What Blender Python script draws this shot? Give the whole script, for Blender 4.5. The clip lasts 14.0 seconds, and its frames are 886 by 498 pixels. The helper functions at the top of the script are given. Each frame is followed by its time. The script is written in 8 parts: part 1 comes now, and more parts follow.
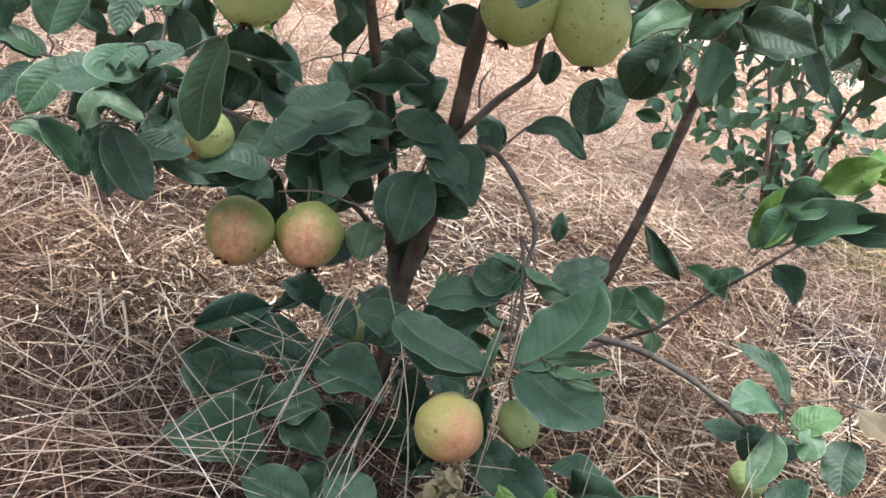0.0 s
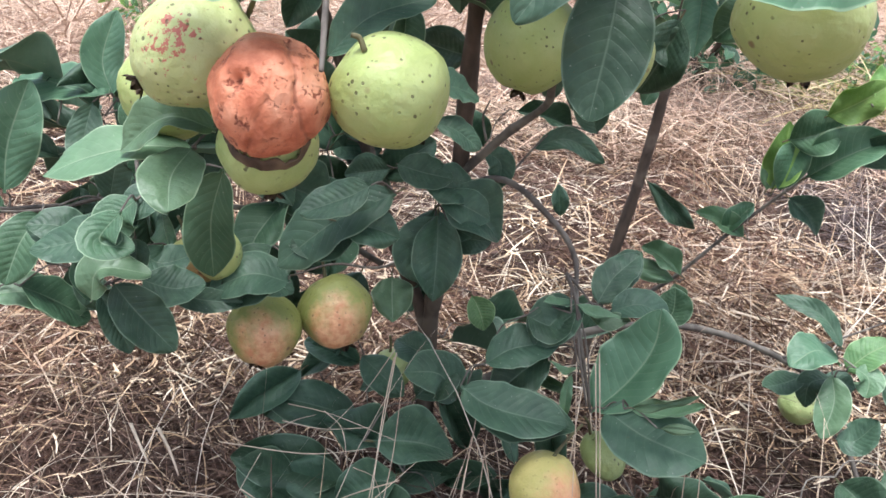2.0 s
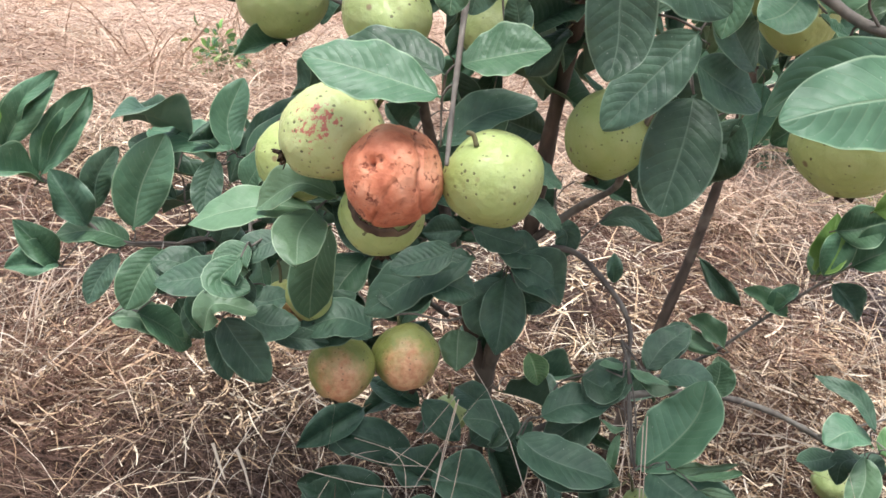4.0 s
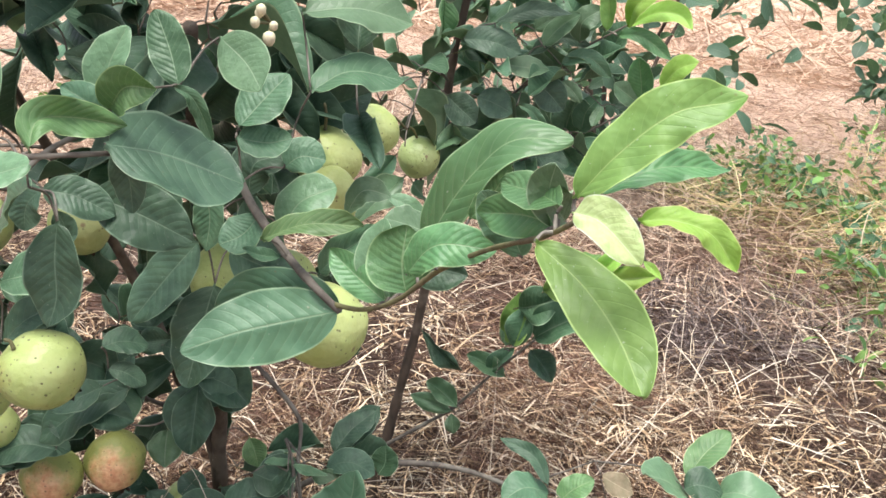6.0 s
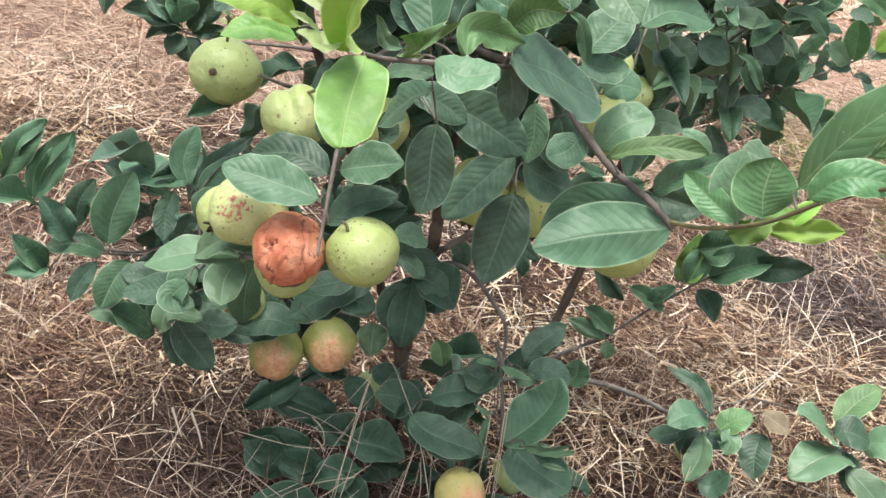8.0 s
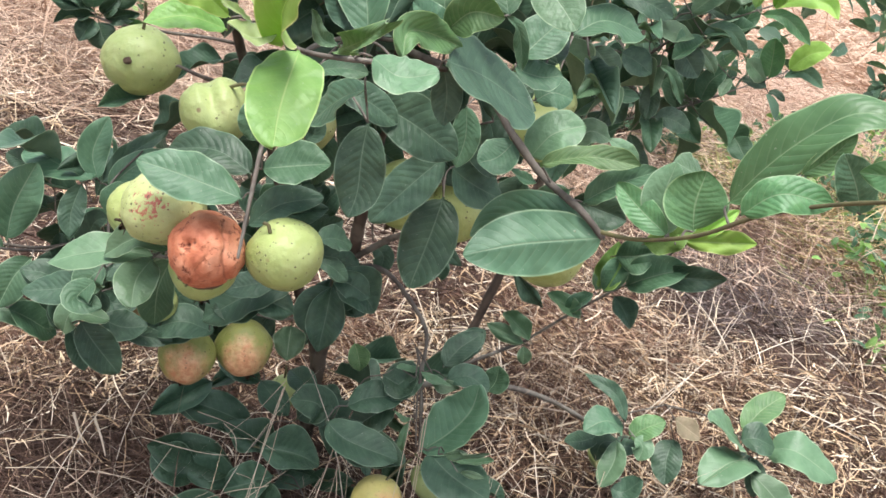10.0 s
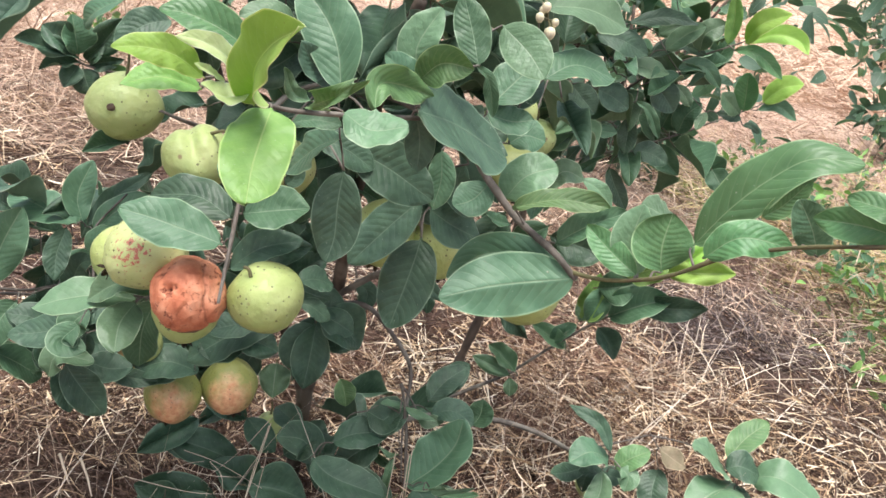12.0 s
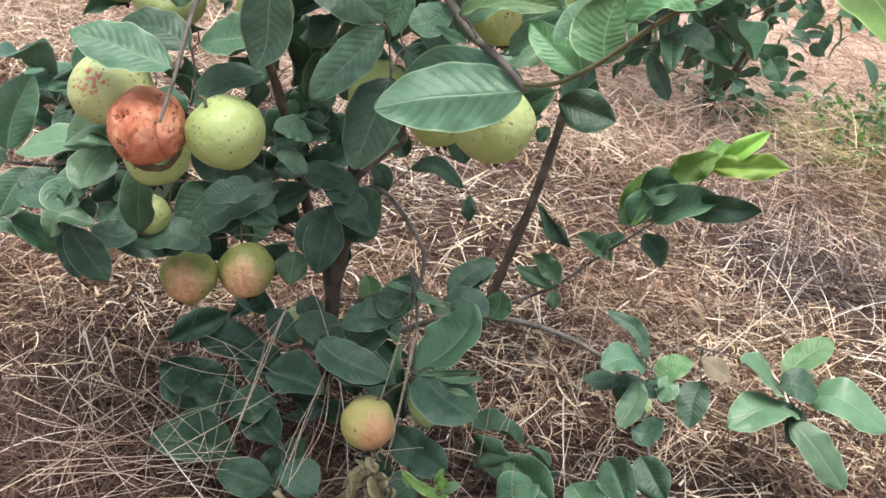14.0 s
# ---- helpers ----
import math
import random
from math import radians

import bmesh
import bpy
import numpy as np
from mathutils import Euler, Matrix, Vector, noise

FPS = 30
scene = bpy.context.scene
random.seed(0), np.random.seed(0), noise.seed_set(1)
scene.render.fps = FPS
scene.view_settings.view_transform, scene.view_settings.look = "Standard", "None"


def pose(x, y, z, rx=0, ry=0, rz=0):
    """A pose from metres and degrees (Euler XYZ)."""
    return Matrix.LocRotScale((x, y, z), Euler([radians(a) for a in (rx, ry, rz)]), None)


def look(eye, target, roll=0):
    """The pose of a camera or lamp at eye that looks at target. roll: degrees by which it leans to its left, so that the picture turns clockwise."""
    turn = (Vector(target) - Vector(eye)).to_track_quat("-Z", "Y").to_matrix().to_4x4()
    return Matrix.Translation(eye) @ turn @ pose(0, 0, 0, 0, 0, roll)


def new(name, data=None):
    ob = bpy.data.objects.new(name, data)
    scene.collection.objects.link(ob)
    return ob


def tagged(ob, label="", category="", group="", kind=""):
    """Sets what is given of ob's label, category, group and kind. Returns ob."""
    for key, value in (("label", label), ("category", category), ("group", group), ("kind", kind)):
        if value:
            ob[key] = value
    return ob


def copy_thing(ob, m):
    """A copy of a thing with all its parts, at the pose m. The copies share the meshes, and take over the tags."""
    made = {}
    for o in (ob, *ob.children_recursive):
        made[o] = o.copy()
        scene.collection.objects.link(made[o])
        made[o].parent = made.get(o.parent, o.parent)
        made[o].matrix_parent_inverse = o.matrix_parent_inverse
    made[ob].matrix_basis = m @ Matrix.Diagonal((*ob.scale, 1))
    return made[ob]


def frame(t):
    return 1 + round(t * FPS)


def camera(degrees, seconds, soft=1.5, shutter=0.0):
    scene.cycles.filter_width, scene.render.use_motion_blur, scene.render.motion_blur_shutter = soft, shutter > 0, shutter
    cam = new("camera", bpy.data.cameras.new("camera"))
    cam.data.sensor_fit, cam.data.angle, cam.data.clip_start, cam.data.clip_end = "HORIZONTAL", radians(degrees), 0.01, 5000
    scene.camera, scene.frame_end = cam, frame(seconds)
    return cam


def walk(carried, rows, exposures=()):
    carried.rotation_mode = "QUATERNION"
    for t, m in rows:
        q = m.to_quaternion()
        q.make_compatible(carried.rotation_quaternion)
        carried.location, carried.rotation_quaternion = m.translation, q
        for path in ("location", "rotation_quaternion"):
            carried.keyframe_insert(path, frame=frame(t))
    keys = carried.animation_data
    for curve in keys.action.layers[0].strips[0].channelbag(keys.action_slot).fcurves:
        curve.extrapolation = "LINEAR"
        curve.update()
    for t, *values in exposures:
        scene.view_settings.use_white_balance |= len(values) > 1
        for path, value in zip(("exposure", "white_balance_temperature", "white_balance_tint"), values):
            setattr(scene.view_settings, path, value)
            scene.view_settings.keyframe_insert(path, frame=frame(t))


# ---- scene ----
# ---------------------------------------------------------------- camera
cam = camera(54.40, 14.0, soft=1.6)
PATH = [  # seconds, place, turn
    (0.0, 0.0122, -0.0047, 0.5690, 71.18, -15.30, 0.50),
    (0.5, -0.0193, 0.0495, 0.5568, 67.05, -11.05, -3.98),
    (1.0, -0.0477, 0.0798, 0.5902, 64.51, -7.38, -7.56),
    (1.5, -0.0865, 0.1007, 0.6521, 64.36, -4.45, -9.35),
    (2.0, -0.0951, 0.1094, 0.6796, 64.76, -4.17, -9.11),
    (4.5, -0.1426, 0.0175, 0.7534, 67.64, -7.95, -4.63),
    (5.0, -0.0321, -0.0184, 0.8274, 67.75, -7.23, -6.88),
    (5.5, 0.0662, -0.0514, 0.8979, 67.55, -6.06, -9.51),
    (6.0, 0.1269, -0.0531, 0.9171, 67.39, -5.09, -9.59),
    (6.5, 0.1413, -0.0437, 0.9073, 66.63, -5.04, -8.04),
    (7.0, 0.0563, -0.0884, 0.9155, 64.19, -6.67, -5.21),
    (9.5, -0.1198, -0.1011, 0.8898, 62.33, -13.93, -6.32),
    (10.0, -0.0908, -0.0806, 0.8999, 63.38, -13.32, -8.99),
    (10.5, -0.0760, -0.0770, 0.9068, 64.19, -13.39, -10.33),
    (11.0, -0.0834, -0.0879, 0.9122, 64.52, -13.02, -10.26),
    (11.5, -0.0863, -0.0921, 0.9173, 64.83, -12.74, -10.09),
    (12.0, -0.0844, -0.0889, 0.9191, 65.29, -12.77, -9.86),
    (12.5, -0.0952, -0.0991, 0.9047, 65.33, -11.57, -8.13),
    (13.0, -0.0963, -0.1124, 0.8292, 64.93, -9.24, -5.79),
    (13.5, -0.0782, -0.0918, 0.7519, 64.22, -8.65, -4.71),
    (14.0, 0.0622, -0.1161, 0.8253, 62.42, -9.96, -2.02),
]
walk(cam, [(t, pose(*place)) for t, *place in PATH], exposures=[(0, 0.80, 6120, 9.4), (1.5, 0.98, 6090, 10.7), (2, 0.98, 6000, 11), (4.5, 0.88, 6350, 9.4), (6.5, 0.87, 6550, 8.8), (9.5, 0.81, 6400, 9.5), (11, 0.84, 6450, 10.5), (12, 0.84, 6500, 10.5), (14, 0.76, 6300, 10)])

# ---------------------------------------------------------------- world and sun
world = bpy.data.worlds.new("sky")
scene.world = world
world.use_nodes = True
wt = world.node_tree
sky = wt.nodes.new("ShaderNodeTexSky")
sky.sky_type = "NISHITA"
sky.sun_disc = False
sky.sun_elevation, sky.sun_rotation = radians(80), radians(200)
sky.air_density, sky.dust_density, sky.ozone_density = 1.0, 4.0, 1.0
soften = wt.nodes.new("ShaderNodeHueSaturation")
soften.inputs["Saturation"].default_value = 0.55
wt.links.new(sky.outputs[0], soften.inputs["Color"])
wt.links.new(soften.outputs[0], wt.nodes["Background"].inputs["Color"])
wt.nodes["Background"].inputs["Strength"].default_value = 0.155

sun = new("sun", bpy.data.lights.new("sun", "SUN"))
sun.data.energy, sun.data.angle, sun.data.color = 2.5, radians(28), (1.0, 0.97, 0.93)
sun.matrix_world = look((-0.5, -0.5, 4.2), (0, 0, 0))


# ---------------------------------------------------------------- materials
class Nodes:
    """A short way to write a node material."""

    def __init__(self, name, rough=0.6):
        self.mat = bpy.data.materials.new(name)
        self.mat.use_nodes = True
        self.tree = self.mat.node_tree
        self.bsdf = self.tree.nodes["Principled BSDF"]
        self.out = self.tree.nodes["Material Output"]
        self.bsdf.inputs["Roughness"].default_value = rough
        self.coord = self.node("ShaderNodeTexCoord")

    def node(self, kind, **values):
        n = self.tree.nodes.new(kind)
        for key, value in values.items():
            n.inputs[key.replace("_", " ")].default_value = value
        return n

    def link(self, a, b):
        self.tree.links.new(a, b)

    def math(self, op, a, b=0.0, clamp=False):
        n = self.tree.nodes.new("ShaderNodeMath")
        n.operation, n.use_clamp = op, clamp
        for i, v in enumerate((a, b)):
            if isinstance(v, (int, float)):
                n.inputs[i].default_value = v
            else:
                self.link(v, n.inputs[i])
        return n.outputs[0]

    def mix(self, fac, a, b, blend="MIX"):
        n = self.tree.nodes.new("ShaderNodeMix")
        n.data_type, n.blend_type = "RGBA", blend
        if isinstance(fac, (int, float)):
            n.inputs[0].default_value = fac
        else:
            self.link(fac, n.inputs[0])
        for i, v in ((6, a), (7, b)):
            if isinstance(v, tuple):
                n.inputs[i].default_value = (*v, 1.0)
            else:
                self.link(v, n.inputs[i])
        return n.outputs[2]

    def noise(self, scale, detail=3.0, rough=0.55, coord="Object"):
        n = self.node("ShaderNodeTexNoise", Scale=scale, Detail=detail, Roughness=rough)
        self.link(self.coord.outputs[coord], n.inputs["Vector"])
        return n.outputs["Fac"]

    def ramp(self, fac, *stops):
        n = self.tree.nodes.new("ShaderNodeValToRGB")
        el = n.color_ramp.elements
        while len(el) < len(stops):
            el.new(0.5)
        for e, (p, c) in zip(el, stops):
            e.position, e.color = p, (*c, 1.0)
        self.link(fac, n.inputs[0])
        return n.outputs[0]

    def step(self, fac, lo, hi):
        n = self.tree.nodes.new("ShaderNodeMapRange")
        n.inputs["From Min"].default_value, n.inputs["From Max"].default_value = lo, hi
        self.link(fac, n.inputs["Value"])
        return n.outputs[0]

    def bump(self, height, strength=0.3, distance=0.002):
        n = self.node("ShaderNodeBump", Strength=strength, Distance=distance)
        self.link(height, n.inputs["Height"])
        self.link(n.outputs[0], self.bsdf.inputs["Normal"])

    def colour(self, c):
        self.link(c, self.bsdf.inputs["Base Color"])


def leaf_material(name, dark, light, vein, rough, through_it, gloss=0.4, old=0.0, veins=0.07):
    """A leaf's face: pinnate veins on its own length and width, mottling, some light coming through."""
    m = Nodes(name, rough)
    uv = m.node("ShaderNodeSeparateXYZ")
    m.link(m.coord.outputs["UV"], uv.inputs[0])
    u, v = uv.outputs[0], uv.outputs[1]
    across = m.math("ABSOLUTE", m.math("MULTIPLY", m.math("SUBTRACT", v, 0.5), 2.0))
    rib = m.step(across, 0.040, 0.010)
    wave = m.math("SINE", m.math("SUBTRACT", m.math("MULTIPLY", u, 72.0), m.math("MULTIPLY", m.math("POWER", across, 1.25), 15.0)))
    side = m.math("MULTIPLY", m.step(wave, 0.86, 1.0), m.step(across, 1.0, 0.55), clamp=True)
    info, geo = m.node("ShaderNodeObjectInfo"), m.node("ShaderNodeNewGeometry")
    lot = m.math("FRACT", m.math("ADD", info.outputs["Random"], geo.outputs["Random Per Island"]))
    mott = m.noise(5.0, 4.0)
    c = m.mix(m.step(mott, 0.3, 0.7), dark, light)
    hue = m.node("ShaderNodeHueSaturation")
    m.link(m.math("ADD", m.math("MULTIPLY", lot, 0.026), 0.487), hue.inputs["Hue"])
    m.link(m.math("ADD", m.math("MULTIPLY", lot, 0.45), 0.78), hue.inputs["Value"])
    m.link(c, hue.inputs["Color"])
    c = m.mix(m.math("MULTIPLY", side, veins), hue.outputs[0], vein)
    c = m.mix(m.math("MULTIPLY", rib, 0.75), c, vein)
    rim = m.step(across, 0.935, 0.975)
    c = m.mix(m.math("MULTIPLY", rim, 0.75), c, tuple(min(0.6, 1.35 * k) for k in vein))
    spots = m.step(m.noise(24.0, 3.0), 0.71, 0.75)
    c = m.mix(m.math("MULTIPLY", spots, 0.35 + old), c, (0.16, 0.10, 0.04))
    dust = m.step(m.noise(46.0, 1.0), 0.74, 0.80)
    c = m.mix(m.math("MULTIPLY", dust, 0.5), c, (0.42, 0.45, 0.38))
    m.colour(c)
    quilt = m.math("MULTIPLY", wave, m.step(across, 1.0, 0.4), clamp=False)
    relief = m.math("SUBTRACT", m.math("MULTIPLY", quilt, -0.16 * veins), m.math("ADD", m.math("MULTIPLY", side, 0.4 * veins), m.math("MULTIPLY", rib, 0.5)))
    m.bump(m.math("ADD", relief, m.math("MULTIPLY", m.noise(5.0, 3.0, 0.5), 0.6)), 0.25, 0.02)
    m.bsdf.inputs["Specular IOR Level"].default_value = gloss
    glow = m.node("ShaderNodeBsdfTranslucent")
    thru = m.mix(0.5, c, (0.35, 0.5, 0.05), "MULTIPLY")
    lift = m.node("ShaderNodeHueSaturation", Value=2.6)
    m.link(thru, lift.inputs["Color"])
    m.link(lift.outputs[0], glow.inputs["Color"])
    both = m.node("ShaderNodeMixShader", Fac=through_it)
    m.link(m.bsdf.outputs[0], both.inputs[1])
    m.link(glow.outputs[0], both.inputs[2])
    m.link(both.outputs[0], m.out.inputs["Surface"])
    return m.mat


LEAF_FACES = {
    # look: (upper face, under face)
    "mature": (leaf_material("leaf_upper", (0.039, 0.080, 0.049), (0.068, 0.128, 0.076), (0.13, 0.19, 0.13), 0.46, 0.14, 0.38, veins=0.18),
               leaf_material("leaf_under", (0.10, 0.17, 0.11), (0.13, 0.21, 0.14), (0.22, 0.28, 0.19), 0.6, 0.14, 0.25)),
    "mid": (leaf_material("leaf_mid_upper", (0.064, 0.138, 0.074), (0.096, 0.186, 0.103), (0.22, 0.31, 0.20), 0.46, 0.18, 0.38, veins=0.18),
            leaf_material("leaf_mid_under", (0.12, 0.20, 0.12), (0.16, 0.25, 0.15), (0.26, 0.33, 0.22), 0.6, 0.2, 0.25)),
    "olive": (leaf_material("leaf_olive_upper", (0.094, 0.178, 0.072), (0.140, 0.245, 0.100), (0.29, 0.37, 0.20), 0.45, 0.25, veins=0.3),
              leaf_material("leaf_olive_under", (0.13, 0.20, 0.10), (0.17, 0.24, 0.12), (0.28, 0.34, 0.21), 0.6, 0.25, 0.25, veins=0.3)),
    "pale": (leaf_material("leaf_pale_upper", (0.100, 0.178, 0.096), (0.138, 0.235, 0.130), (0.25, 0.33, 0.22), 0.42, 0.18),
             leaf_material("leaf_pale_under", (0.17, 0.255, 0.15), (0.21, 0.30, 0.18), (0.31, 0.37, 0.26), 0.65, 0.18, 0.25)),
    "fresh": (leaf_material("leaf_fresh_upper", (0.076, 0.178, 0.072), (0.115, 0.240, 0.098), (0.24, 0.34, 0.19), 0.42, 0.22, 0.45, veins=0.20),
              leaf_material("leaf_fresh_under", (0.13, 0.22, 0.12), (0.17, 0.27, 0.14), (0.28, 0.36, 0.22), 0.6, 0.22, 0.25)),
    "young": (leaf_material("leaf_young_upper", (0.145, 0.275, 0.070), (0.205, 0.350, 0.095), (0.32, 0.43, 0.16), 0.45, 0.22),
              leaf_material("leaf_young_under", (0.24, 0.38, 0.13), (0.30, 0.44, 0.17), (0.42, 0.5, 0.26), 0.6, 0.24, 0.25)),
    "lime": (leaf_material("leaf_lime_upper", (0.25, 0.41, 0.085), (0.33, 0.49, 0.12), (0.46, 0.56, 0.22), 0.5, 0.34),
             leaf_material("leaf_lime_under", (0.33, 0.46, 0.14), (0.4, 0.52, 0.19), (0.46, 0.55, 0.28), 0.6, 0.24, 0.25)),
    "bud": (leaf_material("leaf_bud_upper", (0.42, 0.52, 0.24), (0.52, 0.60, 0.33), (0.55, 0.60, 0.42), 0.55, 0.25),
            leaf_material("leaf_bud_under", (0.44, 0.52, 0.32), (0.52, 0.58, 0.38), (0.6, 0.62, 0.45), 0.65, 0.25, 0.25)),
    "old": (leaf_material("leaf_old_upper", (0.24, 0.22, 0.13), (0.34, 0.28, 0.18), (0.42, 0.36, 0.25), 0.6, 0.2, 0.25, 0.3),
            leaf_material("leaf_old_under", (0.30, 0.24, 0.15), (0.38, 0.3, 0.2), (0.42, 0.36, 0.25), 0.7, 0.2, 0.2, 0.3)),
}


def bark_material(name, a, b, c):
    m = Nodes(name, 0.75)
    stretch = m.node("ShaderNodeMapping")
    stretch.inputs["Scale"].default_value = (1.0, 1.0, 0.3)
    m.link(m.coord.outputs["Object"], stretch.inputs[0])
    n = m.node("ShaderNodeTexNoise", Scale=90.0, Detail=5.0)
    m.link(stretch.outputs[0], n.inputs["Vector"])
    patch = m.noise(22.0, 3.0)
    col = m.ramp(n.outputs["Fac"], (0.3, a), (0.62, b))
    col = m.mix(m.step(patch, 0.52, 0.62), col, c)
    m.colour(col)
    m.bump(n.outputs["Fac"], 0.6, 0.004)
    return m.mat


BARK = bark_material("guava_bark", (0.040, 0.028, 0.021), (0.10, 0.070, 0.051), (0.15, 0.115, 0.088))
TWIG = bark_material("twig_bark", (0.065, 0.055, 0.046), (0.135, 0.115, 0.096), (0.20, 0.18, 0.15))
GREEN_TWIG = bark_material("green_twig", (0.085, 0.08, 0.04), (0.15, 0.14, 0.062), (0.11, 0.085, 0.05))


def skin_material(name, a, b, blush=None, amount=0.0, marks=None, specks=0.75, side=0.0):
    m = Nodes(name, 0.45)
    m.bsdf.inputs["Specular IOR Level"].default_value = 0.45
    info = m.node("ShaderNodeObjectInfo")
    c = m.mix(m.step(m.noise(28.0, 3.0), 0.32, 0.68), a, b)
    hue = m.node("ShaderNodeHueSaturation")
    m.link(m.math("ADD", m.math("MULTIPLY", info.outputs["Random"], 0.03), 0.485), hue.inputs["Hue"])
    m.link(c, hue.inputs["Color"])
    c = hue.outputs[0]
    fine = m.noise(420.0, 2.0)
    c = m.mix(m.math("MULTIPLY", m.step(fine, 0.55, 0.75), 0.25), c, (0.30, 0.36, 0.10))
    if blush:
        where = m.node("ShaderNodeSeparateXYZ")
        m.link(m.coord.outputs["Object"], where.inputs[0])
        low = m.math("ADD", m.math("MULTIPLY", where.outputs[1], -30.0), m.math("MULTIPLY", where.outputs[2], -5.0))
        aside = m.math("MULTIPLY", m.math("ABSOLUTE", where.outputs[0]), -12.0)
        cheek = m.math("ADD", m.math("ADD", low, aside), m.math("MULTIPLY", m.noise(70.0, 6.0, 0.7), 1.5))
        cheek = m.math("ADD", cheek, m.math("MULTIPLY", where.outputs[0], side * 70.0))
        tone = m.mix(m.step(m.noise(120.0, 4.0, 0.65), 0.42, 0.62), blush, (0.60, 0.27, 0.14))
        c = m.mix(m.math("MULTIPLY", m.step(cheek, 0.86, 1.65), amount), c, tone)
    if marks:
        spot = m.node("ShaderNodeVectorMath")
        spot.operation = "DISTANCE"
        m.link(m.coord.outputs["Object"], spot.inputs[0])
        spot.inputs[1].default_value = (-0.010, -0.030, 0.014)
        near = m.step(spot.outputs["Value"], 0.021, 0.009)
        blot = m.step(m.math("ADD", m.noise(230.0, 4.0, 0.7), m.math("MULTIPLY", near, 0.15)), 0.64, 0.69)
        c = m.mix(m.math("MULTIPLY", blot, 0.8), c, marks)
    vor = m.node("ShaderNodeTexVoronoi", Scale=200.0, Randomness=1.0)
    m.link(m.coord.outputs["Object"], vor.inputs["Vector"])
    some = m.step(m.math("ADD", m.noise(75.0, 2.0), m.math("MULTIPLY", info.outputs["Random"], 0.10)), 0.54, 0.62)
    dots = m.math("MULTIPLY", m.step(m.math("SUBTRACT", vor.outputs["Distance"], m.math("MULTIPLY", m.noise(140.0, 2.0), 0.40)), 0.01, -0.05), some)
    c = m.mix(m.math("MULTIPLY", dots, specks), c, (0.06, 0.04, 0.02))
    vor2 = m.node("ShaderNodeTexVoronoi", Scale=42.0, Randomness=1.0)
    m.link(m.coord.outputs["Object"], vor2.inputs["Vector"])
    scab = m.math("MULTIPLY", m.step(vor2.outputs["Distance"], 0.115, 0.06), m.step(m.noise(17.0, 1.0), 0.5, 0.56))
    c = m.mix(m.math("MULTIPLY", scab, 0.8), c, (0.16, 0.085, 0.05))
    m.colour(c)
    m.bump(m.math("ADD", m.math("ADD", m.noise(160.0, 3.0), m.math("MULTIPLY", m.noise(42.0, 2.0), 2.0)), m.math("MULTIPLY", dots, -0.5)), 0.4, 0.003)
    m.bsdf.inputs["Subsurface Weight"].default_value = 0.08
    m.bsdf.inputs["Subsurface Radius"].default_value = (0.006, 0.005, 0.002)
    return m.mat


SKIN = {
    "green": skin_material("guava_skin_green", (0.29, 0.375, 0.135), (0.39, 0.455, 0.20)),
    "yellow": skin_material("guava_skin_yellow", (0.34, 0.405, 0.13), (0.44, 0.49, 0.20)),
    "stained": skin_material("guava_skin_stained", (0.42, 0.46, 0.18), (0.52, 0.54, 0.26), marks=(0.42, 0.05, 0.07)),
    "ripe": skin_material("guava_skin_ripe", (0.22, 0.255, 0.07), (0.31, 0.32, 0.10), (0.74, 0.43, 0.24), 0.95, specks=0.5),
    "gold": skin_material("guava_skin_gold", (0.43, 0.37, 0.12), (0.56, 0.47, 0.19), (0.68, 0.36, 0.20), 0.9, specks=0.2, side=0.35),
}


def rotten_material():
    m = Nodes("rotten_guava_flesh", 0.55)
    n = m.noise(34.0, 5.0, 0.6)
    c = m.ramp(n, (0.30, (0.34, 0.085, 0.042)), (0.44, (0.55, 0.19, 0.10)), (0.57, (0.66, 0.285, 0.165)), (0.74, (0.74, 0.42, 0.28)))
    holes = m.math("MULTIPLY", m.step(m.noise(240.0, 4.0, 0.65), 0.55, 0.63), m.step(m.noise(45.0, 2.0), 0.42, 0.54))
    c = m.mix(m.math("MULTIPLY", holes, 0.85), c, (0.18, 0.036, 0.02))
    # occlusion in the pulp's creases, painted into the colour from pointiness
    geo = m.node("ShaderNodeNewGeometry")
    crease_shade = m.step(geo.outputs["Pointiness"], 0.495, 0.44)
    c = m.mix(m.math("MULTIPLY", crease_shade, 0.8), c, (0.13, 0.035, 0.02))
    m.colour(c)
    m.bump(m.math("SUBTRACT", m.math("ADD", n, m.math("MULTIPLY", m.noise(150.0, 4.0, 0.65), 0.8)), holes), 0.6, 0.003)
    m.bsdf.inputs["Specular IOR Level"].default_value = 0.35
    return m.mat


ROTTEN = rotten_material()
DRIED = bark_material("dried_calyx", (0.035, 0.022, 0.014), (0.10, 0.06, 0.035), (0.14, 0.1, 0.06))
PETAL = bark_material("dried_bract", (0.44, 0.40, 0.25), (0.58, 0.54, 0.37), (0.5, 0.42, 0.3))


def straw_material(name, *stops):
    m = Nodes(name, 0.6)
    geo = m.node("ShaderNodeNewGeometry")
    c = m.ramp(geo.outputs["Random Per Island"], *stops)
    c = m.mix(m.math("MULTIPLY", m.step(m.noise(2.2, 4.0, 0.65), 0.45, 0.62), 0.5), c, (0.22, 0.115, 0.08))
    c = m.mix(m.math("MULTIPLY", m.noise(60.0, 2.0), 0.15), c, (0.24, 0.15, 0.10))
    m.colour(c)
    m.bsdf.inputs["Specular IOR Level"].default_value = 0.25
    return m.mat


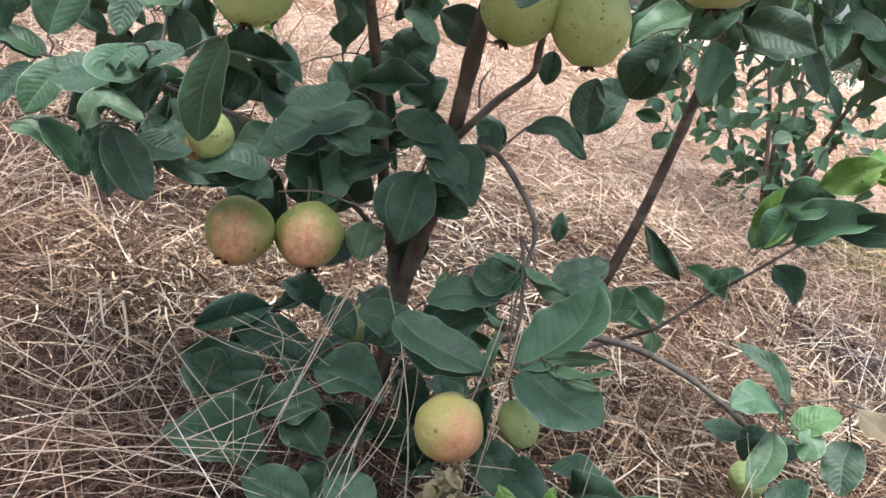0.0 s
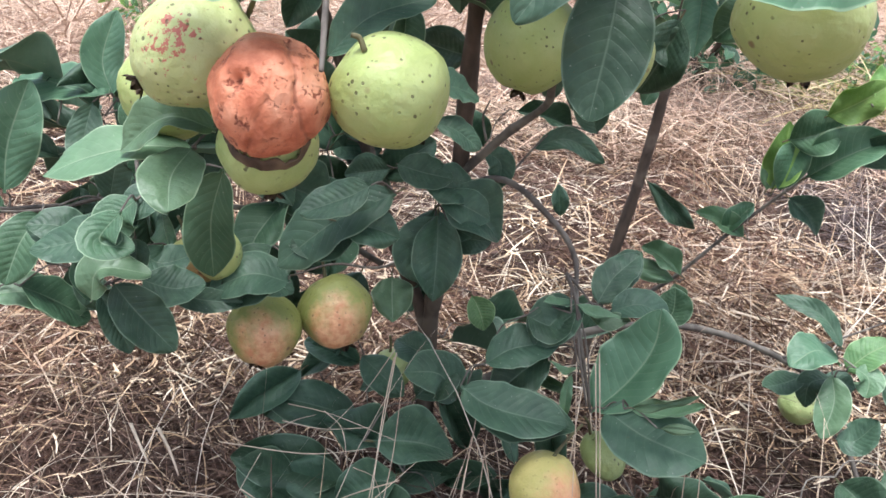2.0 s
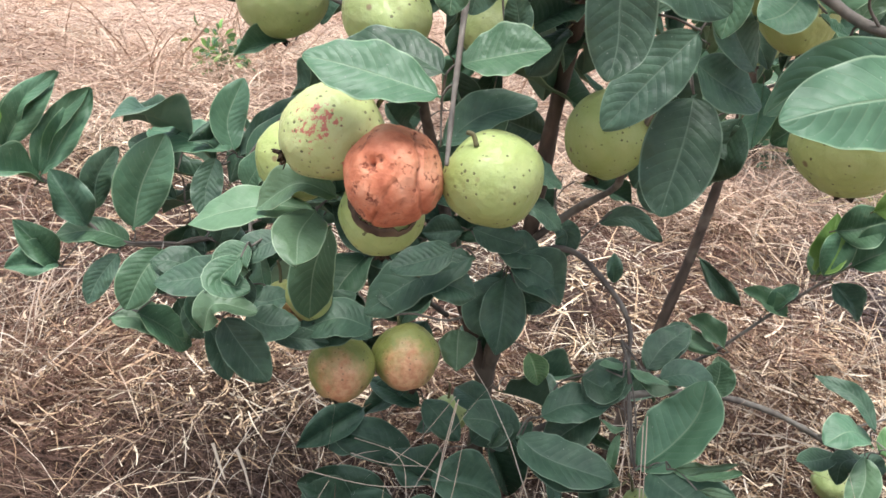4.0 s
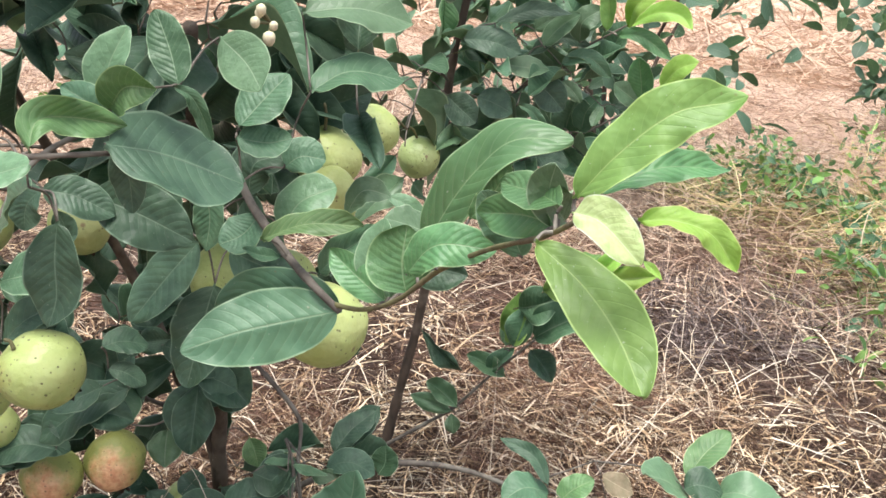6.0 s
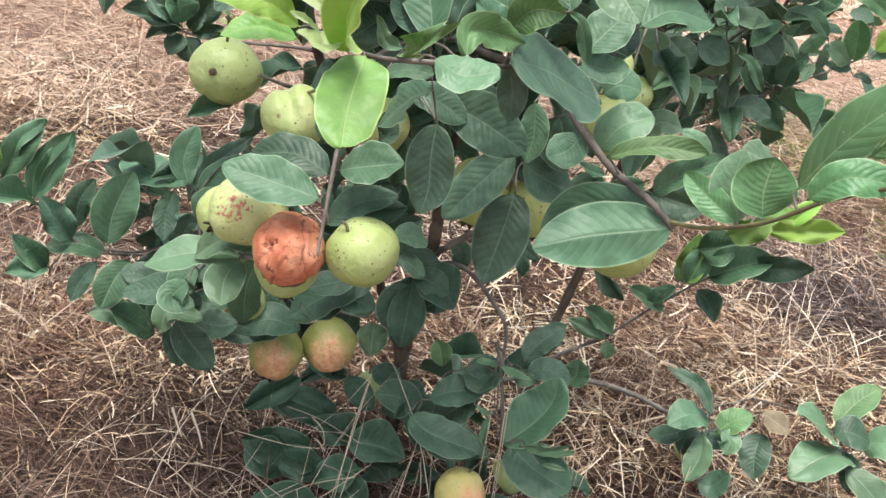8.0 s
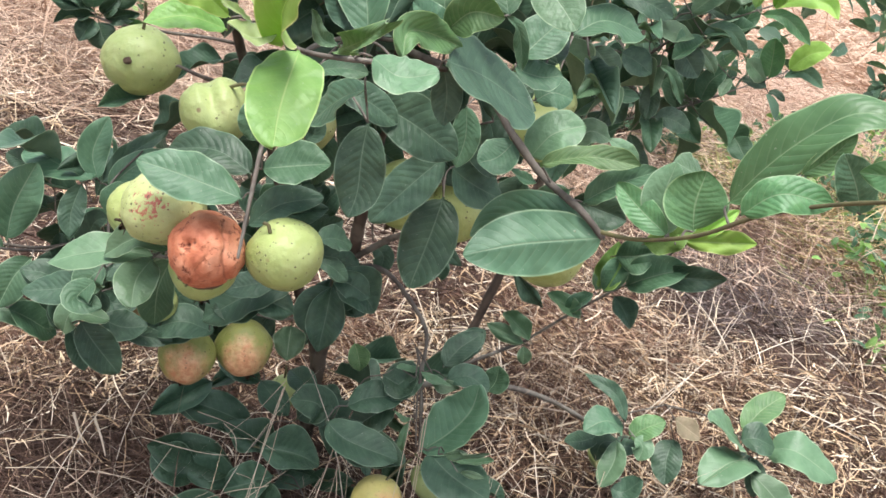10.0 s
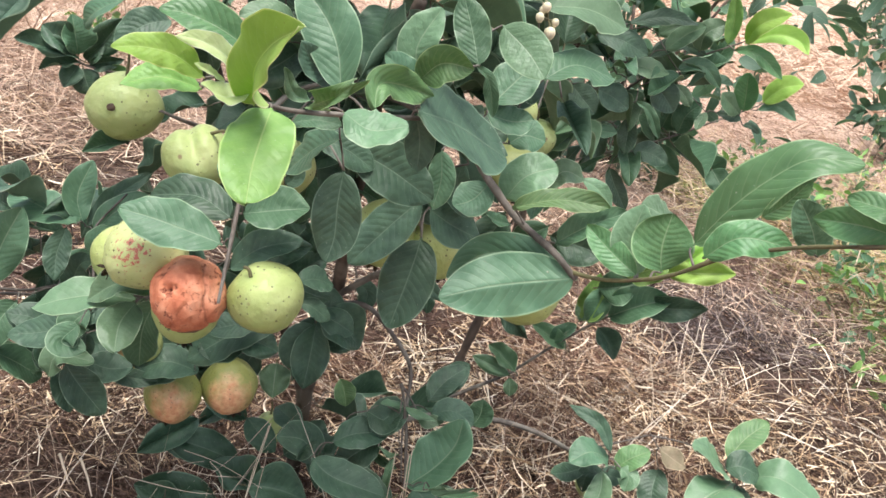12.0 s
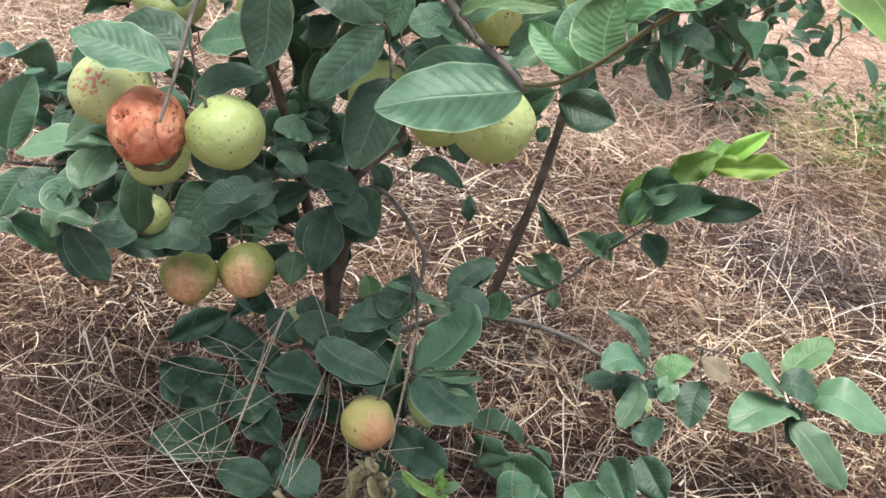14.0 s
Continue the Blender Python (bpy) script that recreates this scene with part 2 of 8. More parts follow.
STRAW = straw_material("dry_straw", (0.0, (0.035, 0.022, 0.016)), (0.44, (0.115, 0.070, 0.045)), (0.58, (0.50, 0.34, 0.20)), (0.80, (0.83, 0.64, 0.42)), (1.0, (0.97, 0.88, 0.70)))
# under-layer coloured dark to stand for the shadow in gaps of the upper straw
SHADE_STRAW = straw_material("shade_straw", (0.0, (0.03, 0.018, 0.015)), (0.5, (0.065, 0.037, 0.030)), (1.0, (0.145, 0.09, 0.07)))
PALE_STRAW = straw_material("bleached_straw", (0.0, (0.50, 0.40, 0.29)), (0.5, (0.68, 0.58, 0.45)), (1.0, (0.82, 0.75, 0.63)))
FIELD_STRAW = straw_material("field_straw", (0.0, (0.44, 0.295, 0.21)), (0.5, (0.70, 0.51, 0.375)), (1.0, (0.85, 0.69, 0.53)))
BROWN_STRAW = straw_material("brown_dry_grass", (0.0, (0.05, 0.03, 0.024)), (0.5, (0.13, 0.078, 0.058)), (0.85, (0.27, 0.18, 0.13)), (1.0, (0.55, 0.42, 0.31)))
LOW_FIELD_STRAW = straw_material("low_field_straw", (0.0, (0.12, 0.075, 0.056)), (0.5, (0.24, 0.155, 0.112)), (1.0, (0.40, 0.28, 0.20)))
YELLOW_STRAW = straw_material("yellow_straw", (0.0, (0.36, 0.26, 0.10)), (0.5, (0.60, 0.47, 0.21)), (1.0, (0.82, 0.70, 0.40)))
ASH_STRAW = straw_material("grey_straw", (0.0, (0.035, 0.028, 0.03)), (0.6, (0.13, 0.105, 0.105)), (1.0, (0.40, 0.32, 0.28)))
WEED = straw_material("green_weed", (0.0, (0.11, 0.18, 0.05)), (0.5, (0.21, 0.30, 0.08)), (1.0, (0.36, 0.40, 0.13)))


def soil_material():
    m = Nodes("straw_littered_soil", 0.95)
    # near soil: its tones are lowered to hold the shadow between the straws
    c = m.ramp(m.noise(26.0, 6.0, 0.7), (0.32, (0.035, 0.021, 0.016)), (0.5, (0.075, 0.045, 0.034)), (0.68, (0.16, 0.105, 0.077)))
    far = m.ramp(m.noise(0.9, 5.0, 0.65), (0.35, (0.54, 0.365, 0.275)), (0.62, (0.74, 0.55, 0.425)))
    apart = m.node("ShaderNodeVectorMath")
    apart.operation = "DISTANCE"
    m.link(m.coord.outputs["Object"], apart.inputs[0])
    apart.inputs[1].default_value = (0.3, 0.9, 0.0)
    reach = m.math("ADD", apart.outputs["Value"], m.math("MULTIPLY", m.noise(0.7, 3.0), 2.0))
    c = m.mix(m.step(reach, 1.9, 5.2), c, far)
    m.colour(c)
    m.bump(m.noise(30.0, 5.0, 0.7), 1.0, 0.03)
    return m.mat


SOIL = soil_material()


# ---------------------------------------------------------------- builders
def part(name, bm, material, parent=None, label=""):
    """Links a bmesh as one mesh object under a thing."""
    me = bpy.data.meshes.new(name)
    bm.to_mesh(me)
    bm.free()
    for mat in (material if isinstance(material, (list, tuple)) else [material]):
        me.materials.append(mat)
    for p in me.polygons:
        p.use_smooth = True
    ob = new(name, me)
    ob.parent = parent
    return tagged(ob, label)


def thing(name, at, label, category, group=""):
    ob = new(name)
    ob.empty_display_size = 0.05
    ob.location = at
    return tagged(ob, label, category, group)


def own(ob, parent):
    """Puts ob under parent and leaves it where it stands."""
    ob.parent = parent
    ob.matrix_parent_inverse = Matrix.Translation(parent.location).inverted()
    return ob


def smooth_path(points, steps):
    """Points and radii on a curve through all the given ones (Catmull-Rom)."""
    p = [np.array(q, float) for q in points]
    p = [2 * p[0] - p[1]] + p + [2 * p[-1] - p[-2]]
    out = []
    for i in range(1, len(p) - 2):
        for k in range(steps):
            t = k / steps
            a, b, c, d = p[i - 1 : i + 3]
            out.append(0.5 * (2 * b + (c - a) * t + (2 * a - 5 * b + 4 * c - d) * t * t + (3 * b - a - 3 * c + d) * t ** 3))
    return out + [p[-2]]


def tube(bm, points, r0, r1, sides=8, steps=5, knots=0.0):
    """A tapered limb through the points."""
    path = smooth_path(points, steps)
    n, rings, ref = len(path), [], Vector((0.3, 0.2, 1.0))
    for i, q in enumerate(path):
        q = Vector(q)
        along = (Vector(path[min(i + 1, n - 1)]) - Vector(path[max(i - 1, 0)])).normalized()
        side = along.cross(ref)
        if side.length < 0.1:
            side = along.cross(Vector((1, 0.1, 0)))
        side.normalize()
        up = side.cross(along)
        t = i / (n - 1)
        r = r0 + (r1 - r0) * t
        r *= 1 + knots * noise.noise(q * 60)
        rings.append([bm.verts.new(q + r * (math.cos(a) * side + math.sin(a) * up)) for a in (2 * math.pi * k / sides for k in range(sides))])
    for a, b in zip(rings, rings[1:]):
        for k in range(sides):
            bm.faces.new((a[k], a[(k + 1) % sides], b[(k + 1) % sides], b[k]))
    bm.faces.new(rings[0][::-1])
    bm.faces.new(rings[-1])


LIMB_POINTS = []


def limb(parent, name, r0, r1, *points, bark=None, label="", sides=9):
    LIMB_POINTS.extend(Vector(q) for q in smooth_path(points, 4))
    bm = bmesh.new()
    tube(bm, points, r0, r1, sides, 6, 0.25)
    return own(part(name, bm, bark or BARK, None, label), parent)


LEAF_MESHES, LEAF_COUNT, NODES = {}, [0], []
RIPPLE = {"olive": 0.006}


def leaf_outline(u, full=0.55, heavy=0.95):
    """Half the width of a guava leaf, of 1, at u along it: blunt tip, rounded base."""
    if u < 0.03:
        return 0.03
    s = min(1.0, (u - 0.03) / 0.97)
    point = 1 - 0.28 * max(0.0, (u - 0.78) / 0.22) ** 2
    return 0.5 * math.sin(math.pi * s ** heavy) ** full * point + 0.003


def leaf_sheet(place, look_, along=18, cross=10, petiole=False):
    """A thin two-faced leaf; place(u, v) gives a point and the way through the leaf at it."""
    bm = bmesh.new()
    uvl = bm.loops.layers.uv.new("UVMap")
    us = [0.5 - 0.5 * math.cos(math.pi * (0.06 + 0.94 * i / along)) for i in range(along + 1)]
    us = [(u - us[0]) / (us[-1] - us[0]) for u in us]
    grid = [[place(u, 2 * j / cross - 1) for j in range(cross + 1)] for u in us]
    lay = []
    for face in (0, 1):
        rows = [[bm.verts.new(p - n * (0.004 * face)) for p, n in row] for row in grid]
        lay.append(rows)
        for i in range(along):
            for j in range(cross):
                for vs in ([(i, j), (i + 1, j), (i + 1, j + 1)], [(i, j), (i + 1, j + 1), (i, j + 1)]):
                    if face:
                        vs = vs[::-1]
                    f = bm.faces.new([rows[a][b] for a, b in vs])
                    f.material_index = face
                    for lp, (a, b) in zip(f.loops, vs):
                        lp[uvl].uv = (us[a], b / cross)
    top, low = lay
    rim = [(i, 0) for i in range(along + 1)] + [(along, j) for j in range(1, cross + 1)] + [(i, cross) for i in range(along - 1, -1, -1)] + [(0, j) for j in range(cross - 1, 0, -1)]
    for a, b in zip(rim, rim[1:] + rim[:1]):
        f = bm.faces.new((top[a[0]][a[1]], low[a[0]][a[1]], low[b[0]][b[1]], top[b[0]][b[1]]))
        f.material_index = 1
        for e in f.edges:
            e.smooth = False
        for lp in f.loops:
            lp[uvl].uv = (0.5, 0.99)
    if petiole:
        ends = []
        for x, z, r in ((0.03, -0.004, 0.012), (-0.05, -0.006, 0.010), (-0.11, -0.018, 0.011)):
            ends.append([bm.verts.new((x, 2.0 * r * math.cos(k * 1.2566), z + r * math.sin(k * 1.2566))) for k in range(5)])
        for a, c in zip(ends, ends[1:]):
            for k in range(5):
                bm.faces.new((a[k], c[k], c[(k + 1) % 5], a[(k + 1) % 5])).material_index = 2
    me = bpy.data.meshes.new("leaf")
    bm.to_mesh(me)
    bm.free()
    for mat in (*LEAF_FACES[look_], GREEN_TWIG):
        me.materials.append(mat)
    for p in me.polygons:
        p.use_smooth = True
    return me


def leaf_mesh(look_, bow, fold, shape):
    """One leaf of length and width 1 along x, its upper face to +z."""
    key = (look_, bow, fold, shape)
    if key in LEAF_MESHES:
        return LEAF_MESHES[key]
    rnd = random.Random(str(key))
    ph, wav, twist = rnd.uniform(0, 6), rnd.uniform(0.05, 0.17), rnd.uniform(-0.7, 0.7)
    swing, droop, full, heavy = rnd.uniform(-0.06, 0.06), rnd.uniform(-0.05, 0.30), rnd.uniform(0.50, 0.72), rnd.uniform(0.80, 1.08)
    cup = rnd.uniform(-0.30, 0.14)
    lift = fold + rnd.uniform(-0.12, 0.55)
    rolled, side = rnd.uniform(0.0, 0.30), rnd.choice((-1, 1))

    def place(u, v):
        half = leaf_outline(u, full, heavy)
        y = v * half * (1 - 0.12 * abs(fold) * abs(v)) * (1 + 0.018 * math.sin(17 * u + ph + v)) + swing * 4 * u * (1 - u)
        z = bow * 4 * u * (1 - u) + lift * 0.5 * abs(v) * half * 2 + cup * half * (v * v - abs(v))
        z += wav * v * v * half * 2 * math.sin((7 if shape % 2 else 10) * u + ph + (1.9 if v > 0 else 0))
        z += twist * v * half * (u - 0.4) - droop * max(0.0, u - 0.55) ** 2 * 2
        edge = max(0.0, abs(v) - 0.55) / 0.45
        z += rolled * half * edge * edge * (math.sin(3.1 * u + ph) if v * side > 0 else -0.5)
        z -= 0.008 * math.exp(-((v / 0.15) ** 2))
        z += RIPPLE.get(look_, 0.0010) * math.sin(72 * u - 15 * abs(v) ** 1.25) * (1 - abs(v)) * abs(v) * 2
        return Vector((u, y, z)), Vector((0, 0, 1))

    LEAF_MESHES[key] = leaf_sheet(place, look_, 30 if shape < 5 or look_ == "olive" else 18, petiole=True)
    return LEAF_MESHES[key]


def curved_leaf(points, width, facing, facing_tip, look_="fresh", fold=0.2, wave=0.02, cup=-0.1, heavy=0.95, blunt=0.54):
    """A leaf whose midrib runs through the points; it may twist from one facing to the other."""
    path = smooth_path([Vector(p) for p in points], 8)
    gone = [0.0]
    for a, c in zip(path, path[1:]):
        gone.append(gone[-1] + float(np.linalg.norm(c - a)))
    size, start = gone[-1], np.array(points[0], float)
    n0, n1 = Vector(facing), Vector(facing_tip)
    rnd = random.Random(round(1000 * (start[0] + 3 * start[1] + 7 * start[2])))
    ph, ruffle, twist = rnd.uniform(0, 6), rnd.uniform(0.006, 0.020), rnd.uniform(-0.35, 0.35)
    wave *= 1.5

    def at(u):
        d = min(max(u, 0.0), 1.0) * size
        k = max(0, min(len(gone) - 2, next((i for i, g in enumerate(gone) if g > d), len(gone)) - 1))
        s = (d - gone[k]) / max(1e-9, gone[k + 1] - gone[k])
        return Vector((path[k] + (path[k + 1] - path[k]) * s - start) / size)

    def place(u, v):
        t = (at(u + 0.06) - at(u - 0.06)).normalized()
        n = n0.lerp(n1, u)
        n = (n - t * n.dot(t)).normalized()
        half = leaf_outline(u, blunt, heavy) * width / size
        z = fold * abs(v) * half + cup * half * (v * v - abs(v)) * 2
        z += wave * v * v * math.sin(8.5 * u + ph + (2.2 if v > 0 else 0.4)) + RIPPLE.get(look_, 0.0030) * math.sin(72 * u - 15 * abs(v) ** 1.25) * (1 - abs(v)) * abs(v)
        z += ruffle * abs(v) ** 3 * math.sin(24 * u + ph + (1.3 if v > 0 else 4.0)) * min(1.0, 5 * u, 5 - 5 * u) + twist * v * half * (u - 0.5)
        return at(u) + n.cross(t) * (v * half * (1 - 0.3 * fold * fold)) + n * z, n

    ob = new("leaf", leaf_sheet(place, look_, 42, 12))
    ob.location, ob.scale = start, (size, size, size)
    NODES.append(Vector(points[0]))
    return own(ob, bush)


def leaf_pose(base, tip, width, facing):
    base, tip, facing = Vector(base), Vector(tip), Vector(facing)
    x = tip - base
    length = x.length
    x.normalize()
    y = facing.cross(x)
    if y.length < 1e-3:
        y = Vector((0, 0, 1)).cross(x)
    y.normalize()
    z = x.cross(y)
    m = Matrix.Identity(4)
    for i, (c, s) in enumerate(((x, length), (y, width), (z, length))):
        for k in range(3):
            m[k][i] = c[k] * s
    m.translation = base
    return m


def leaf(base, tip, width, facing, look_="mature", bow=0.06, fold=0.18):
    """One leaf of the bush, from where its stalk ends to its tip."""
    LEAF_COUNT[0] += 1
    ob = new("leaf", leaf_mesh(look_, round(bow, 2), round(fold, 2), LEAF_COUNT[0] % 7))
    own(ob, bush)
    ob.matrix_basis = leaf_pose(base, tip, width, facing)
    NODES.append(Vector(base).lerp(Vector(tip), -0.11))
    return ob


def fruit(at, r, kind="green", crown=(0.3, -0.5, -0.8), stalk=None, long_=1.0, label="", seed=0, cleft=None):
    """A guava: skin, dried flower crown at its lower end and a short stalk."""
    crown = Vector(crown).normalized()
    rnd = random.Random(seed)
    bm = bmesh.new()
    bmesh.ops.create_icosphere(bm, subdivisions=4, radius=1.0)
    ph, lob, off = rnd.uniform(0, 6), rnd.choice((4, 5)), Vector((rnd.uniform(0, 9), rnd.uniform(0, 9), seed))
    turn = Vector((0, 0, 1)).rotation_difference(crown)
    for v in bm.verts:
        c = v.co.copy()
        a = math.atan2(c.y, c.x)
        s = 1 + 0.018 * math.cos(lob * a + ph) * (1 - c.z * c.z) + 0.10 * noise.noise(c * 0.9 + off) + 0.022 * noise.noise(c * 2.6 + off)
        dimple = math.exp(-((1 - abs(c.z)) / 0.04))
        c = Vector((c.x, c.y, c.z * long_ * (1 - 0.07 * dimple))) * s * r
        thin = 1 - (0.09 if c.z > 0 else 0.03) * abs(c.z) / r
        c.x, c.y = c.x * thin, c.y * thin
        v.co = turn @ c
        if cleft:
            across, front = Vector(cleft[0]).normalized(), Vector(cleft[1]).normalized()
            way = v.co.normalized()
            v.co *= 1 - 0.30 * math.exp(-((way.dot(across) / 0.22) ** 2)) * max(0.0, way.dot(front)) ** 1.5
    body = part("fruit", bm, SKIN[kind], None, label)
    body.location = at
    own(body, bush)
    bm = bmesh.new()
    for k in range(5):
        a = 2 * math.pi * k / 5 + ph
        ring = Vector((math.cos(a), math.sin(a), 0))
        tang = Vector((-math.sin(a), math.cos(a), 0))
        b0, w = 0.10 * r, 0.085 * r
        top = (long_ * 0.93) * r
        pts = [ring * b0 - tang * w, ring * b0 + tang * w, ring * (0.20 * r) + tang * w * 0.9, ring * 0.25 * r, ring * (0.20 * r) - tang * w * 0.9]
        zs = (0, 0, 0.09 * r, 0.16 * r, 0.09 * r)
        up = [bm.verts.new(turn @ (p + Vector((0, 0, top + z)))) for p, z in zip(pts, zs)]
        dn = [bm.verts.new(turn @ (p * 0.86 + Vector((0, 0, top + z - 0.03 * r)))) for p, z in zip(pts, zs)]
        bm.faces.new(up)
        bm.faces.new(dn[::-1])
        for i in range(5):
            bm.faces.new((up[i], dn[i], dn[(i + 1) % 5], up[(i + 1) % 5]))
    part("calyx", bm, DRIED, body, "dry brown flower crown")
    bm = bmesh.new()
    low = turn @ Vector((0, 0, -0.93 * long_ * r))
    end = Vector(stalk) - Vector(at) if stalk else low * 1.5 + Vector((0, 0, 0.01))
    tube(bm, [low * 0.98, low.lerp(end, 0.5) + Vector((0.001, 0.001, 0.002)), end], 0.0016, 0.0013, 7, 4)
    part("stalk", bm, GREEN_TWIG, body)
    return body


def rotten_fruit(at, r):
    """A shrivelled guava whose skin is gone: wrinkled, pitted pulp with a torn hole."""
    bm = bmesh.new()
    bmesh.ops.create_icosphere(bm, subdivisions=6, radius=1.0)
    hollow = Vector((-0.50, -0.62, 0.42)).normalized()
    bowl = Vector((0.12, -0.98, 0.02)).normalized()
    for v in bm.verts:
        c = v.co.copy()
        s = 1 + 0.06 * noise.noise(c * 1.2 + Vector((3, 1, 7))) + 0.05 * noise.noise(c * 2.3 + Vector((0, 4, 0))) + 0.016 * noise.noise(c * 5.5) + 0.006 * noise.noise(c * 14)
        if c.y < 0:
            s -= 0.055 * math.exp(-(((c.x - 0.52 + 0.20 * c.z + 0.08 * noise.noise(c * 3)) / 0.06) ** 2))
            s -= 0.035 * math.exp(-(((c.x + 0.10 - 0.35 * c.z + 0.15 * noise.noise(c * 2.5)) / 0.07) ** 2)) * max(0.0, min(1.0, 0.9 - c.z))
        patch = max(0.0, 1 - (c - Vector((-0.25, -0.92, -0.25))).length / 0.55)
        s -= 0.05 * patch * max(0.0, noise.noise(c * 9.0)) + 0.02 * patch
        s -= 0.26 * math.exp(-(((c - hollow).length / 0.13) ** 2)) + 0.06 * math.exp(-(((c - bowl).length / 0.45) ** 2))
        s -= 0.10 * math.exp(-(((c - hollow - Vector((0.20, -0.05, 0.10))).length / 0.09) ** 2))
        v.co = c * s * r
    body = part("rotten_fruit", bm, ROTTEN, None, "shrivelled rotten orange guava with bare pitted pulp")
    body.location = at
    own(body, bush)
    bm = bmesh.new()
    for k in range(6):
        a = k * 1.05
        w = 0.16 * r
        o = Vector((-0.52, -0.42, -0.80)).normalized() * r * 0.97
        t1, t2 = o.cross(Vector((0, 0, 1))).normalized(), o.cross(o.cross(Vector((0, 0, 1)))).normalized()
        q = [o + t1 * (w * math.cos(a + d)) + t2 * (w * math.sin(a + d)) for d in (0, 0.9)]
        top = (q[0] + q[1]) * 0.5 * 1.12
        vs = [bm.verts.new(p) for p in (o * 0.93, *q, top)]
        for f in ((0, 1, 2), (0, 3, 1), (0, 2, 3), (1, 3, 2)):
            bm.faces.new([vs[i] for i in f])
    part("calyx", bm, DRIED, body, "blackened dry flower crown")
    return body


def torn_skin(body, r, way):
    """A ragged brown margin where the skin of a fruit has split open."""
    rnd = random.Random(4)
    turn = Vector((0, 0, 1)).rotation_difference(Vector(way).normalized())
    bm, rows = bmesh.new(), []
    for k in range(44):
        a = 2 * math.pi * k / 44
        jag = rnd.uniform(-0.07, 0.07) + 0.06 * math.sin(5 * a)
        row = []
        for s, q, h in ((0.95 + jag * 0.3, 0.995, 0), (0.84 + jag * 0.6, 1.03, 0), (0.72 + jag, 1.09, 0), (0.72 + jag, 1.06, 1), (0.84 + jag * 0.6, 1.0, 1)):
            row.append(bm.verts.new(turn @ Vector((math.sin(s) * math.cos(a), math.sin(s) * math.sin(a), math.cos(s))) * (r * q)))
        rows.append(row)
    for a, c in zip(rows, rows[1:] + rows[:1]):
        for i in range(4):
            bm.faces.new((a[i], c[i], c[i + 1], a[i + 1]))
    return part("torn_skin", bm, DRIED, body, "ragged brown edge of split skin")


def scar(body, at, r):
    """A sunken brown scar on a fruit's skin."""
    way = (Vector(at) - body.location).normalized()
    turn = Vector((0, 0, 1)).rotation_difference(way)
    bm = bmesh.new()
    bmesh.ops.create_icosphere(bm, subdivisions=3, radius=r)
    for v in bm.verts:
        v.co *= 1 + 0.35 * noise.noise(v.co * 300)
        v.co = turn @ Vector((v.co.x, 0.8 * v.co.y, 0.28 * v.co.z)) + (Vector(at) - body.location)
    part("scar", bm, DRIED, body, "dark sunken scar")
    return body


def flower_buds(at):
    """Five cream flower buds on short stalks."""
    for k, (dx, dy, dz, r) in enumerate(((0.0000, 0.0000, 0.0000, 0.0042), (0.0027, 0.0020, 0.0075, 0.0027), (-0.0087, 0.0040, 0.0087, 0.0032), (-0.0051, 0.0060, 0.0162, 0.0034), (-0.0067, 0.0080, 0.0133, 0.0026))):
        bm = bmesh.new()
        bmesh.ops.create_icosphere(bm, subdivisions=2, radius=r)
        for w in bm.verts:
            w.co.z *= 1.35 if w.co.z < 0 else 1.0
            w.co *= 1 + 0.06 * noise.noise(w.co * 400)
        ob = part("flower_bud", bm, PETAL, None, "cream flower bud" if k == 0 else "")
        bm = bmesh.new()
        tube(bm, [(0, 0, 0), (0.5 * (0.0007 - dx), 0.004, 0.5 * (0.0065 - dz)), (0.0007 - dx, 0.010, 0.0065 - dz)], 0.0014, 0.0010, 6, 3)
        part("stalk", bm, GREEN_TWIG, ob)
        ob.location = Vector(at) + Vector((dx, dy, dz))
        own(ob, bush)


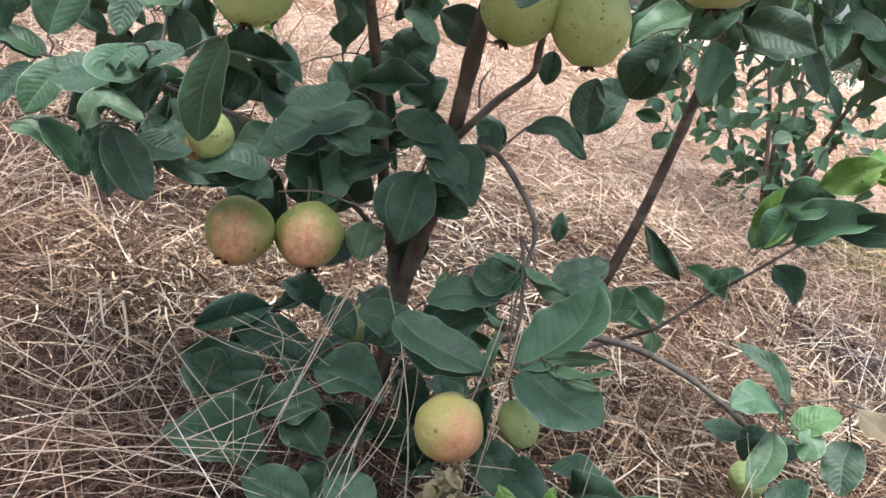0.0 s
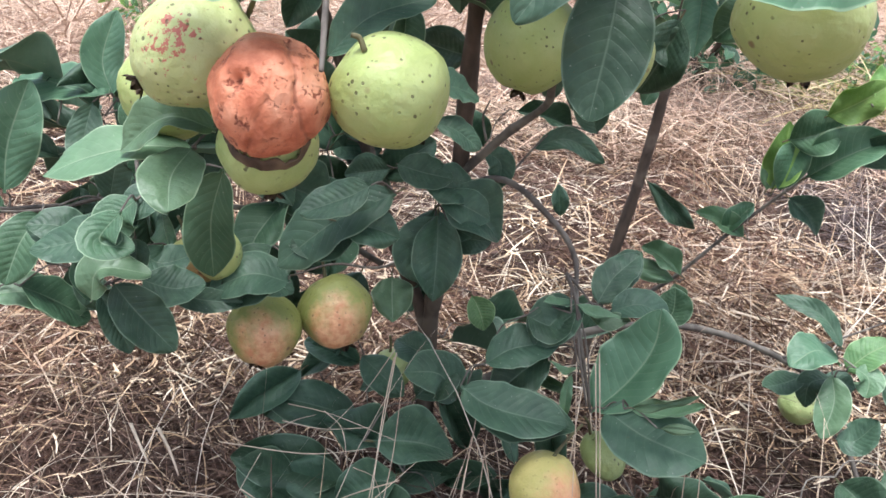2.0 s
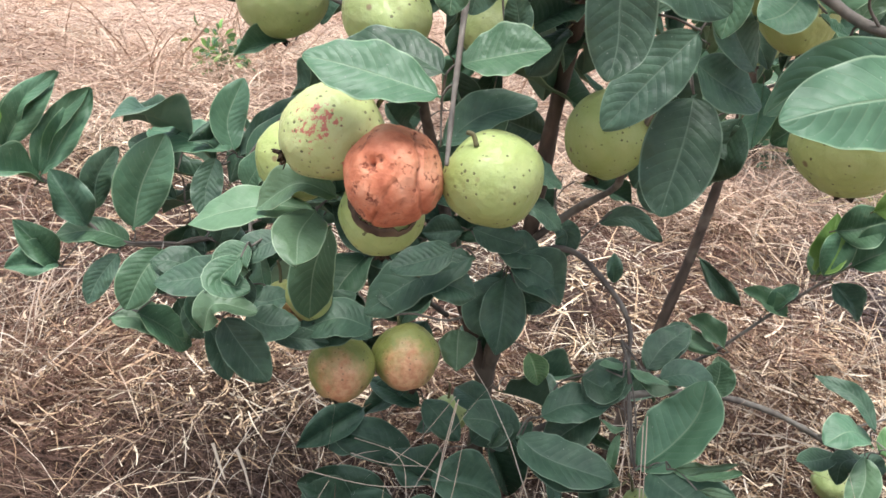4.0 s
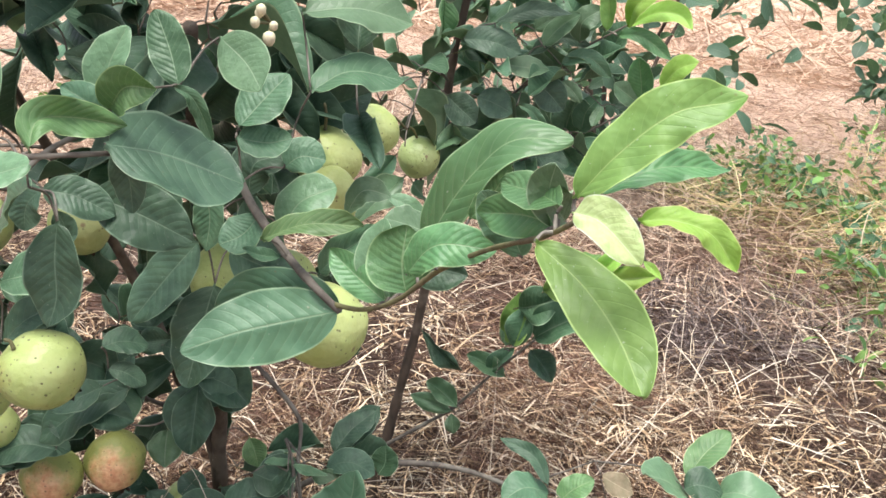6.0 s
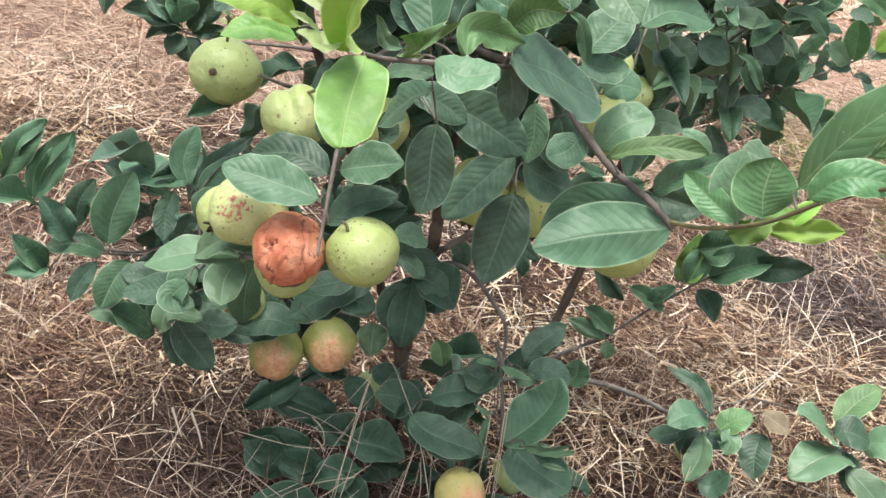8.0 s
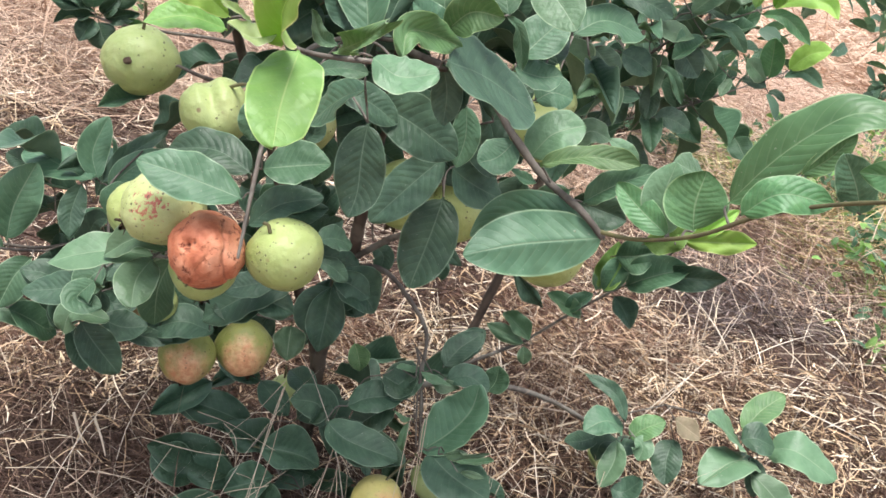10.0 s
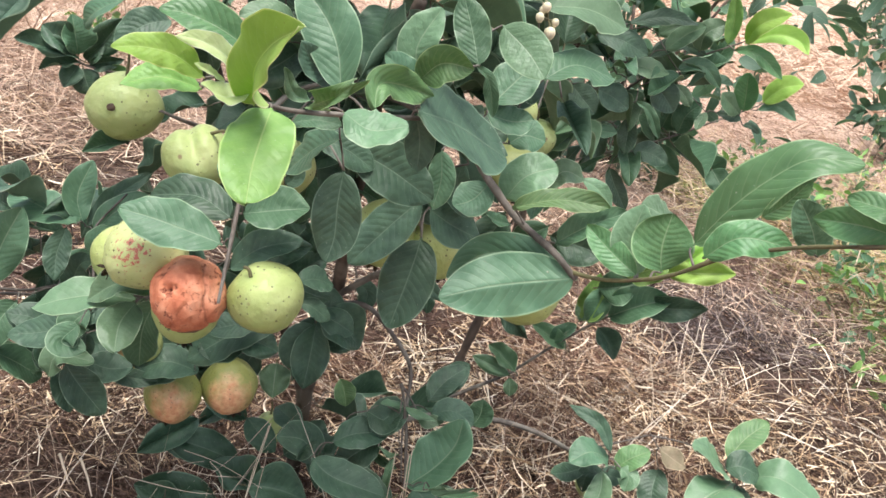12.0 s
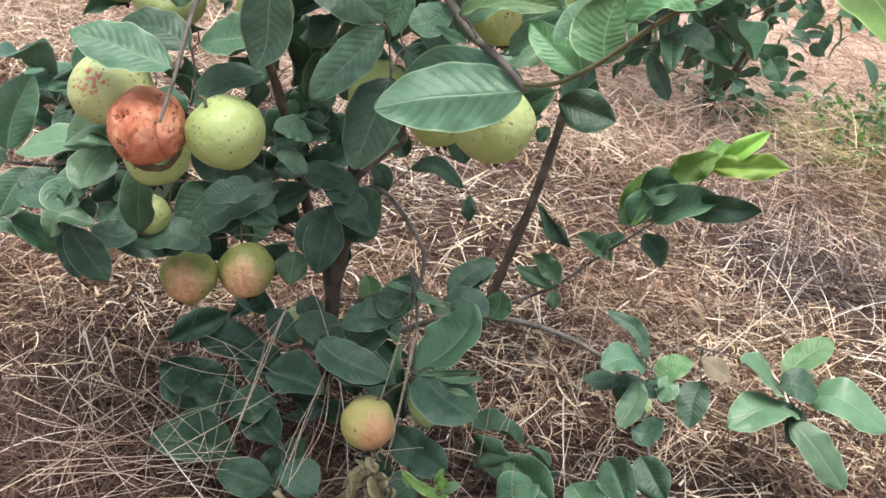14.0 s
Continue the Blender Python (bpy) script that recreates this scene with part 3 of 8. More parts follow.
def blades(name, count, place, length, width, lift, material, seed, label, category, sag=1.0, strip=4, deep=0.03, gaps=0.0, curl=0.42):
    """Loose grass stalks, each a thin bent strip; place gives x, y and the ground's height there."""
    rs = np.random.RandomState(seed)
    x, y, z = place(rs, count)
    n = len(x)
    ang = rs.uniform(0, 2 * math.pi, n)
    ln = length * rs.uniform(0.4, 1.25, n)
    up = np.clip(rs.normal(0.0, lift, n), -0.25, 1.3)
    bend, wd = rs.normal(0, curl, n), width * rs.uniform(0.5, 1.5, n)
    t = np.linspace(0, 1, strip + 1)
    head = ang[:, None] + bend[:, None] * (t - 0.5)[None, :]
    el = up[:, None] - sag * t[None, :] * np.abs(up)[:, None] * rs.uniform(0.2, 1.3, n)[:, None]
    seg = (ln / strip)[:, None]
    dx, dy, dz = np.cos(head) * np.cos(el) * seg, np.sin(head) * np.cos(el) * seg, np.sin(el) * seg
    px = x[:, None] + np.cumsum(dx, 1) - dx
    py = y[:, None] + np.cumsum(dy, 1) - dy
    heap = 0.5 + 0.5 * np.sin(5.3 * x + 2.1 * np.sin(3.1 * y)) * np.sin(4.7 * y + 1.7 * np.sin(2.9 * x))
    heap = 0.62 * heap + 0.38 * (0.5 + 0.5 * np.sin(17 * x + 3 * np.sin(11 * y)) * np.sin(15 * y + 3 * np.sin(13 * x)))
    heap = heap - 1.0 * np.exp(-((x - 1.25) ** 2 + (y - 1.72) ** 2) / 0.10) - 0.6 * np.exp(-((x - 1.02) ** 2 + (y - 1.42) ** 2) / 0.02)
    heap = np.clip(heap, 0, 1)
    thin = rs.uniform(0, 1, n) > gaps * np.clip(1.6 - 2.6 * heap, 0, 1)
    pz = np.maximum((z + rs.uniform(0, 1, n) * deep * (0.35 + heap))[:, None] + np.cumsum(dz, 1) - dz, 0.002)
    wd = np.where(thin, wd, 0.0)
    taper = (1 - 0.75 * t ** 2)[None, :] * wd[:, None] * 0.5
    roll = rs.uniform(0, math.pi, n)[:, None]
    sx, sy, sz = -np.sin(head) * np.cos(roll) * taper, np.cos(head) * np.cos(roll) * taper, np.sin(roll) * taper
    a = np.stack([px - sx, py - sy, pz - sz], 2)
    b = np.stack([px + sx, py + sy, pz + sz], 2)
    co = np.stack([a, b], 2).reshape(-1, 3)
    k = (np.arange(n) * (strip + 1) * 2)[:, None] + 2 * np.arange(strip)[None, :]
    quads = np.stack([k, k + 1, k + 3, k + 2], 2).reshape(-1, 4)
    me = bpy.data.meshes.new(name)
    me.vertices.add(len(co))
    me.vertices.foreach_set("co", co.astype(np.float32).ravel())
    me.loops.add(quads.size)
    me.loops.foreach_set("vertex_index", quads.astype(np.int32).ravel())
    me.polygons.add(len(quads))
    me.polygons.foreach_set("loop_start", np.arange(0, quads.size, 4, dtype=np.int32))
    me.update(calc_edges=True)
    me.materials.append(material)
    ob = new(name, me)
    return tagged(ob, label, category, kind="stuff")


def ground_height(x, y):
    return 0.018 * np.sin(x * 2.3 + 0.7) * np.cos(y * 1.9) + 0.010 * np.sin(x * 6.1 + y * 4.7) + 0.006 * np.sin(11 * y - 7 * x)


# ---------------------------------------------------------------- ground
def build_ground():
    s = np.linspace(-1, 1, 161)
    reach = np.sinh(s * 7.2) / np.sinh(7.2) * 900
    gx, gy = np.meshgrid(reach + 0.4, reach + 1.2)
    gz = ground_height(gx, gy) * np.exp(-np.hypot(gx, gy - 1) / 30)
    n = len(s)
    co = np.stack([gx, gy, gz], 2).reshape(-1, 3)
    i = (np.arange(n - 1)[:, None] * n + np.arange(n - 1)[None, :]).reshape(-1)
    quads = np.stack([i, i + 1, i + n + 1, i + n], 1)
    me = bpy.data.meshes.new("ground")
    me.from_pydata(co.tolist(), [], quads.tolist())
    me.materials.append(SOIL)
    for p in me.polygons:
        p.use_smooth = True
    return tagged(new("ground", me), "bare reddish field soil under dry straw litter", "ground", kind="structure")


build_ground()


def scatter(x0, x1, y0, y1):
    def place(rs, n):
        x, y = rs.uniform(x0, x1, n), rs.uniform(y0, y1, n)
        return x, y, ground_height(x, y)
    return place


def fan(near, far, half, turn=0.28, power=1.0):
    """Places spread over a wedge of ground before the bush, thinning out with distance."""
    def place(rs, n):
        d = near + (far - near) * rs.uniform(0, 1, n) ** power
        a = rs.uniform(-half, half, n) - turn
        x, y = np.sin(-a) * d - 0.1, np.cos(a) * d
        return x, y, ground_height(x, y)
    return place


def tufts(seed, count, spread, near, far, half, power=1.0, at=(-0.28, 0.0)):
    rs0 = np.random.RandomState(seed)
    d = near + (far - near) * rs0.uniform(0, 1, count) ** power
    a = rs0.uniform(-half, half, count) + (at[0] if at[0] < 0 else -at[0])
    cx, cy = np.sin(-a) * d - 0.1, np.cos(a) * d
    def place(rs, n):
        k = rs.randint(0, count, n)
        x, y = cx[k] + rs.normal(0, spread, n), cy[k] + rs.normal(0, spread, n)
        return x, y, ground_height(x, y)
    return place


def stalk(*points, r=0.0006, dry=True):
    """One long bare grass stalk, standing or leaning among the leaves."""
    bm = bmesh.new()
    tube(bm, points, r, r * 0.5, 5, 6)
    ob = part("grass_stalk", bm, PALE_STRAW if dry else WEED)
    return tagged(ob, "long thin bleached dry grass stalk", "grass stalk", "dry grass stalks")


def crown_mesh(name, seed, clumps, per, leaf_len, mats, spread):
    """Many small bent leaves in loose clumps, one mesh."""
    rnd = random.Random(seed)
    bm = bmesh.new()
    uvl = bm.loops.layers.uv.new("UVMap")
    for c in clumps:
        for k in range(per):
            o = Vector((rnd.gauss(0, spread), rnd.gauss(0, spread), rnd.gauss(0, spread * 0.8)))
            m = leaf_pose(Vector(c) + o, Vector(c) + o + (o.normalized() + Vector((rnd.uniform(-1, 1), rnd.uniform(-1, 1), rnd.uniform(-0.9, 0.5)))).normalized() * leaf_len * rnd.uniform(0.6, 1.3), leaf_len * rnd.uniform(0.38, 0.55), Vector((rnd.uniform(-1, 1), rnd.uniform(-1, 1), rnd.uniform(0.2, 1))))
            rows = []
            for u in (0.0, 0.22, 0.5, 0.8, 1.0):
                h = leaf_outline(max(u, 0.06))
                rows.append([bm.verts.new(m @ Vector((u, v * h, 0.1 * 4 * u * (1 - u) + 0.12 * abs(v) * h))) for v in (-1, 0, 1)])
            mi = rnd.randrange(len(mats))
            for i, (a, b) in enumerate(zip(rows, rows[1:])):
                for j in (0, 1):
                    f = bm.faces.new((a[j], b[j], b[j + 1], a[j + 1]))
                    f.material_index = mi
                    for lp, q in zip(f.loops, ((i, j), (i + 1, j), (i + 1, j + 1), (i, j + 1))):
                        lp[uvl].uv = (q[0] / 4, q[1] / 2)
    return bm


def far_bush(at, height, seed, label="guava bush further off in the dry field"):
    """Another bush of the field: stems and a loose crown of leaves."""
    rnd = random.Random(seed)
    ob = thing("guava_bush", at, label, "fruit bush", "guava bushes of the field")
    tips = []
    for k in range(5):
        a = 2 * math.pi * k / 5 + rnd.uniform(-0.4, 0.4)
        lean = height * rnd.uniform(0.25, 0.5)
        mid = Vector((math.cos(a) * lean * 0.4, math.sin(a) * lean * 0.4, height * 0.45))
        end = Vector((math.cos(a) * lean, math.sin(a) * lean, height * rnd.uniform(0.75, 1.0)))
        bm = bmesh.new()
        tube(bm, [(0, 0, -0.02), mid * 0.5 + Vector((0.01, 0, 0)), mid, end], 0.009 * height, 0.004 * height, 7, 4, 0.2)
        part("stem", bm, BARK, ob)
        for q in range(9):
            s = rnd.uniform(-0.75, 1.05)
            tips.append((mid.lerp(end, s) + Vector((math.cos(a), math.sin(a), 0)) * 0.12 * height) + Vector((rnd.gauss(0, 0.13), rnd.gauss(0, 0.13), rnd.gauss(0, 0.09))) * height)
    part("crown", crown_mesh("crown", seed, tips, 15, 0.085, [LEAF_FACES["mature"][0], LEAF_FACES["mid"][0], LEAF_FACES["mature"][0]], 0.075 * height), [LEAF_FACES["mature"][0], LEAF_FACES["mid"][0], LEAF_FACES["mature"][0]], ob)
    return ob


# ---------------------------------------------------------------- the guava bush
bush = thing("guava_bush", (0.07, 0.92, 0.0), "low guava bush with dark leathery leaves and green fruit", "fruit bush")
limb(bush, "stem", 0.0110, 0.0056, (0.060, 0.925, -0.020), (0.056, 0.920, 0.110), (0.055, 0.914, 0.220), (0.060, 0.880, 0.320), (0.060, 0.855, 0.395), (0.057, 0.835, 0.470), (0.055, 0.818, 0.550), (0.054, 0.790, 0.630), (0.048, 0.745, 0.700), (0.055, 0.670, 0.800), label="dark brown main stem")
limb(bush, "stem", 0.0085, 0.0043, (0.056, 0.918, 0.150), (0.046, 0.922, 0.215), (0.010, 0.935, 0.300), (-0.020, 0.930, 0.400), (-0.060, 0.900, 0.520), (-0.100, 0.860, 0.620), (-0.130, 0.820, 0.720))
limb(bush, "stem", 0.0085, 0.0050, (0.268, 1.030, -0.020), (0.285, 1.040, 0.080), (0.303, 1.048, 0.180), (0.316, 1.050, 0.255), (0.327, 1.050, 0.320), (0.337, 1.050, 0.410), (0.343, 1.048, 0.500), (0.342, 1.040, 0.600), (0.340, 1.035, 0.700), (0.350, 1.020, 0.800), (0.365, 1.000, 0.890))
limb(bush, "branch", 0.0036, 0.0012, (0.060, 0.860, 0.385), (0.095, 0.815, 0.410), (0.131, 0.784, 0.387), (0.154, 0.770, 0.355), (0.152, 0.742, 0.320), (0.156, 0.720, 0.284), (0.157, 0.685, 0.249), bark=TWIG)
limb(bush, "branch", 0.0045, 0.0026, (0.070, 0.910, 0.100), (0.200, 0.870, 0.210), (0.290, 0.850, 0.235), (0.370, 0.853, 0.219), (0.440, 0.848, 0.190), (0.487, 0.843, 0.158), (0.496, 0.772, 0.119), (0.495, 0.732, 0.091), bark=TWIG)
limb(bush, "branch", 0.0031, 0.0013, (0.285, 1.030, 0.130), (0.374, 1.036, 0.181), (0.398, 1.037, 0.199), (0.440, 1.010, 0.270), (0.474, 0.983, 0.328), (0.498, 0.940, 0.392), (0.514, 0.902, 0.465), bark=TWIG)
limb(bush, "branch", 0.0040, 0.0022, (0.040, 0.730, 0.700), (0.087, 0.584, 0.718), (0.109, 0.529, 0.700), (0.130, 0.493, 0.683), (0.148, 0.449, 0.679), (0.166, 0.437, 0.665), bark=TWIG)
limb(bush, "shoot", 0.0017, 0.0010, (0.160, 0.445, 0.667), (0.177, 0.411, 0.680), (0.191, 0.366, 0.709), (0.207, 0.336, 0.741), (0.220, 0.293, 0.771), (0.225, 0.237, 0.800), (0.227, 0.200, 0.823), bark=GREEN_TWIG, label="green young shoot")
limb(bush, "twig", 0.0016, 0.0009, (0.138, 0.742, 0.354), (0.146, 0.727, 0.331), (0.146, 0.706, 0.299), (0.150, 0.679, 0.260), bark=TWIG)
limb(bush, "twig", 0.0014, 0.0007, (0.138, 0.742, 0.354), (0.151, 0.733, 0.341), (0.162, 0.724, 0.328), bark=TWIG)
limb(bush, "twig", 0.0010, 0.0006, (0.142, 0.736, 0.345), (0.141, 0.718, 0.317), (0.145, 0.694, 0.282), bark=TWIG)
limb(bush, "twig", 0.0010, 0.0006, (0.146, 0.727, 0.331), (0.153, 0.706, 0.300), (0.153, 0.676, 0.256), bark=TWIG)
limb(bush, "twig", 0.0014, 0.0007, (0.539, 0.830, 0.244), (0.602, 0.830, 0.234), (0.643, 0.820, 0.225), (0.669, 0.800, 0.210), bark=TWIG)
limb(bush, "branch", 0.0042, 0.0026, (0.060, 0.852, 0.400), (0.088, 0.800, 0.459), (0.108, 0.765, 0.494), (0.104, 0.740, 0.520), (0.100, 0.690, 0.585), bark=TWIG)
limb(bush, "twig", 0.0013, 0.0006, (0.101, 0.840, 0.400), (0.124, 0.840, 0.431), (0.136, 0.840, 0.445), bark=TWIG)
limb(bush, "twig", 0.0013, 0.0006, (0.075, 0.820, 0.445), (0.070, 0.820, 0.466), (0.075, 0.820, 0.482), bark=TWIG)
limb(bush, "twig", 0.0020, 0.0013, (-0.074, 0.555, 0.663), (-0.076, 0.538, 0.646), (-0.079, 0.512, 0.614), (-0.082, 0.481, 0.587), bark=TWIG, label="grey broken twig end")
limb(bush, "twig", 0.0017, 0.0012, (0.039, 0.478, 0.753), (-0.009, 0.416, 0.767), (-0.045, 0.390, 0.771), (-0.067, 0.377, 0.775), (-0.080, 0.364, 0.784), bark=TWIG)
limb(bush, "branch", 0.0024, 0.0019, (0.050, 0.742, 0.702), (0.000, 0.690, 0.712), (-0.040, 0.648, 0.708), (-0.062, 0.612, 0.694), (-0.070, 0.580, 0.676), (-0.074, 0.554, 0.660), bark=TWIG)
limb(bush, "branch", 0.0031, 0.0016, (-0.000, 0.930, 0.270), (-0.080, 0.880, 0.340), (-0.160, 0.850, 0.370), (-0.246, 0.839, 0.381), (-0.297, 0.834, 0.371), (-0.361, 0.848, 0.363), bark=TWIG)
limb(bush, "twig", 0.0017, 0.0009, (-0.278, 0.787, 0.395), (-0.326, 0.788, 0.392), (-0.351, 0.787, 0.405), (-0.395, 0.800, 0.440), (-0.428, 0.798, 0.465), bark=TWIG)
limb(bush, "twig", 0.0017, 0.0009, (-0.208, 0.749, 0.418), (-0.215, 0.777, 0.470), (-0.215, 0.786, 0.488), (-0.189, 0.804, 0.521), bark=TWIG)
limb(bush, "twig", 0.0023, 0.0012, (-0.121, 0.782, 0.616), (-0.143, 0.773, 0.624), (-0.160, 0.774, 0.629), bark=TWIG)
limb(bush, "twig", 0.0020, 0.0009, (-0.110, 0.850, 0.640), (-0.141, 0.852, 0.640), (-0.210, 0.864, 0.633), (-0.255, 0.878, 0.633), (-0.277, 0.888, 0.647), bark=TWIG)
limb(bush, "twig", 0.0023, 0.0009, (0.342, 1.038, 0.625), (0.390, 1.000, 0.660), (0.447, 0.994, 0.720), (0.508, 0.958, 0.770), (0.543, 0.941, 0.797), bark=TWIG)
limb(bush, "twig", 0.0023, 0.0009, (0.342, 1.045, 0.540), (0.410, 1.028, 0.578), (0.494, 1.016, 0.619), (0.565, 1.010, 0.662), (0.623, 0.996, 0.704), bark=TWIG)
limb(bush, "twig", 0.0017, 0.0009, (0.341, 1.036, 0.690), (0.300, 0.970, 0.720), (0.273, 0.917, 0.664), (0.268, 0.901, 0.641), bark=TWIG)
limb(bush, "twig", 0.0016, 0.0009, (0.050, 0.880, 0.330), (-0.007, 0.824, 0.320), (-0.055, 0.827, 0.321), (-0.094, 0.822, 0.312), bark=TWIG)
limb(bush, "twig", 0.0017, 0.0009, (0.440, 0.848, 0.190), (0.488, 0.830, 0.224), (0.539, 0.830, 0.244), bark=TWIG)
scar(fruit((-0.196, 0.790, 0.622), 0.036, "green", (0.00, 0.10, -1.00), label="round pale green guava with one scar", seed=1), (-0.204, 0.755, 0.631), 0.0042)
fruit((-0.114, 0.639, 0.638), 0.030, "green", (-0.30, 0.20, -0.90), stalk=(-0.087, 0.593, 0.680), label="pale green guava with a deep cleft", seed=2, cleft=((0.9, 0.1, 0.4), (-0.1, -0.45, 0.9)))
fruit((-0.036, 0.660, 0.632), 0.026, "green", (0.20, 0.10, -0.90), seed=3)
fruit((-0.145, 0.578, 0.572), 0.032, "stained", (-0.75, -0.20, -0.45), stalk=(-0.109, 0.567, 0.613), long_=1.12, label="pale green guava with red stains", seed=4)
fruit((-0.168, 0.644, 0.530), 0.030, "yellow", (-0.40, 0.10, -0.80), seed=5)
rotten_fruit((-0.105, 0.539, 0.559), 0.0300)
torn_skin(fruit((-0.108, 0.578, 0.520), 0.029, "yellow", (0.10, -0.30, -0.90), label="pale green guava split at its top", seed=6), 0.0295, (0.003, -0.039, 0.039))
fruit((-0.044, 0.541, 0.562), 0.031, "yellow", (0.50, 0.30, -0.75), stalk=(-0.066, 0.534, 0.592), long_=1.02, label="glossy yellow-green guava with dark specks", seed=7)
fruit((0.078, 0.722, 0.552), 0.035, "yellow", (-0.20, -0.10, -0.95), stalk=(0.097, 0.689, 0.590), long_=1.10, seed=8)
fruit((0.134, 0.711, 0.551), 0.034, "yellow", (0.20, -0.10, -0.95), stalk=(0.101, 0.685, 0.583), long_=1.08, seed=9)
fruit((0.160, 0.517, 0.613), 0.034, "yellow", (0.30, 0.20, -0.90), stalk=(0.150, 0.470, 0.670), label="large pale green guava behind a leaf", seed=10)
fruit((-0.119, 0.796, 0.272), 0.034, "ripe", (-0.20, -0.50, -0.80), stalk=(-0.100, 0.830, 0.325), label="ripening guava with an orange cheek", seed=11)
fruit((-0.054, 0.813, 0.278), 0.035, "ripe", (0.30, -0.50, -0.80), stalk=(-0.070, 0.840, 0.330), label="ripening guava with an orange cheek", seed=12)
fruit((0.114, 0.652, 0.198), 0.031, "gold", (-0.20, -0.20, -0.95), stalk=(0.150, 0.680, 0.240), label="golden ripe guava low over the straw", seed=13)
fruit((0.180, 0.692, 0.196), 0.019, "green", (0.50, -0.40, -0.70), stalk=(0.155, 0.690, 0.240), long_=1.30, seed=14)
fruit((0.011, 0.885, 0.165), 0.022, "yellow", (0.10, -0.10, -0.95), seed=15)
fruit((-0.155, 0.755, 0.368), 0.021, "yellow", (0.30, -0.40, -0.80), long_=1.15, seed=16)
fruit((-0.175, 0.790, 0.335), 0.024, "ripe", (0.30, -0.10, -0.90), long_=1.20, seed=17)
fruit((0.227, 0.869, 0.666), 0.029, "yellow", (-0.20, 0.10, -0.90), stalk=(0.270, 0.906, 0.660), seed=18)
fruit((0.293, 0.951, 0.613), 0.026, "green", (0.10, -0.10, -0.90), stalk=(0.273, 0.916, 0.661), seed=19)
fruit((0.169, 0.700, 0.685), 0.030, "yellow", (0.10, 0.10, -0.90), seed=20)
fruit((0.521, 0.902, 0.085), 0.024, "green", (0.00, -0.20, -1.00), stalk=(0.490, 0.860, 0.150), seed=21)
fruit((0.166, 0.633, 0.672), 0.028, "yellow", (0.20, -0.40, -0.90), seed=22)
# leaves: end of the stalk, tip, width, facing, kind, bow, fold
curved_leaf(((0.167, 0.437, 0.666), (0.134, 0.440, 0.657), (0.101, 0.437, 0.650), (0.068, 0.435, 0.638)), 0.048, (-0.19, -0.82, 0.53), (-0.14, -0.86, 0.49), "mid", fold=-0.20, wave=0.008, cup=0.10, heavy=0.90)
curved_leaf(((0.169, 0.445, 0.664), (0.139, 0.465, 0.665), (0.108, 0.478, 0.657), (0.083, 0.480, 0.632)), 0.032, (-0.49, -0.78, 0.39), (-0.38, -0.87, 0.31), "mid", fold=0.20, wave=0.020, cup=-0.10, heavy=0.95)
leaf((0.188, 0.655, 0.791), (0.195, 0.679, 0.828), 0.038, (-0.14, -0.82, 0.56), "mature", 0.06, 0.18)
leaf((-0.061, 0.719, 0.412), (-0.012, 0.710, 0.402), 0.038, (0.01, -0.72, 0.70), "mature", 0.06, 0.18)
leaf((-0.188, 0.788, 0.587), (-0.232, 0.776, 0.573), 0.019, (0.03, -0.81, 0.59), "mid", 0.06, 0.18)
leaf((0.001, 0.845, 0.298), (-0.000, 0.812, 0.268), 0.041, (-0.07, -0.67, 0.74), "pale", 0.02, 0.18)
leaf((0.009, 0.756, 0.656), (-0.054, 0.733, 0.637), 0.035, (0.11, -0.78, 0.61), "mature", 0.06, 0.18)
leaf((-0.010, 0.740, 0.667), (-0.037, 0.718, 0.624), 0.026, (-0.08, -0.86, 0.50), "mid", 0.06, 0.18)
leaf((-0.398, 0.800, 0.443), (-0.360, 0.827, 0.520), 0.027, (0.12, -0.96, 0.27), "mid", 0.06, 0.18)
leaf((-0.428, 0.798, 0.464), (-0.390, 0.821, 0.532), 0.033, (0.08, -0.95, 0.29), "mid", 0.06, 0.18)
leaf((-0.431, 0.779, 0.476), (-0.441, 0.780, 0.526), 0.034, (0.42, -0.90, 0.11), "young", 0.06, 0.18)
leaf((-0.395, 0.799, 0.438), (-0.445, 0.775, 0.452), 0.029, (0.42, -0.41, 0.81), "mid", 0.06, 0.18)
leaf((-0.354, 0.786, 0.405), (-0.385, 0.787, 0.455), 0.034, (0.47, -0.83, 0.30), "mature", 0.06, 0.18)
leaf((-0.384, 0.792, 0.364), (-0.414, 0.779, 0.407), 0.029, (0.61, -0.76, 0.21), "mid", 0.06, 0.18)
leaf((-0.384, 0.792, 0.364), (-0.419, 0.760, 0.370), 0.032, (0.52, -0.42, 0.75), "mid", 0.06, 0.18)
leaf((-0.436, 0.780, 0.376), (-0.448, 0.761, 0.394), 0.037, (0.91, -0.37, 0.18), "mid", 0.06, 0.18)
leaf((-0.034, 0.793, 0.710), (-0.078, 0.766, 0.679), 0.052, (0.03, -0.77, 0.63), "mature", 0.06, 0.18)
leaf((0.013, 0.830, 0.696), (-0.033, 0.805, 0.659), 0.052, (0.02, -0.83, 0.55), "mature", 0.06, 0.18)
leaf((0.038, 0.832, 0.720), (-0.010, 0.823, 0.706), 0.046, (0.07, -0.93, 0.36), "mid", 0.06, 0.18)
leaf((-0.255, 0.878, 0.633), (-0.292, 0.858, 0.627), 0.018, (0.18, -0.58, 0.80), "mature", 0.06, 0.18)
leaf((-0.257, 0.877, 0.630), (-0.267, 0.858, 0.610), 0.025, (-0.01, -0.73, 0.68), "mature", 0.06, 0.18)
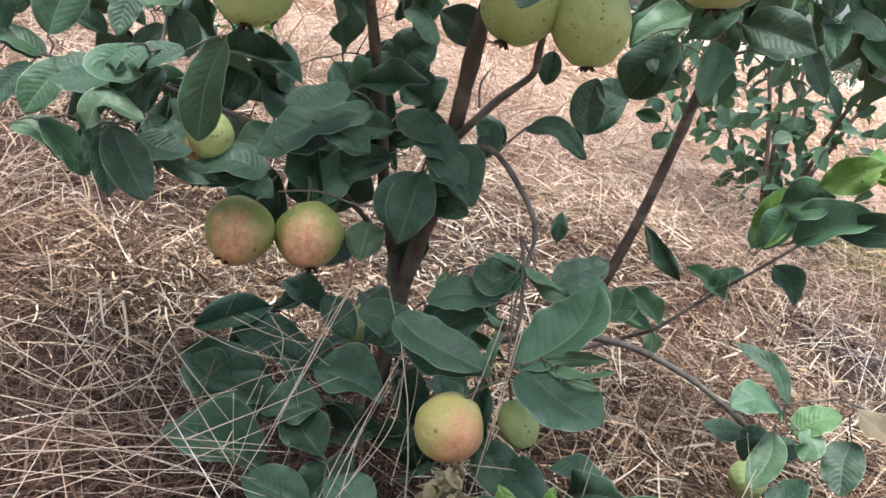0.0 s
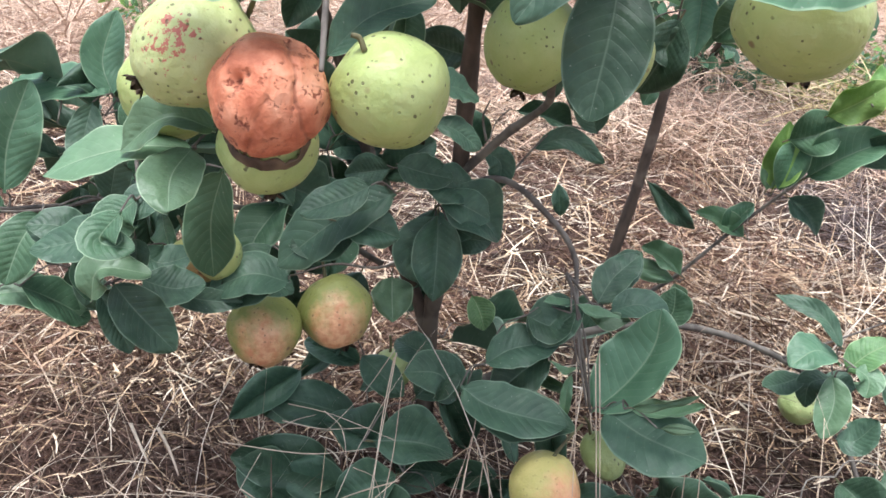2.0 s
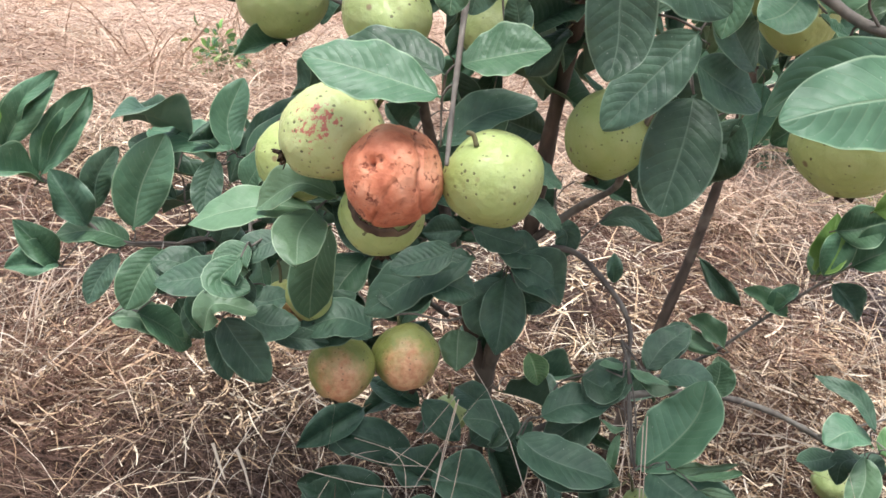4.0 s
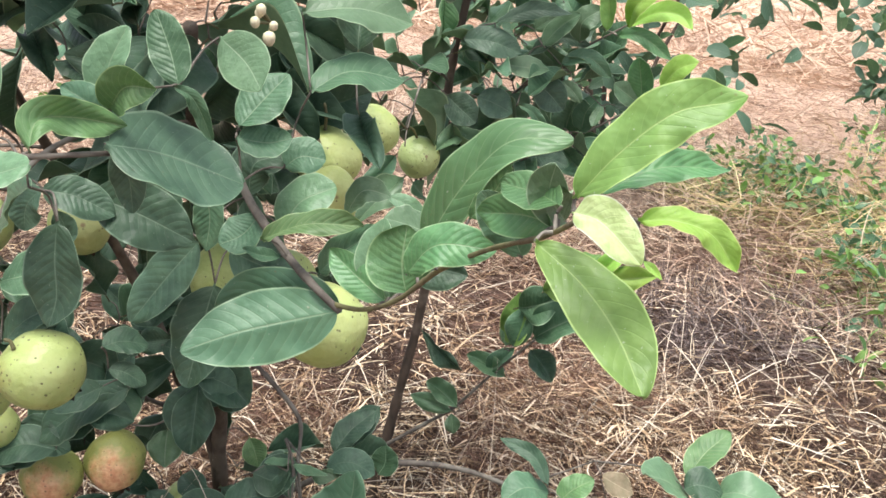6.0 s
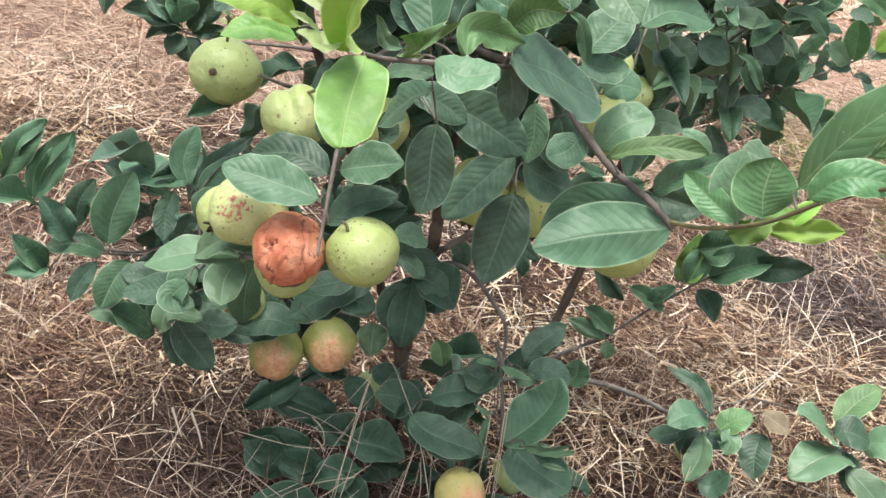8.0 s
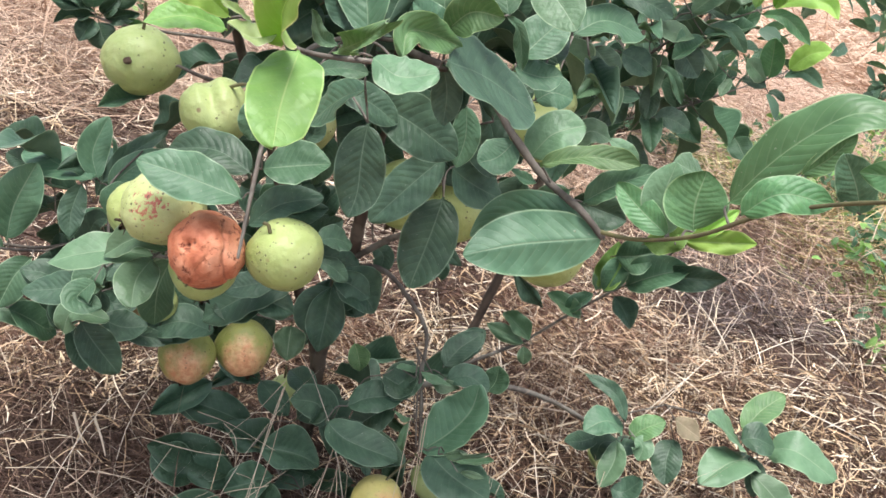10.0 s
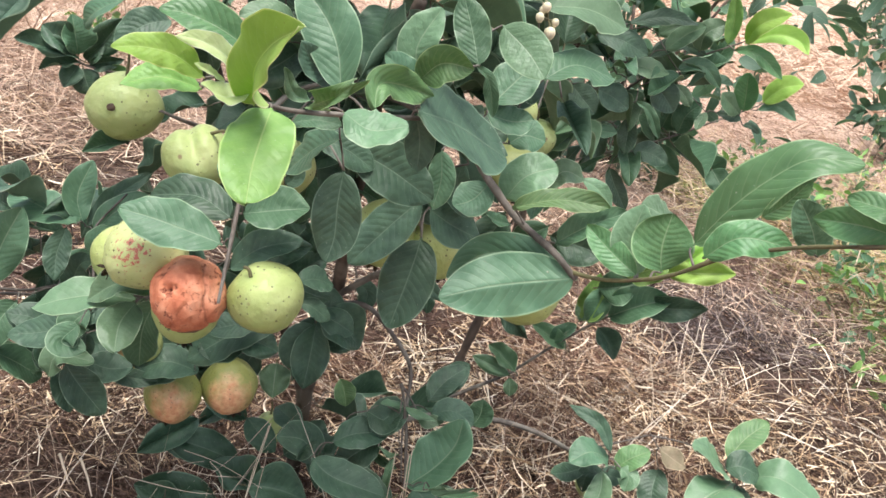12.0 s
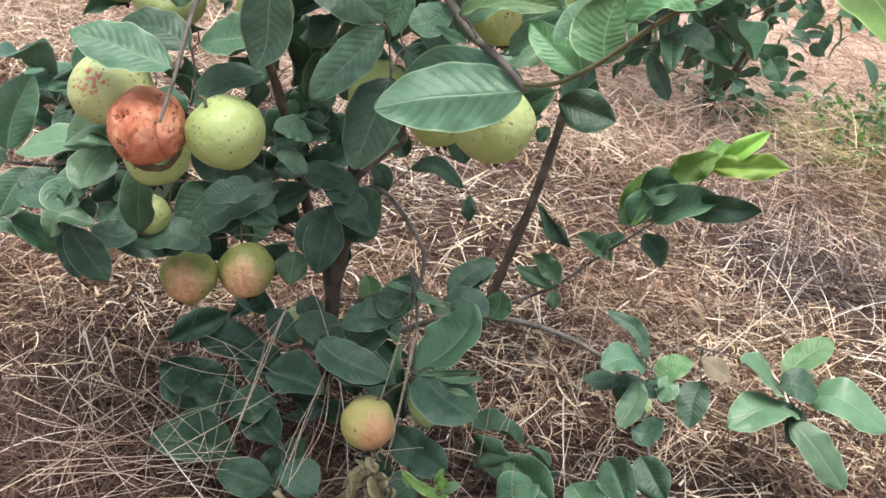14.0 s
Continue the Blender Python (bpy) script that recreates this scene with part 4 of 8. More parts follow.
leaf((-0.252, 0.877, 0.628), (-0.239, 0.862, 0.605), 0.032, (-0.17, -0.86, 0.49), "mature", 0.06, 0.18)
leaf((-0.255, 0.879, 0.636), (-0.317, 0.860, 0.653), 0.023, (0.38, -0.59, 0.71), "mature", 0.06, 0.18)
leaf((-0.261, 0.879, 0.641), (-0.291, 0.870, 0.670), 0.032, (0.58, -0.71, 0.39), "mature", 0.06, 0.18)
leaf((-0.258, 0.880, 0.641), (-0.265, 0.879, 0.683), 0.036, (0.54, -0.84, 0.07), "mid", 0.06, 0.18)
leaf((-0.250, 0.880, 0.636), (-0.233, 0.878, 0.658), 0.016, (-0.06, -1.00, -0.04), "mature", 0.06, 0.18)
leaf((-0.247, 0.879, 0.632), (-0.212, 0.877, 0.644), 0.018, (-0.09, -0.99, 0.10), "mature", 0.06, 0.18)
leaf((-0.242, 0.883, 0.643), (-0.217, 0.887, 0.686), 0.033, (0.03, -1.00, 0.08), "mature", 0.06, 0.18)
leaf((-0.230, 0.881, 0.628), (-0.194, 0.874, 0.624), 0.022, (-0.14, -0.92, 0.36), "olive", 0.06, 0.18)
leaf((0.039, 0.832, 0.370), (0.032, 0.789, 0.301), 0.048, (-0.11, -0.84, 0.54), "mature", 0.06, 0.18)
leaf((0.042, 0.836, 0.387), (0.096, 0.812, 0.353), 0.057, (0.08, -0.76, 0.64), "mature", 0.06, 0.18)
leaf((0.072, 0.833, 0.390), (0.022, 0.834, 0.400), 0.043, (0.12, -0.69, 0.72), "mature", 0.06, 0.18)
leaf((0.094, 0.896, 0.248), (0.106, 0.873, 0.219), 0.032, (-0.02, -0.80, 0.61), "olive", 0.06, 0.18)
leaf((0.170, 0.638, 0.287), (0.214, 0.617, 0.310), 0.012, (-0.54, -0.79, 0.30), "pale", 0.10, 0.18)
leaf((0.186, 0.614, 0.284), (0.210, 0.603, 0.288), 0.009, (-0.41, -0.67, 0.62), "pale", 0.06, 0.18)
leaf((-0.025, 0.869, 0.113), (-0.129, 0.888, 0.136), 0.053, (0.06, -0.63, 0.77), "mature", 0.06, 0.18)
leaf((-0.041, 0.795, 0.099), (-0.154, 0.802, 0.124), 0.060, (0.12, -0.68, 0.72), "mature", 0.06, 0.18)
leaf((-0.017, 0.783, 0.150), (0.060, 0.766, 0.146), 0.058, (-0.07, -0.54, 0.84), "mature", 0.06, 0.18)
leaf((0.025, 0.803, 0.185), (0.068, 0.816, 0.218), 0.048, (-0.27, -0.71, 0.65), "mature", 0.06, 0.18)
leaf((-0.020, 0.903, 0.163), (-0.081, 0.928, 0.179), 0.034, (-0.14, -0.75, 0.64), "mature", 0.06, 0.18)
leaf((0.004, 0.753, 0.133), (-0.056, 0.744, 0.115), 0.048, (-0.16, -0.56, 0.81), "mature", 0.06, 0.18)
leaf((0.047, 0.828, 0.211), (0.012, 0.871, 0.212), 0.035, (-0.48, -0.42, 0.77), "mature", 0.06, 0.18)
leaf((-0.025, 0.848, 0.207), (0.015, 0.814, 0.181), 0.036, (-0.08, -0.65, 0.75), "mature", 0.06, 0.18)
leaf((0.143, 0.674, 0.175), (0.189, 0.642, 0.153), 0.045, (-0.21, -0.73, 0.66), "mature", 0.06, 0.18)
leaf((-0.090, 0.779, 0.092), (-0.145, 0.796, 0.123), 0.053, (0.23, -0.65, 0.72), "mature", 0.06, 0.18)
leaf((-0.037, 0.781, 0.092), (-0.113, 0.793, 0.114), 0.046, (0.09, -0.69, 0.72), "mature", 0.06, 0.18)
leaf((-0.034, 0.714, 0.071), (-0.144, 0.718, 0.084), 0.063, (0.09, -0.51, 0.86), "mature", 0.06, 0.18)
leaf((0.015, 0.710, 0.101), (-0.027, 0.751, 0.120), 0.049, (-0.14, -0.52, 0.84), "mature", 0.06, 0.18)
leaf((0.015, 0.664, 0.077), (-0.053, 0.674, 0.085), 0.047, (-0.01, -0.65, 0.76), "mature", 0.06, 0.18)
leaf((0.069, 0.636, 0.101), (0.022, 0.666, 0.112), 0.047, (-0.12, -0.50, 0.86), "mature", 0.06, 0.18)
leaf((0.148, 0.601, 0.134), (0.179, 0.611, 0.160), 0.043, (-0.38, -0.63, 0.68), "mature", 0.06, 0.18)
leaf((0.211, 0.633, 0.155), (0.170, 0.660, 0.168), 0.044, (-0.26, -0.71, 0.65), "mature", 0.06, 0.18)
leaf((0.170, 0.577, 0.181), (0.154, 0.574, 0.202), 0.012, (0.45, -0.87, 0.20), "young", 0.06, 0.18)
leaf((0.194, 0.558, 0.188), (0.207, 0.538, 0.189), 0.013, (-0.55, -0.31, 0.78), "young", 0.06, 0.18)
leaf((0.192, 0.562, 0.192), (0.193, 0.568, 0.218), 0.011, (-0.37, -0.90, 0.22), "young", 0.06, 0.18)
leaf((0.194, 0.561, 0.191), (0.212, 0.555, 0.212), 0.012, (-0.72, -0.53, 0.45), "pale", 0.06, 0.18)
leaf((0.336, 0.618, 0.140), (0.283, 0.665, 0.156), 0.053, (-0.37, -0.65, 0.66), "mid", 0.06, 0.18)
leaf((0.359, 0.641, 0.152), (0.389, 0.586, 0.150), 0.051, (-0.50, -0.29, 0.82), "mid", 0.06, 0.18)
leaf((0.404, 0.666, 0.172), (0.415, 0.602, 0.160), 0.045, (-0.56, -0.24, 0.79), "mature", 0.06, 0.18)
leaf((0.435, 0.655, 0.193), (0.459, 0.604, 0.172), 0.044, (-0.60, -0.51, 0.61), "mature", 0.06, 0.18)
leaf((0.321, 0.639, 0.153), (0.277, 0.611, 0.120), 0.047, (-0.29, -0.50, 0.82), "mid", 0.06, 0.18)
leaf((0.327, 0.578, 0.156), (0.291, 0.573, 0.137), 0.045, (-0.31, -0.55, 0.77), "mature", 0.06, 0.18)
leaf((0.461, 0.946, 0.414), (0.439, 0.929, 0.360), 0.037, (-0.49, -0.76, 0.43), "mid", 0.06, 0.18)
leaf((0.457, 0.948, 0.414), (0.511, 0.913, 0.405), 0.035, (-0.33, -0.69, 0.64), "mature", 0.06, 0.18)
leaf((0.490, 0.923, 0.401), (0.590, 0.886, 0.427), 0.038, (-0.41, -0.83, 0.38), "mature", 0.10, 0.18)
leaf((0.474, 0.961, 0.337), (0.501, 0.928, 0.305), 0.036, (-0.21, -0.76, 0.61), "mature", 0.06, 0.18)
leaf((0.458, 1.005, 0.266), (0.405, 1.040, 0.285), 0.031, (-0.26, -0.73, 0.63), "pale", 0.06, 0.18)
leaf((0.433, 1.017, 0.266), (0.470, 1.021, 0.305), 0.028, (-0.53, -0.62, 0.58), "mid", 0.06, 0.18)
leaf((0.394, 1.022, 0.204), (0.351, 1.056, 0.231), 0.032, (-0.15, -0.73, 0.67), "pale", 0.06, 0.18)
leaf((0.386, 1.021, 0.198), (0.327, 1.051, 0.210), 0.028, (-0.25, -0.73, 0.63), "pale", 0.06, 0.18)
leaf((0.386, 1.019, 0.195), (0.388, 1.002, 0.171), 0.024, (-0.23, -0.81, 0.55), "pale", 0.06, 0.18)
leaf((0.529, 0.995, 0.364), (0.510, 1.018, 0.389), 0.027, (-0.29, -0.81, 0.52), "pale", 0.06, 0.18)
leaf((0.334, 1.040, 0.325), (0.391, 1.007, 0.274), 0.026, (-0.42, -0.90, 0.11), "mature", 0.10, 0.18)
leaf((0.243, 1.079, 0.261), (0.239, 1.090, 0.301), 0.023, (-0.14, -0.96, 0.26), "mature", 0.06, 0.18)
leaf((0.132, 1.068, 0.356), (0.098, 1.079, 0.400), 0.036, (0.03, -0.96, 0.27), "mature", 0.06, 0.18)
leaf((0.168, 1.071, 0.400), (0.237, 1.056, 0.385), 0.028, (-0.04, -0.79, 0.61), "mature", 0.06, 0.18)
leaf((0.243, 1.016, 0.486), (0.217, 1.014, 0.418), 0.050, (-0.33, -0.93, 0.16), "mature", 0.06, 0.18)
leaf((0.312, 1.047, 0.454), (0.280, 1.056, 0.454), 0.018, (-0.25, -0.93, 0.27), "mid", 0.06, 0.18)
leaf((0.325, 1.042, 0.444), (0.312, 1.043, 0.419), 0.022, (-0.45, -0.86, 0.21), "mid", 0.06, 0.18)
leaf((0.439, 0.942, 0.355), (0.446, 0.952, 0.431), 0.042, (-0.42, -0.89, 0.17), "young", 0.06, 0.18)
leaf((0.464, 0.923, 0.376), (0.535, 0.895, 0.432), 0.054, (-0.62, -0.61, 0.49), "mid", 0.06, 0.18)
leaf((0.442, 0.940, 0.413), (0.491, 0.921, 0.439), 0.053, (-0.50, -0.80, 0.33), "mid", 0.06, 0.18)
leaf((0.468, 0.922, 0.446), (0.512, 0.893, 0.491), 0.042, (-0.56, -0.83, 0.00), "young", 0.06, 0.18)
leaf((0.433, 0.944, 0.353), (0.445, 0.948, 0.398), 0.031, (-0.35, -0.92, 0.17), "pale", 0.06, 0.18)
leaf((0.467, 0.985, 0.726), (0.409, 0.990, 0.726), 0.031, (-0.08, -0.87, 0.49), "pale", 0.06, 0.18)
leaf((0.441, 0.990, 0.685), (0.466, 0.961, 0.721), 0.048, (-0.62, -0.77, -0.17), "mid", 0.06, 0.18)
leaf((0.499, 1.024, 0.616), (0.467, 1.042, 0.670), 0.039, (0.04, -0.94, 0.33), "mid", 0.06, 0.18)
leaf((0.518, 1.017, 0.627), (0.560, 0.977, 0.611), 0.028, (-0.51, -0.72, 0.46), "mid", 0.06, 0.18)
leaf((0.499, 1.024, 0.613), (0.530, 0.987, 0.584), 0.035, (-0.57, -0.74, 0.34), "mid", 0.06, 0.18)
leaf((0.573, 0.979, 0.603), (0.586, 0.952, 0.582), 0.035, (-0.59, -0.66, 0.47), "mid", 0.06, 0.18)
leaf((0.502, 1.027, 0.634), (0.510, 1.022, 0.679), 0.051, (-0.38, -0.93, -0.04), "mid", 0.06, 0.18)
leaf((-0.156, 0.875, 0.315), (-0.087, 0.863, 0.265), 0.062, (0.32, -0.72, 0.61), "mature", 0.06, 0.18)
leaf((-0.026, 0.892, 0.331), (-0.092, 0.878, 0.294), 0.057, (-0.11, -0.84, 0.52), "mature", 0.06, 0.18)
leaf((-0.043, 0.909, 0.366), (-0.092, 0.881, 0.347), 0.053, (0.09, -0.66, 0.75), "mature", 0.06, 0.18)
leaf((0.002, 0.911, 0.384), (-0.043, 0.913, 0.377), 0.035, (-0.12, -0.82, 0.56), "mature", 0.06, 0.18)
leaf((0.049, 0.870, 0.353), (0.097, 0.859, 0.352), 0.043, (-0.13, -0.64, 0.75), "mature", 0.06, 0.18)
leaf((0.043, 0.873, 0.358), (0.031, 0.840, 0.306), 0.044, (-0.16, -0.81, 0.56), "mature", 0.06, 0.18)
leaf((0.054, 0.860, 0.333), (0.097, 0.850, 0.332), 0.034, (-0.18, -0.81, 0.56), "mature", 0.06, 0.18)
leaf((0.016, 0.889, 0.386), (0.054, 0.885, 0.394), 0.030, (-0.20, -0.70, 0.69), "mature", 0.06, 0.18)
leaf((-0.019, 0.953, 0.249), (-0.044, 0.931, 0.205), 0.044, (-0.16, -0.84, 0.51), "mature", 0.06, 0.18)
leaf((-0.114, 0.867, 0.385), (-0.055, 0.868, 0.358), 0.058, (0.25, -0.82, 0.52), "mature", 0.06, 0.18)
leaf((0.009, 0.921, 0.354), (-0.094, 0.901, 0.304), 0.048, (-0.04, -0.90, 0.43), "mature", 0.06, 0.18)
leaf((-0.001, 0.952, 0.359), (0.054, 0.960, 0.399), 0.044, (-0.18, -0.90, 0.41), "mature", 0.06, 0.18)
leaf((-0.032, 0.950, 0.354), (-0.088, 0.950, 0.372), 0.043, (0.12, -0.93, 0.35), "mature", 0.06, 0.18)
leaf((0.068, 0.891, 0.503), (0.016, 0.894, 0.517), 0.042, (0.00, -0.98, 0.19), "mature", 0.06, 0.18)
leaf((0.246, 0.708, 0.592), (0.216, 0.717, 0.561), 0.032, (-0.50, -0.83, 0.23), "mid", 0.06, 0.18)
leaf((0.249, 0.707, 0.582), (0.307, 0.685, 0.577), 0.043, (-0.32, -0.91, 0.25), "mature", 0.06, 0.18)
leaf((0.233, 0.816, 0.559), (0.207, 0.819, 0.492), 0.048, (-0.44, -0.89, 0.13), "mature", 0.06, 0.18)
leaf((0.208, 0.822, 0.542), (0.246, 0.811, 0.521), 0.036, (-0.08, -0.93, 0.35), "mature", 0.06, 0.18)
leaf((0.130, 0.835, 0.514), (0.131, 0.832, 0.481), 0.022, (-0.13, -0.99, 0.08), "mature", 0.06, 0.18)
# ---------------------------------------------------------------- long stalks of dry grass
stalk((0.062, 0.701, 0.241), (0.043, 0.652, 0.188), (0.025, 0.596, 0.137), r=0.0006)
stalk((0.059, 0.694, 0.226), (0.041, 0.647, 0.179), (0.036, 0.597, 0.139), r=0.0006)
stalk((0.065, 0.681, 0.223), (0.064, 0.640, 0.189), (0.032, 0.589, 0.144), r=0.0006)
stalk((-0.001, 0.782, 0.247), (-0.017, 0.730, 0.205), (-0.035, 0.646, 0.141), r=0.0006)
stalk((0.001, 0.783, 0.251), (-0.021, 0.717, 0.181), (-0.047, 0.630, 0.119), r=0.0006)
stalk((0.149, 0.673, 0.306), (0.143, 0.630, 0.256), (0.134, 0.577, 0.200), r=0.0006)
stalk((0.152, 0.676, 0.314), (0.146, 0.638, 0.274), (0.138, 0.589, 0.220), r=0.0006)
stalk((0.222, 0.646, 0.285), (0.221, 0.607, 0.253), (0.218, 0.590, 0.220), r=0.0006)
stalk((0.071, 0.724, 0.244), (0.080, 0.681, 0.204), (0.075, 0.615, 0.152), r=0.0006)
stalk((-0.289, 0.688, 0.178), (-0.235, 0.703, 0.169), (-0.162, 0.707, 0.158), r=0.0005)
stalk((-0.252, 0.620, 0.146), (-0.168, 0.645, 0.138), (-0.074, 0.682, 0.167), r=0.0005)
stalk((-0.239, 0.596, 0.140), (-0.135, 0.619, 0.141), (-0.026, 0.639, 0.148), r=0.0005)
stalk((-0.230, 0.575, 0.142), (-0.139, 0.592, 0.141), (-0.022, 0.591, 0.131), r=0.0005)
stalk((-0.219, 0.553, 0.141), (-0.122, 0.591, 0.151), (-0.010, 0.622, 0.157), r=0.0005)
stalk((-0.209, 0.533, 0.145), (-0.132, 0.547, 0.146), (-0.056, 0.550, 0.148), r=0.0005)
stalk((-0.176, 0.515, 0.140), (-0.123, 0.580, 0.153), (-0.089, 0.658, 0.170), r=0.0005)
stalk((-0.283, 0.680, 0.161), (-0.193, 0.644, 0.149), (-0.121, 0.573, 0.126), r=0.0005)
stalk((-0.133, 0.530, 0.141), (-0.098, 0.571, 0.150), (-0.002, 0.669, 0.176), r=0.0005)
stalk((-0.199, 0.512, 0.147), (-0.150, 0.537, 0.156), (-0.084, 0.566, 0.157), r=0.0005)
stalk((-0.248, 0.706, 0.182), (-0.202, 0.675, 0.163), (-0.176, 0.650, 0.150), r=0.0005)
stalk((-0.157, 0.738, 0.192), (-0.083, 0.733, 0.179), (-0.029, 0.729, 0.184), r=0.0005)
stalk((-0.103, 0.753, 0.201), (-0.067, 0.744, 0.197), (-0.026, 0.746, 0.195), r=0.0005)
stalk((-0.066, 0.751, 0.212), (-0.050, 0.745, 0.195), (-0.046, 0.721, 0.171), r=0.0005)
stalk((-0.267, 0.648, 0.159), (-0.207, 0.642, 0.152), (-0.133, 0.674, 0.172), r=0.0005)
stalk((-0.183, 0.495, 0.152), (-0.192, 0.603, 0.161), (-0.195, 0.706, 0.173), r=0.0005)
stalk((-0.222, 0.558, 0.150), (-0.167, 0.635, 0.161), (-0.122, 0.738, 0.178), r=0.0005)
stalk((-0.241, 0.791, 0.176), (-0.232, 0.780, 0.158), (-0.225, 0.772, 0.146), r=0.0018)
stalk((-0.217, 0.791, 0.170), (-0.206, 0.779, 0.151), (-0.198, 0.766, 0.134), r=0.0018)
stalk((0.306, 0.749, 0.189), (0.285, 0.720, 0.172), (0.265, 0.682, 0.148), r=0.0005)
stalk((0.357, 0.805, 0.217), (0.378, 0.769, 0.185), (0.395, 0.714, 0.170), r=0.0005)
stalk((0.005, 0.823, 0.229), (-0.028, 0.802, 0.191), (-0.072, 0.771, 0.163), r=0.0005)
stalk((-0.098, 0.801, 0.185), (-0.056, 0.785, 0.182), (-0.000, 0.750, 0.176), r=0.0005)
stalk((-0.114, 0.784, 0.162), (-0.093, 0.791, 0.172), (-0.072, 0.786, 0.182), r=0.0005)
stalk((0.135, 0.679, 0.304), (0.125, 0.634, 0.271), (0.112, 0.587, 0.242), r=0.0005)
leaf((0.506, 0.893, 0.473), (0.590, 0.857, 0.500), 0.035, (-0.47, -0.74, 0.48), "lime", 0.10, 0.18)
leaf((0.515, 0.890, 0.475), (0.560, 0.880, 0.535), 0.025, (-0.55, -0.78, 0.28), "lime", 0.06, 0.18)
leaf((0.500, 0.895, 0.470), (0.540, 0.930, 0.500), 0.033, (-0.13, -0.56, 0.82), "young", 0.06, 0.18)
leaf((-0.001, 0.971, 0.483), (-0.015, 0.953, 0.417), 0.058, (-0.07, -0.96, 0.28), "mature", 0.06, 0.18)
leaf((-0.055, 0.965, 0.443), (0.001, 0.955, 0.428), 0.055, (-0.01, -0.86, 0.51), "mature", 0.06, 0.18)
leaf((-0.016, 0.966, 0.441), (0.017, 0.962, 0.488), 0.052, (-0.19, -0.98, 0.03), "mature", 0.06, 0.18)
leaf((-0.055, 0.957, 0.393), (-0.003, 0.949, 0.395), 0.050, (-0.14, -0.78, 0.61), "mature", 0.06, 0.18)
leaf((0.030, 0.963, 0.415), (-0.016, 0.957, 0.442), 0.047, (0.30, -0.91, 0.29), "mature", 0.06, 0.18)
leaf((-0.083, 0.961, 0.430), (-0.041, 0.947, 0.392), 0.042, (0.01, -0.94, 0.34), "mature", 0.06, 0.18)
leaf((-0.123, 0.953, 0.413), (-0.166, 0.928, 0.373), 0.054, (0.05, -0.87, 0.49), "mature", 0.06, 0.18)
leaf((-0.176, 0.943, 0.406), (-0.185, 0.920, 0.351), 0.045, (0.17, -0.92, 0.36), "mature", 0.06, 0.18)
leaf((0.021, 0.961, 0.400), (0.042, 0.957, 0.445), 0.040, (-0.34, -0.94, 0.08), "mature", 0.06, 0.18)
leaf((-0.053, 0.970, 0.487), (-0.093, 0.957, 0.501), 0.055, (0.39, -0.85, 0.34), "mature", 0.06, 0.18)
leaf((-0.019, 0.973, 0.503), (0.010, 0.965, 0.536), 0.052, (-0.22, -0.97, -0.03), "mature", 0.06, 0.18)
leaf((0.122, 0.610, 0.166), (0.107, 0.585, 0.147), 0.014, (-0.37, -0.41, 0.83), "old", 0.14, 0.70)
leaf((0.130, 0.606, 0.164), (0.140, 0.576, 0.150), 0.015, (-0.50, -0.51, 0.70), "old", 0.14, 0.70)
leaf((0.117, 0.602, 0.155), (0.094, 0.593, 0.151), 0.012, (-0.04, -0.26, 0.97), "old", 0.14, 0.70)
leaf((0.126, 0.615, 0.173), (0.119, 0.616, 0.189), 0.009, (0.43, -0.87, 0.25), "old", 0.14, 0.70)
leaf((0.026, 0.603, 0.131), (0.038, 0.588, 0.132), 0.010, (-0.63, -0.48, 0.61), "old", 0.14, 0.70)
leaf((0.189, 0.576, 0.156), (0.193, 0.560, 0.157), 0.011, (-0.60, -0.14, 0.79), "old", 0.14, 0.70)
leaf((0.124, 0.607, 0.163), (0.130, 0.606, 0.180), 0.008, (-0.31, -0.95, 0.04), "old", 0.14, 0.70)
leaf((0.117, 0.611, 0.165), (0.104, 0.612, 0.178), 0.009, (0.45, -0.73, 0.52), "old", 0.14, 0.70)
leaf((0.132, 0.601, 0.159), (0.145, 0.595, 0.173), 0.009, (-0.68, -0.68, 0.28), "old", 0.14, 0.70)
leaf((0.113, 0.600, 0.151), (0.102, 0.583, 0.143), 0.010, (-0.27, -0.26, 0.93), "old", 0.14, 0.70)
leaf((0.128, 0.598, 0.153), (0.128, 0.576, 0.144), 0.010, (-0.38, -0.36, 0.85), "old", 0.14, 0.70)
leaf((0.122, 0.618, 0.176), (0.128, 0.615, 0.192), 0.007, (-0.26, -0.96, -0.07), "old", 0.14, 0.70)
leaf((0.109, 0.607, 0.157), (0.094, 0.604, 0.164), 0.008, (0.46, -0.49, 0.74), "old", 0.14, 0.70)
leaf((0.135, 0.591, 0.148), (0.146, 0.578, 0.154), 0.010, (-0.71, -0.37, 0.60), "old", 0.14, 0.70)
leaf((0.153, 0.745, 0.318), (0.125, 0.751, 0.316), 0.011, (-0.13, -0.24, 0.96), "pale", 0.06, 0.30)
leaf((0.153, 0.745, 0.318), (0.198, 0.727, 0.313), 0.012, (-0.38, -0.92, -0.09), "pale", 0.06, 0.30)
leaf((0.120, 0.751, 0.246), (0.154, 0.724, 0.241), 0.012, (-0.46, -0.69, 0.56), "pale", 0.06, 0.30)
curved_leaf(((-0.081, 0.366, 0.784), (-0.093, 0.361, 0.801), (-0.106, 0.355, 0.809), (-0.119, 0.350, 0.811)), 0.013, (-0.07, -0.71, 0.70), (0.01, -0.74, 0.67), "bud", fold=0.30, wave=0.020, cup=-0.10, heavy=0.95, blunt=0.54)
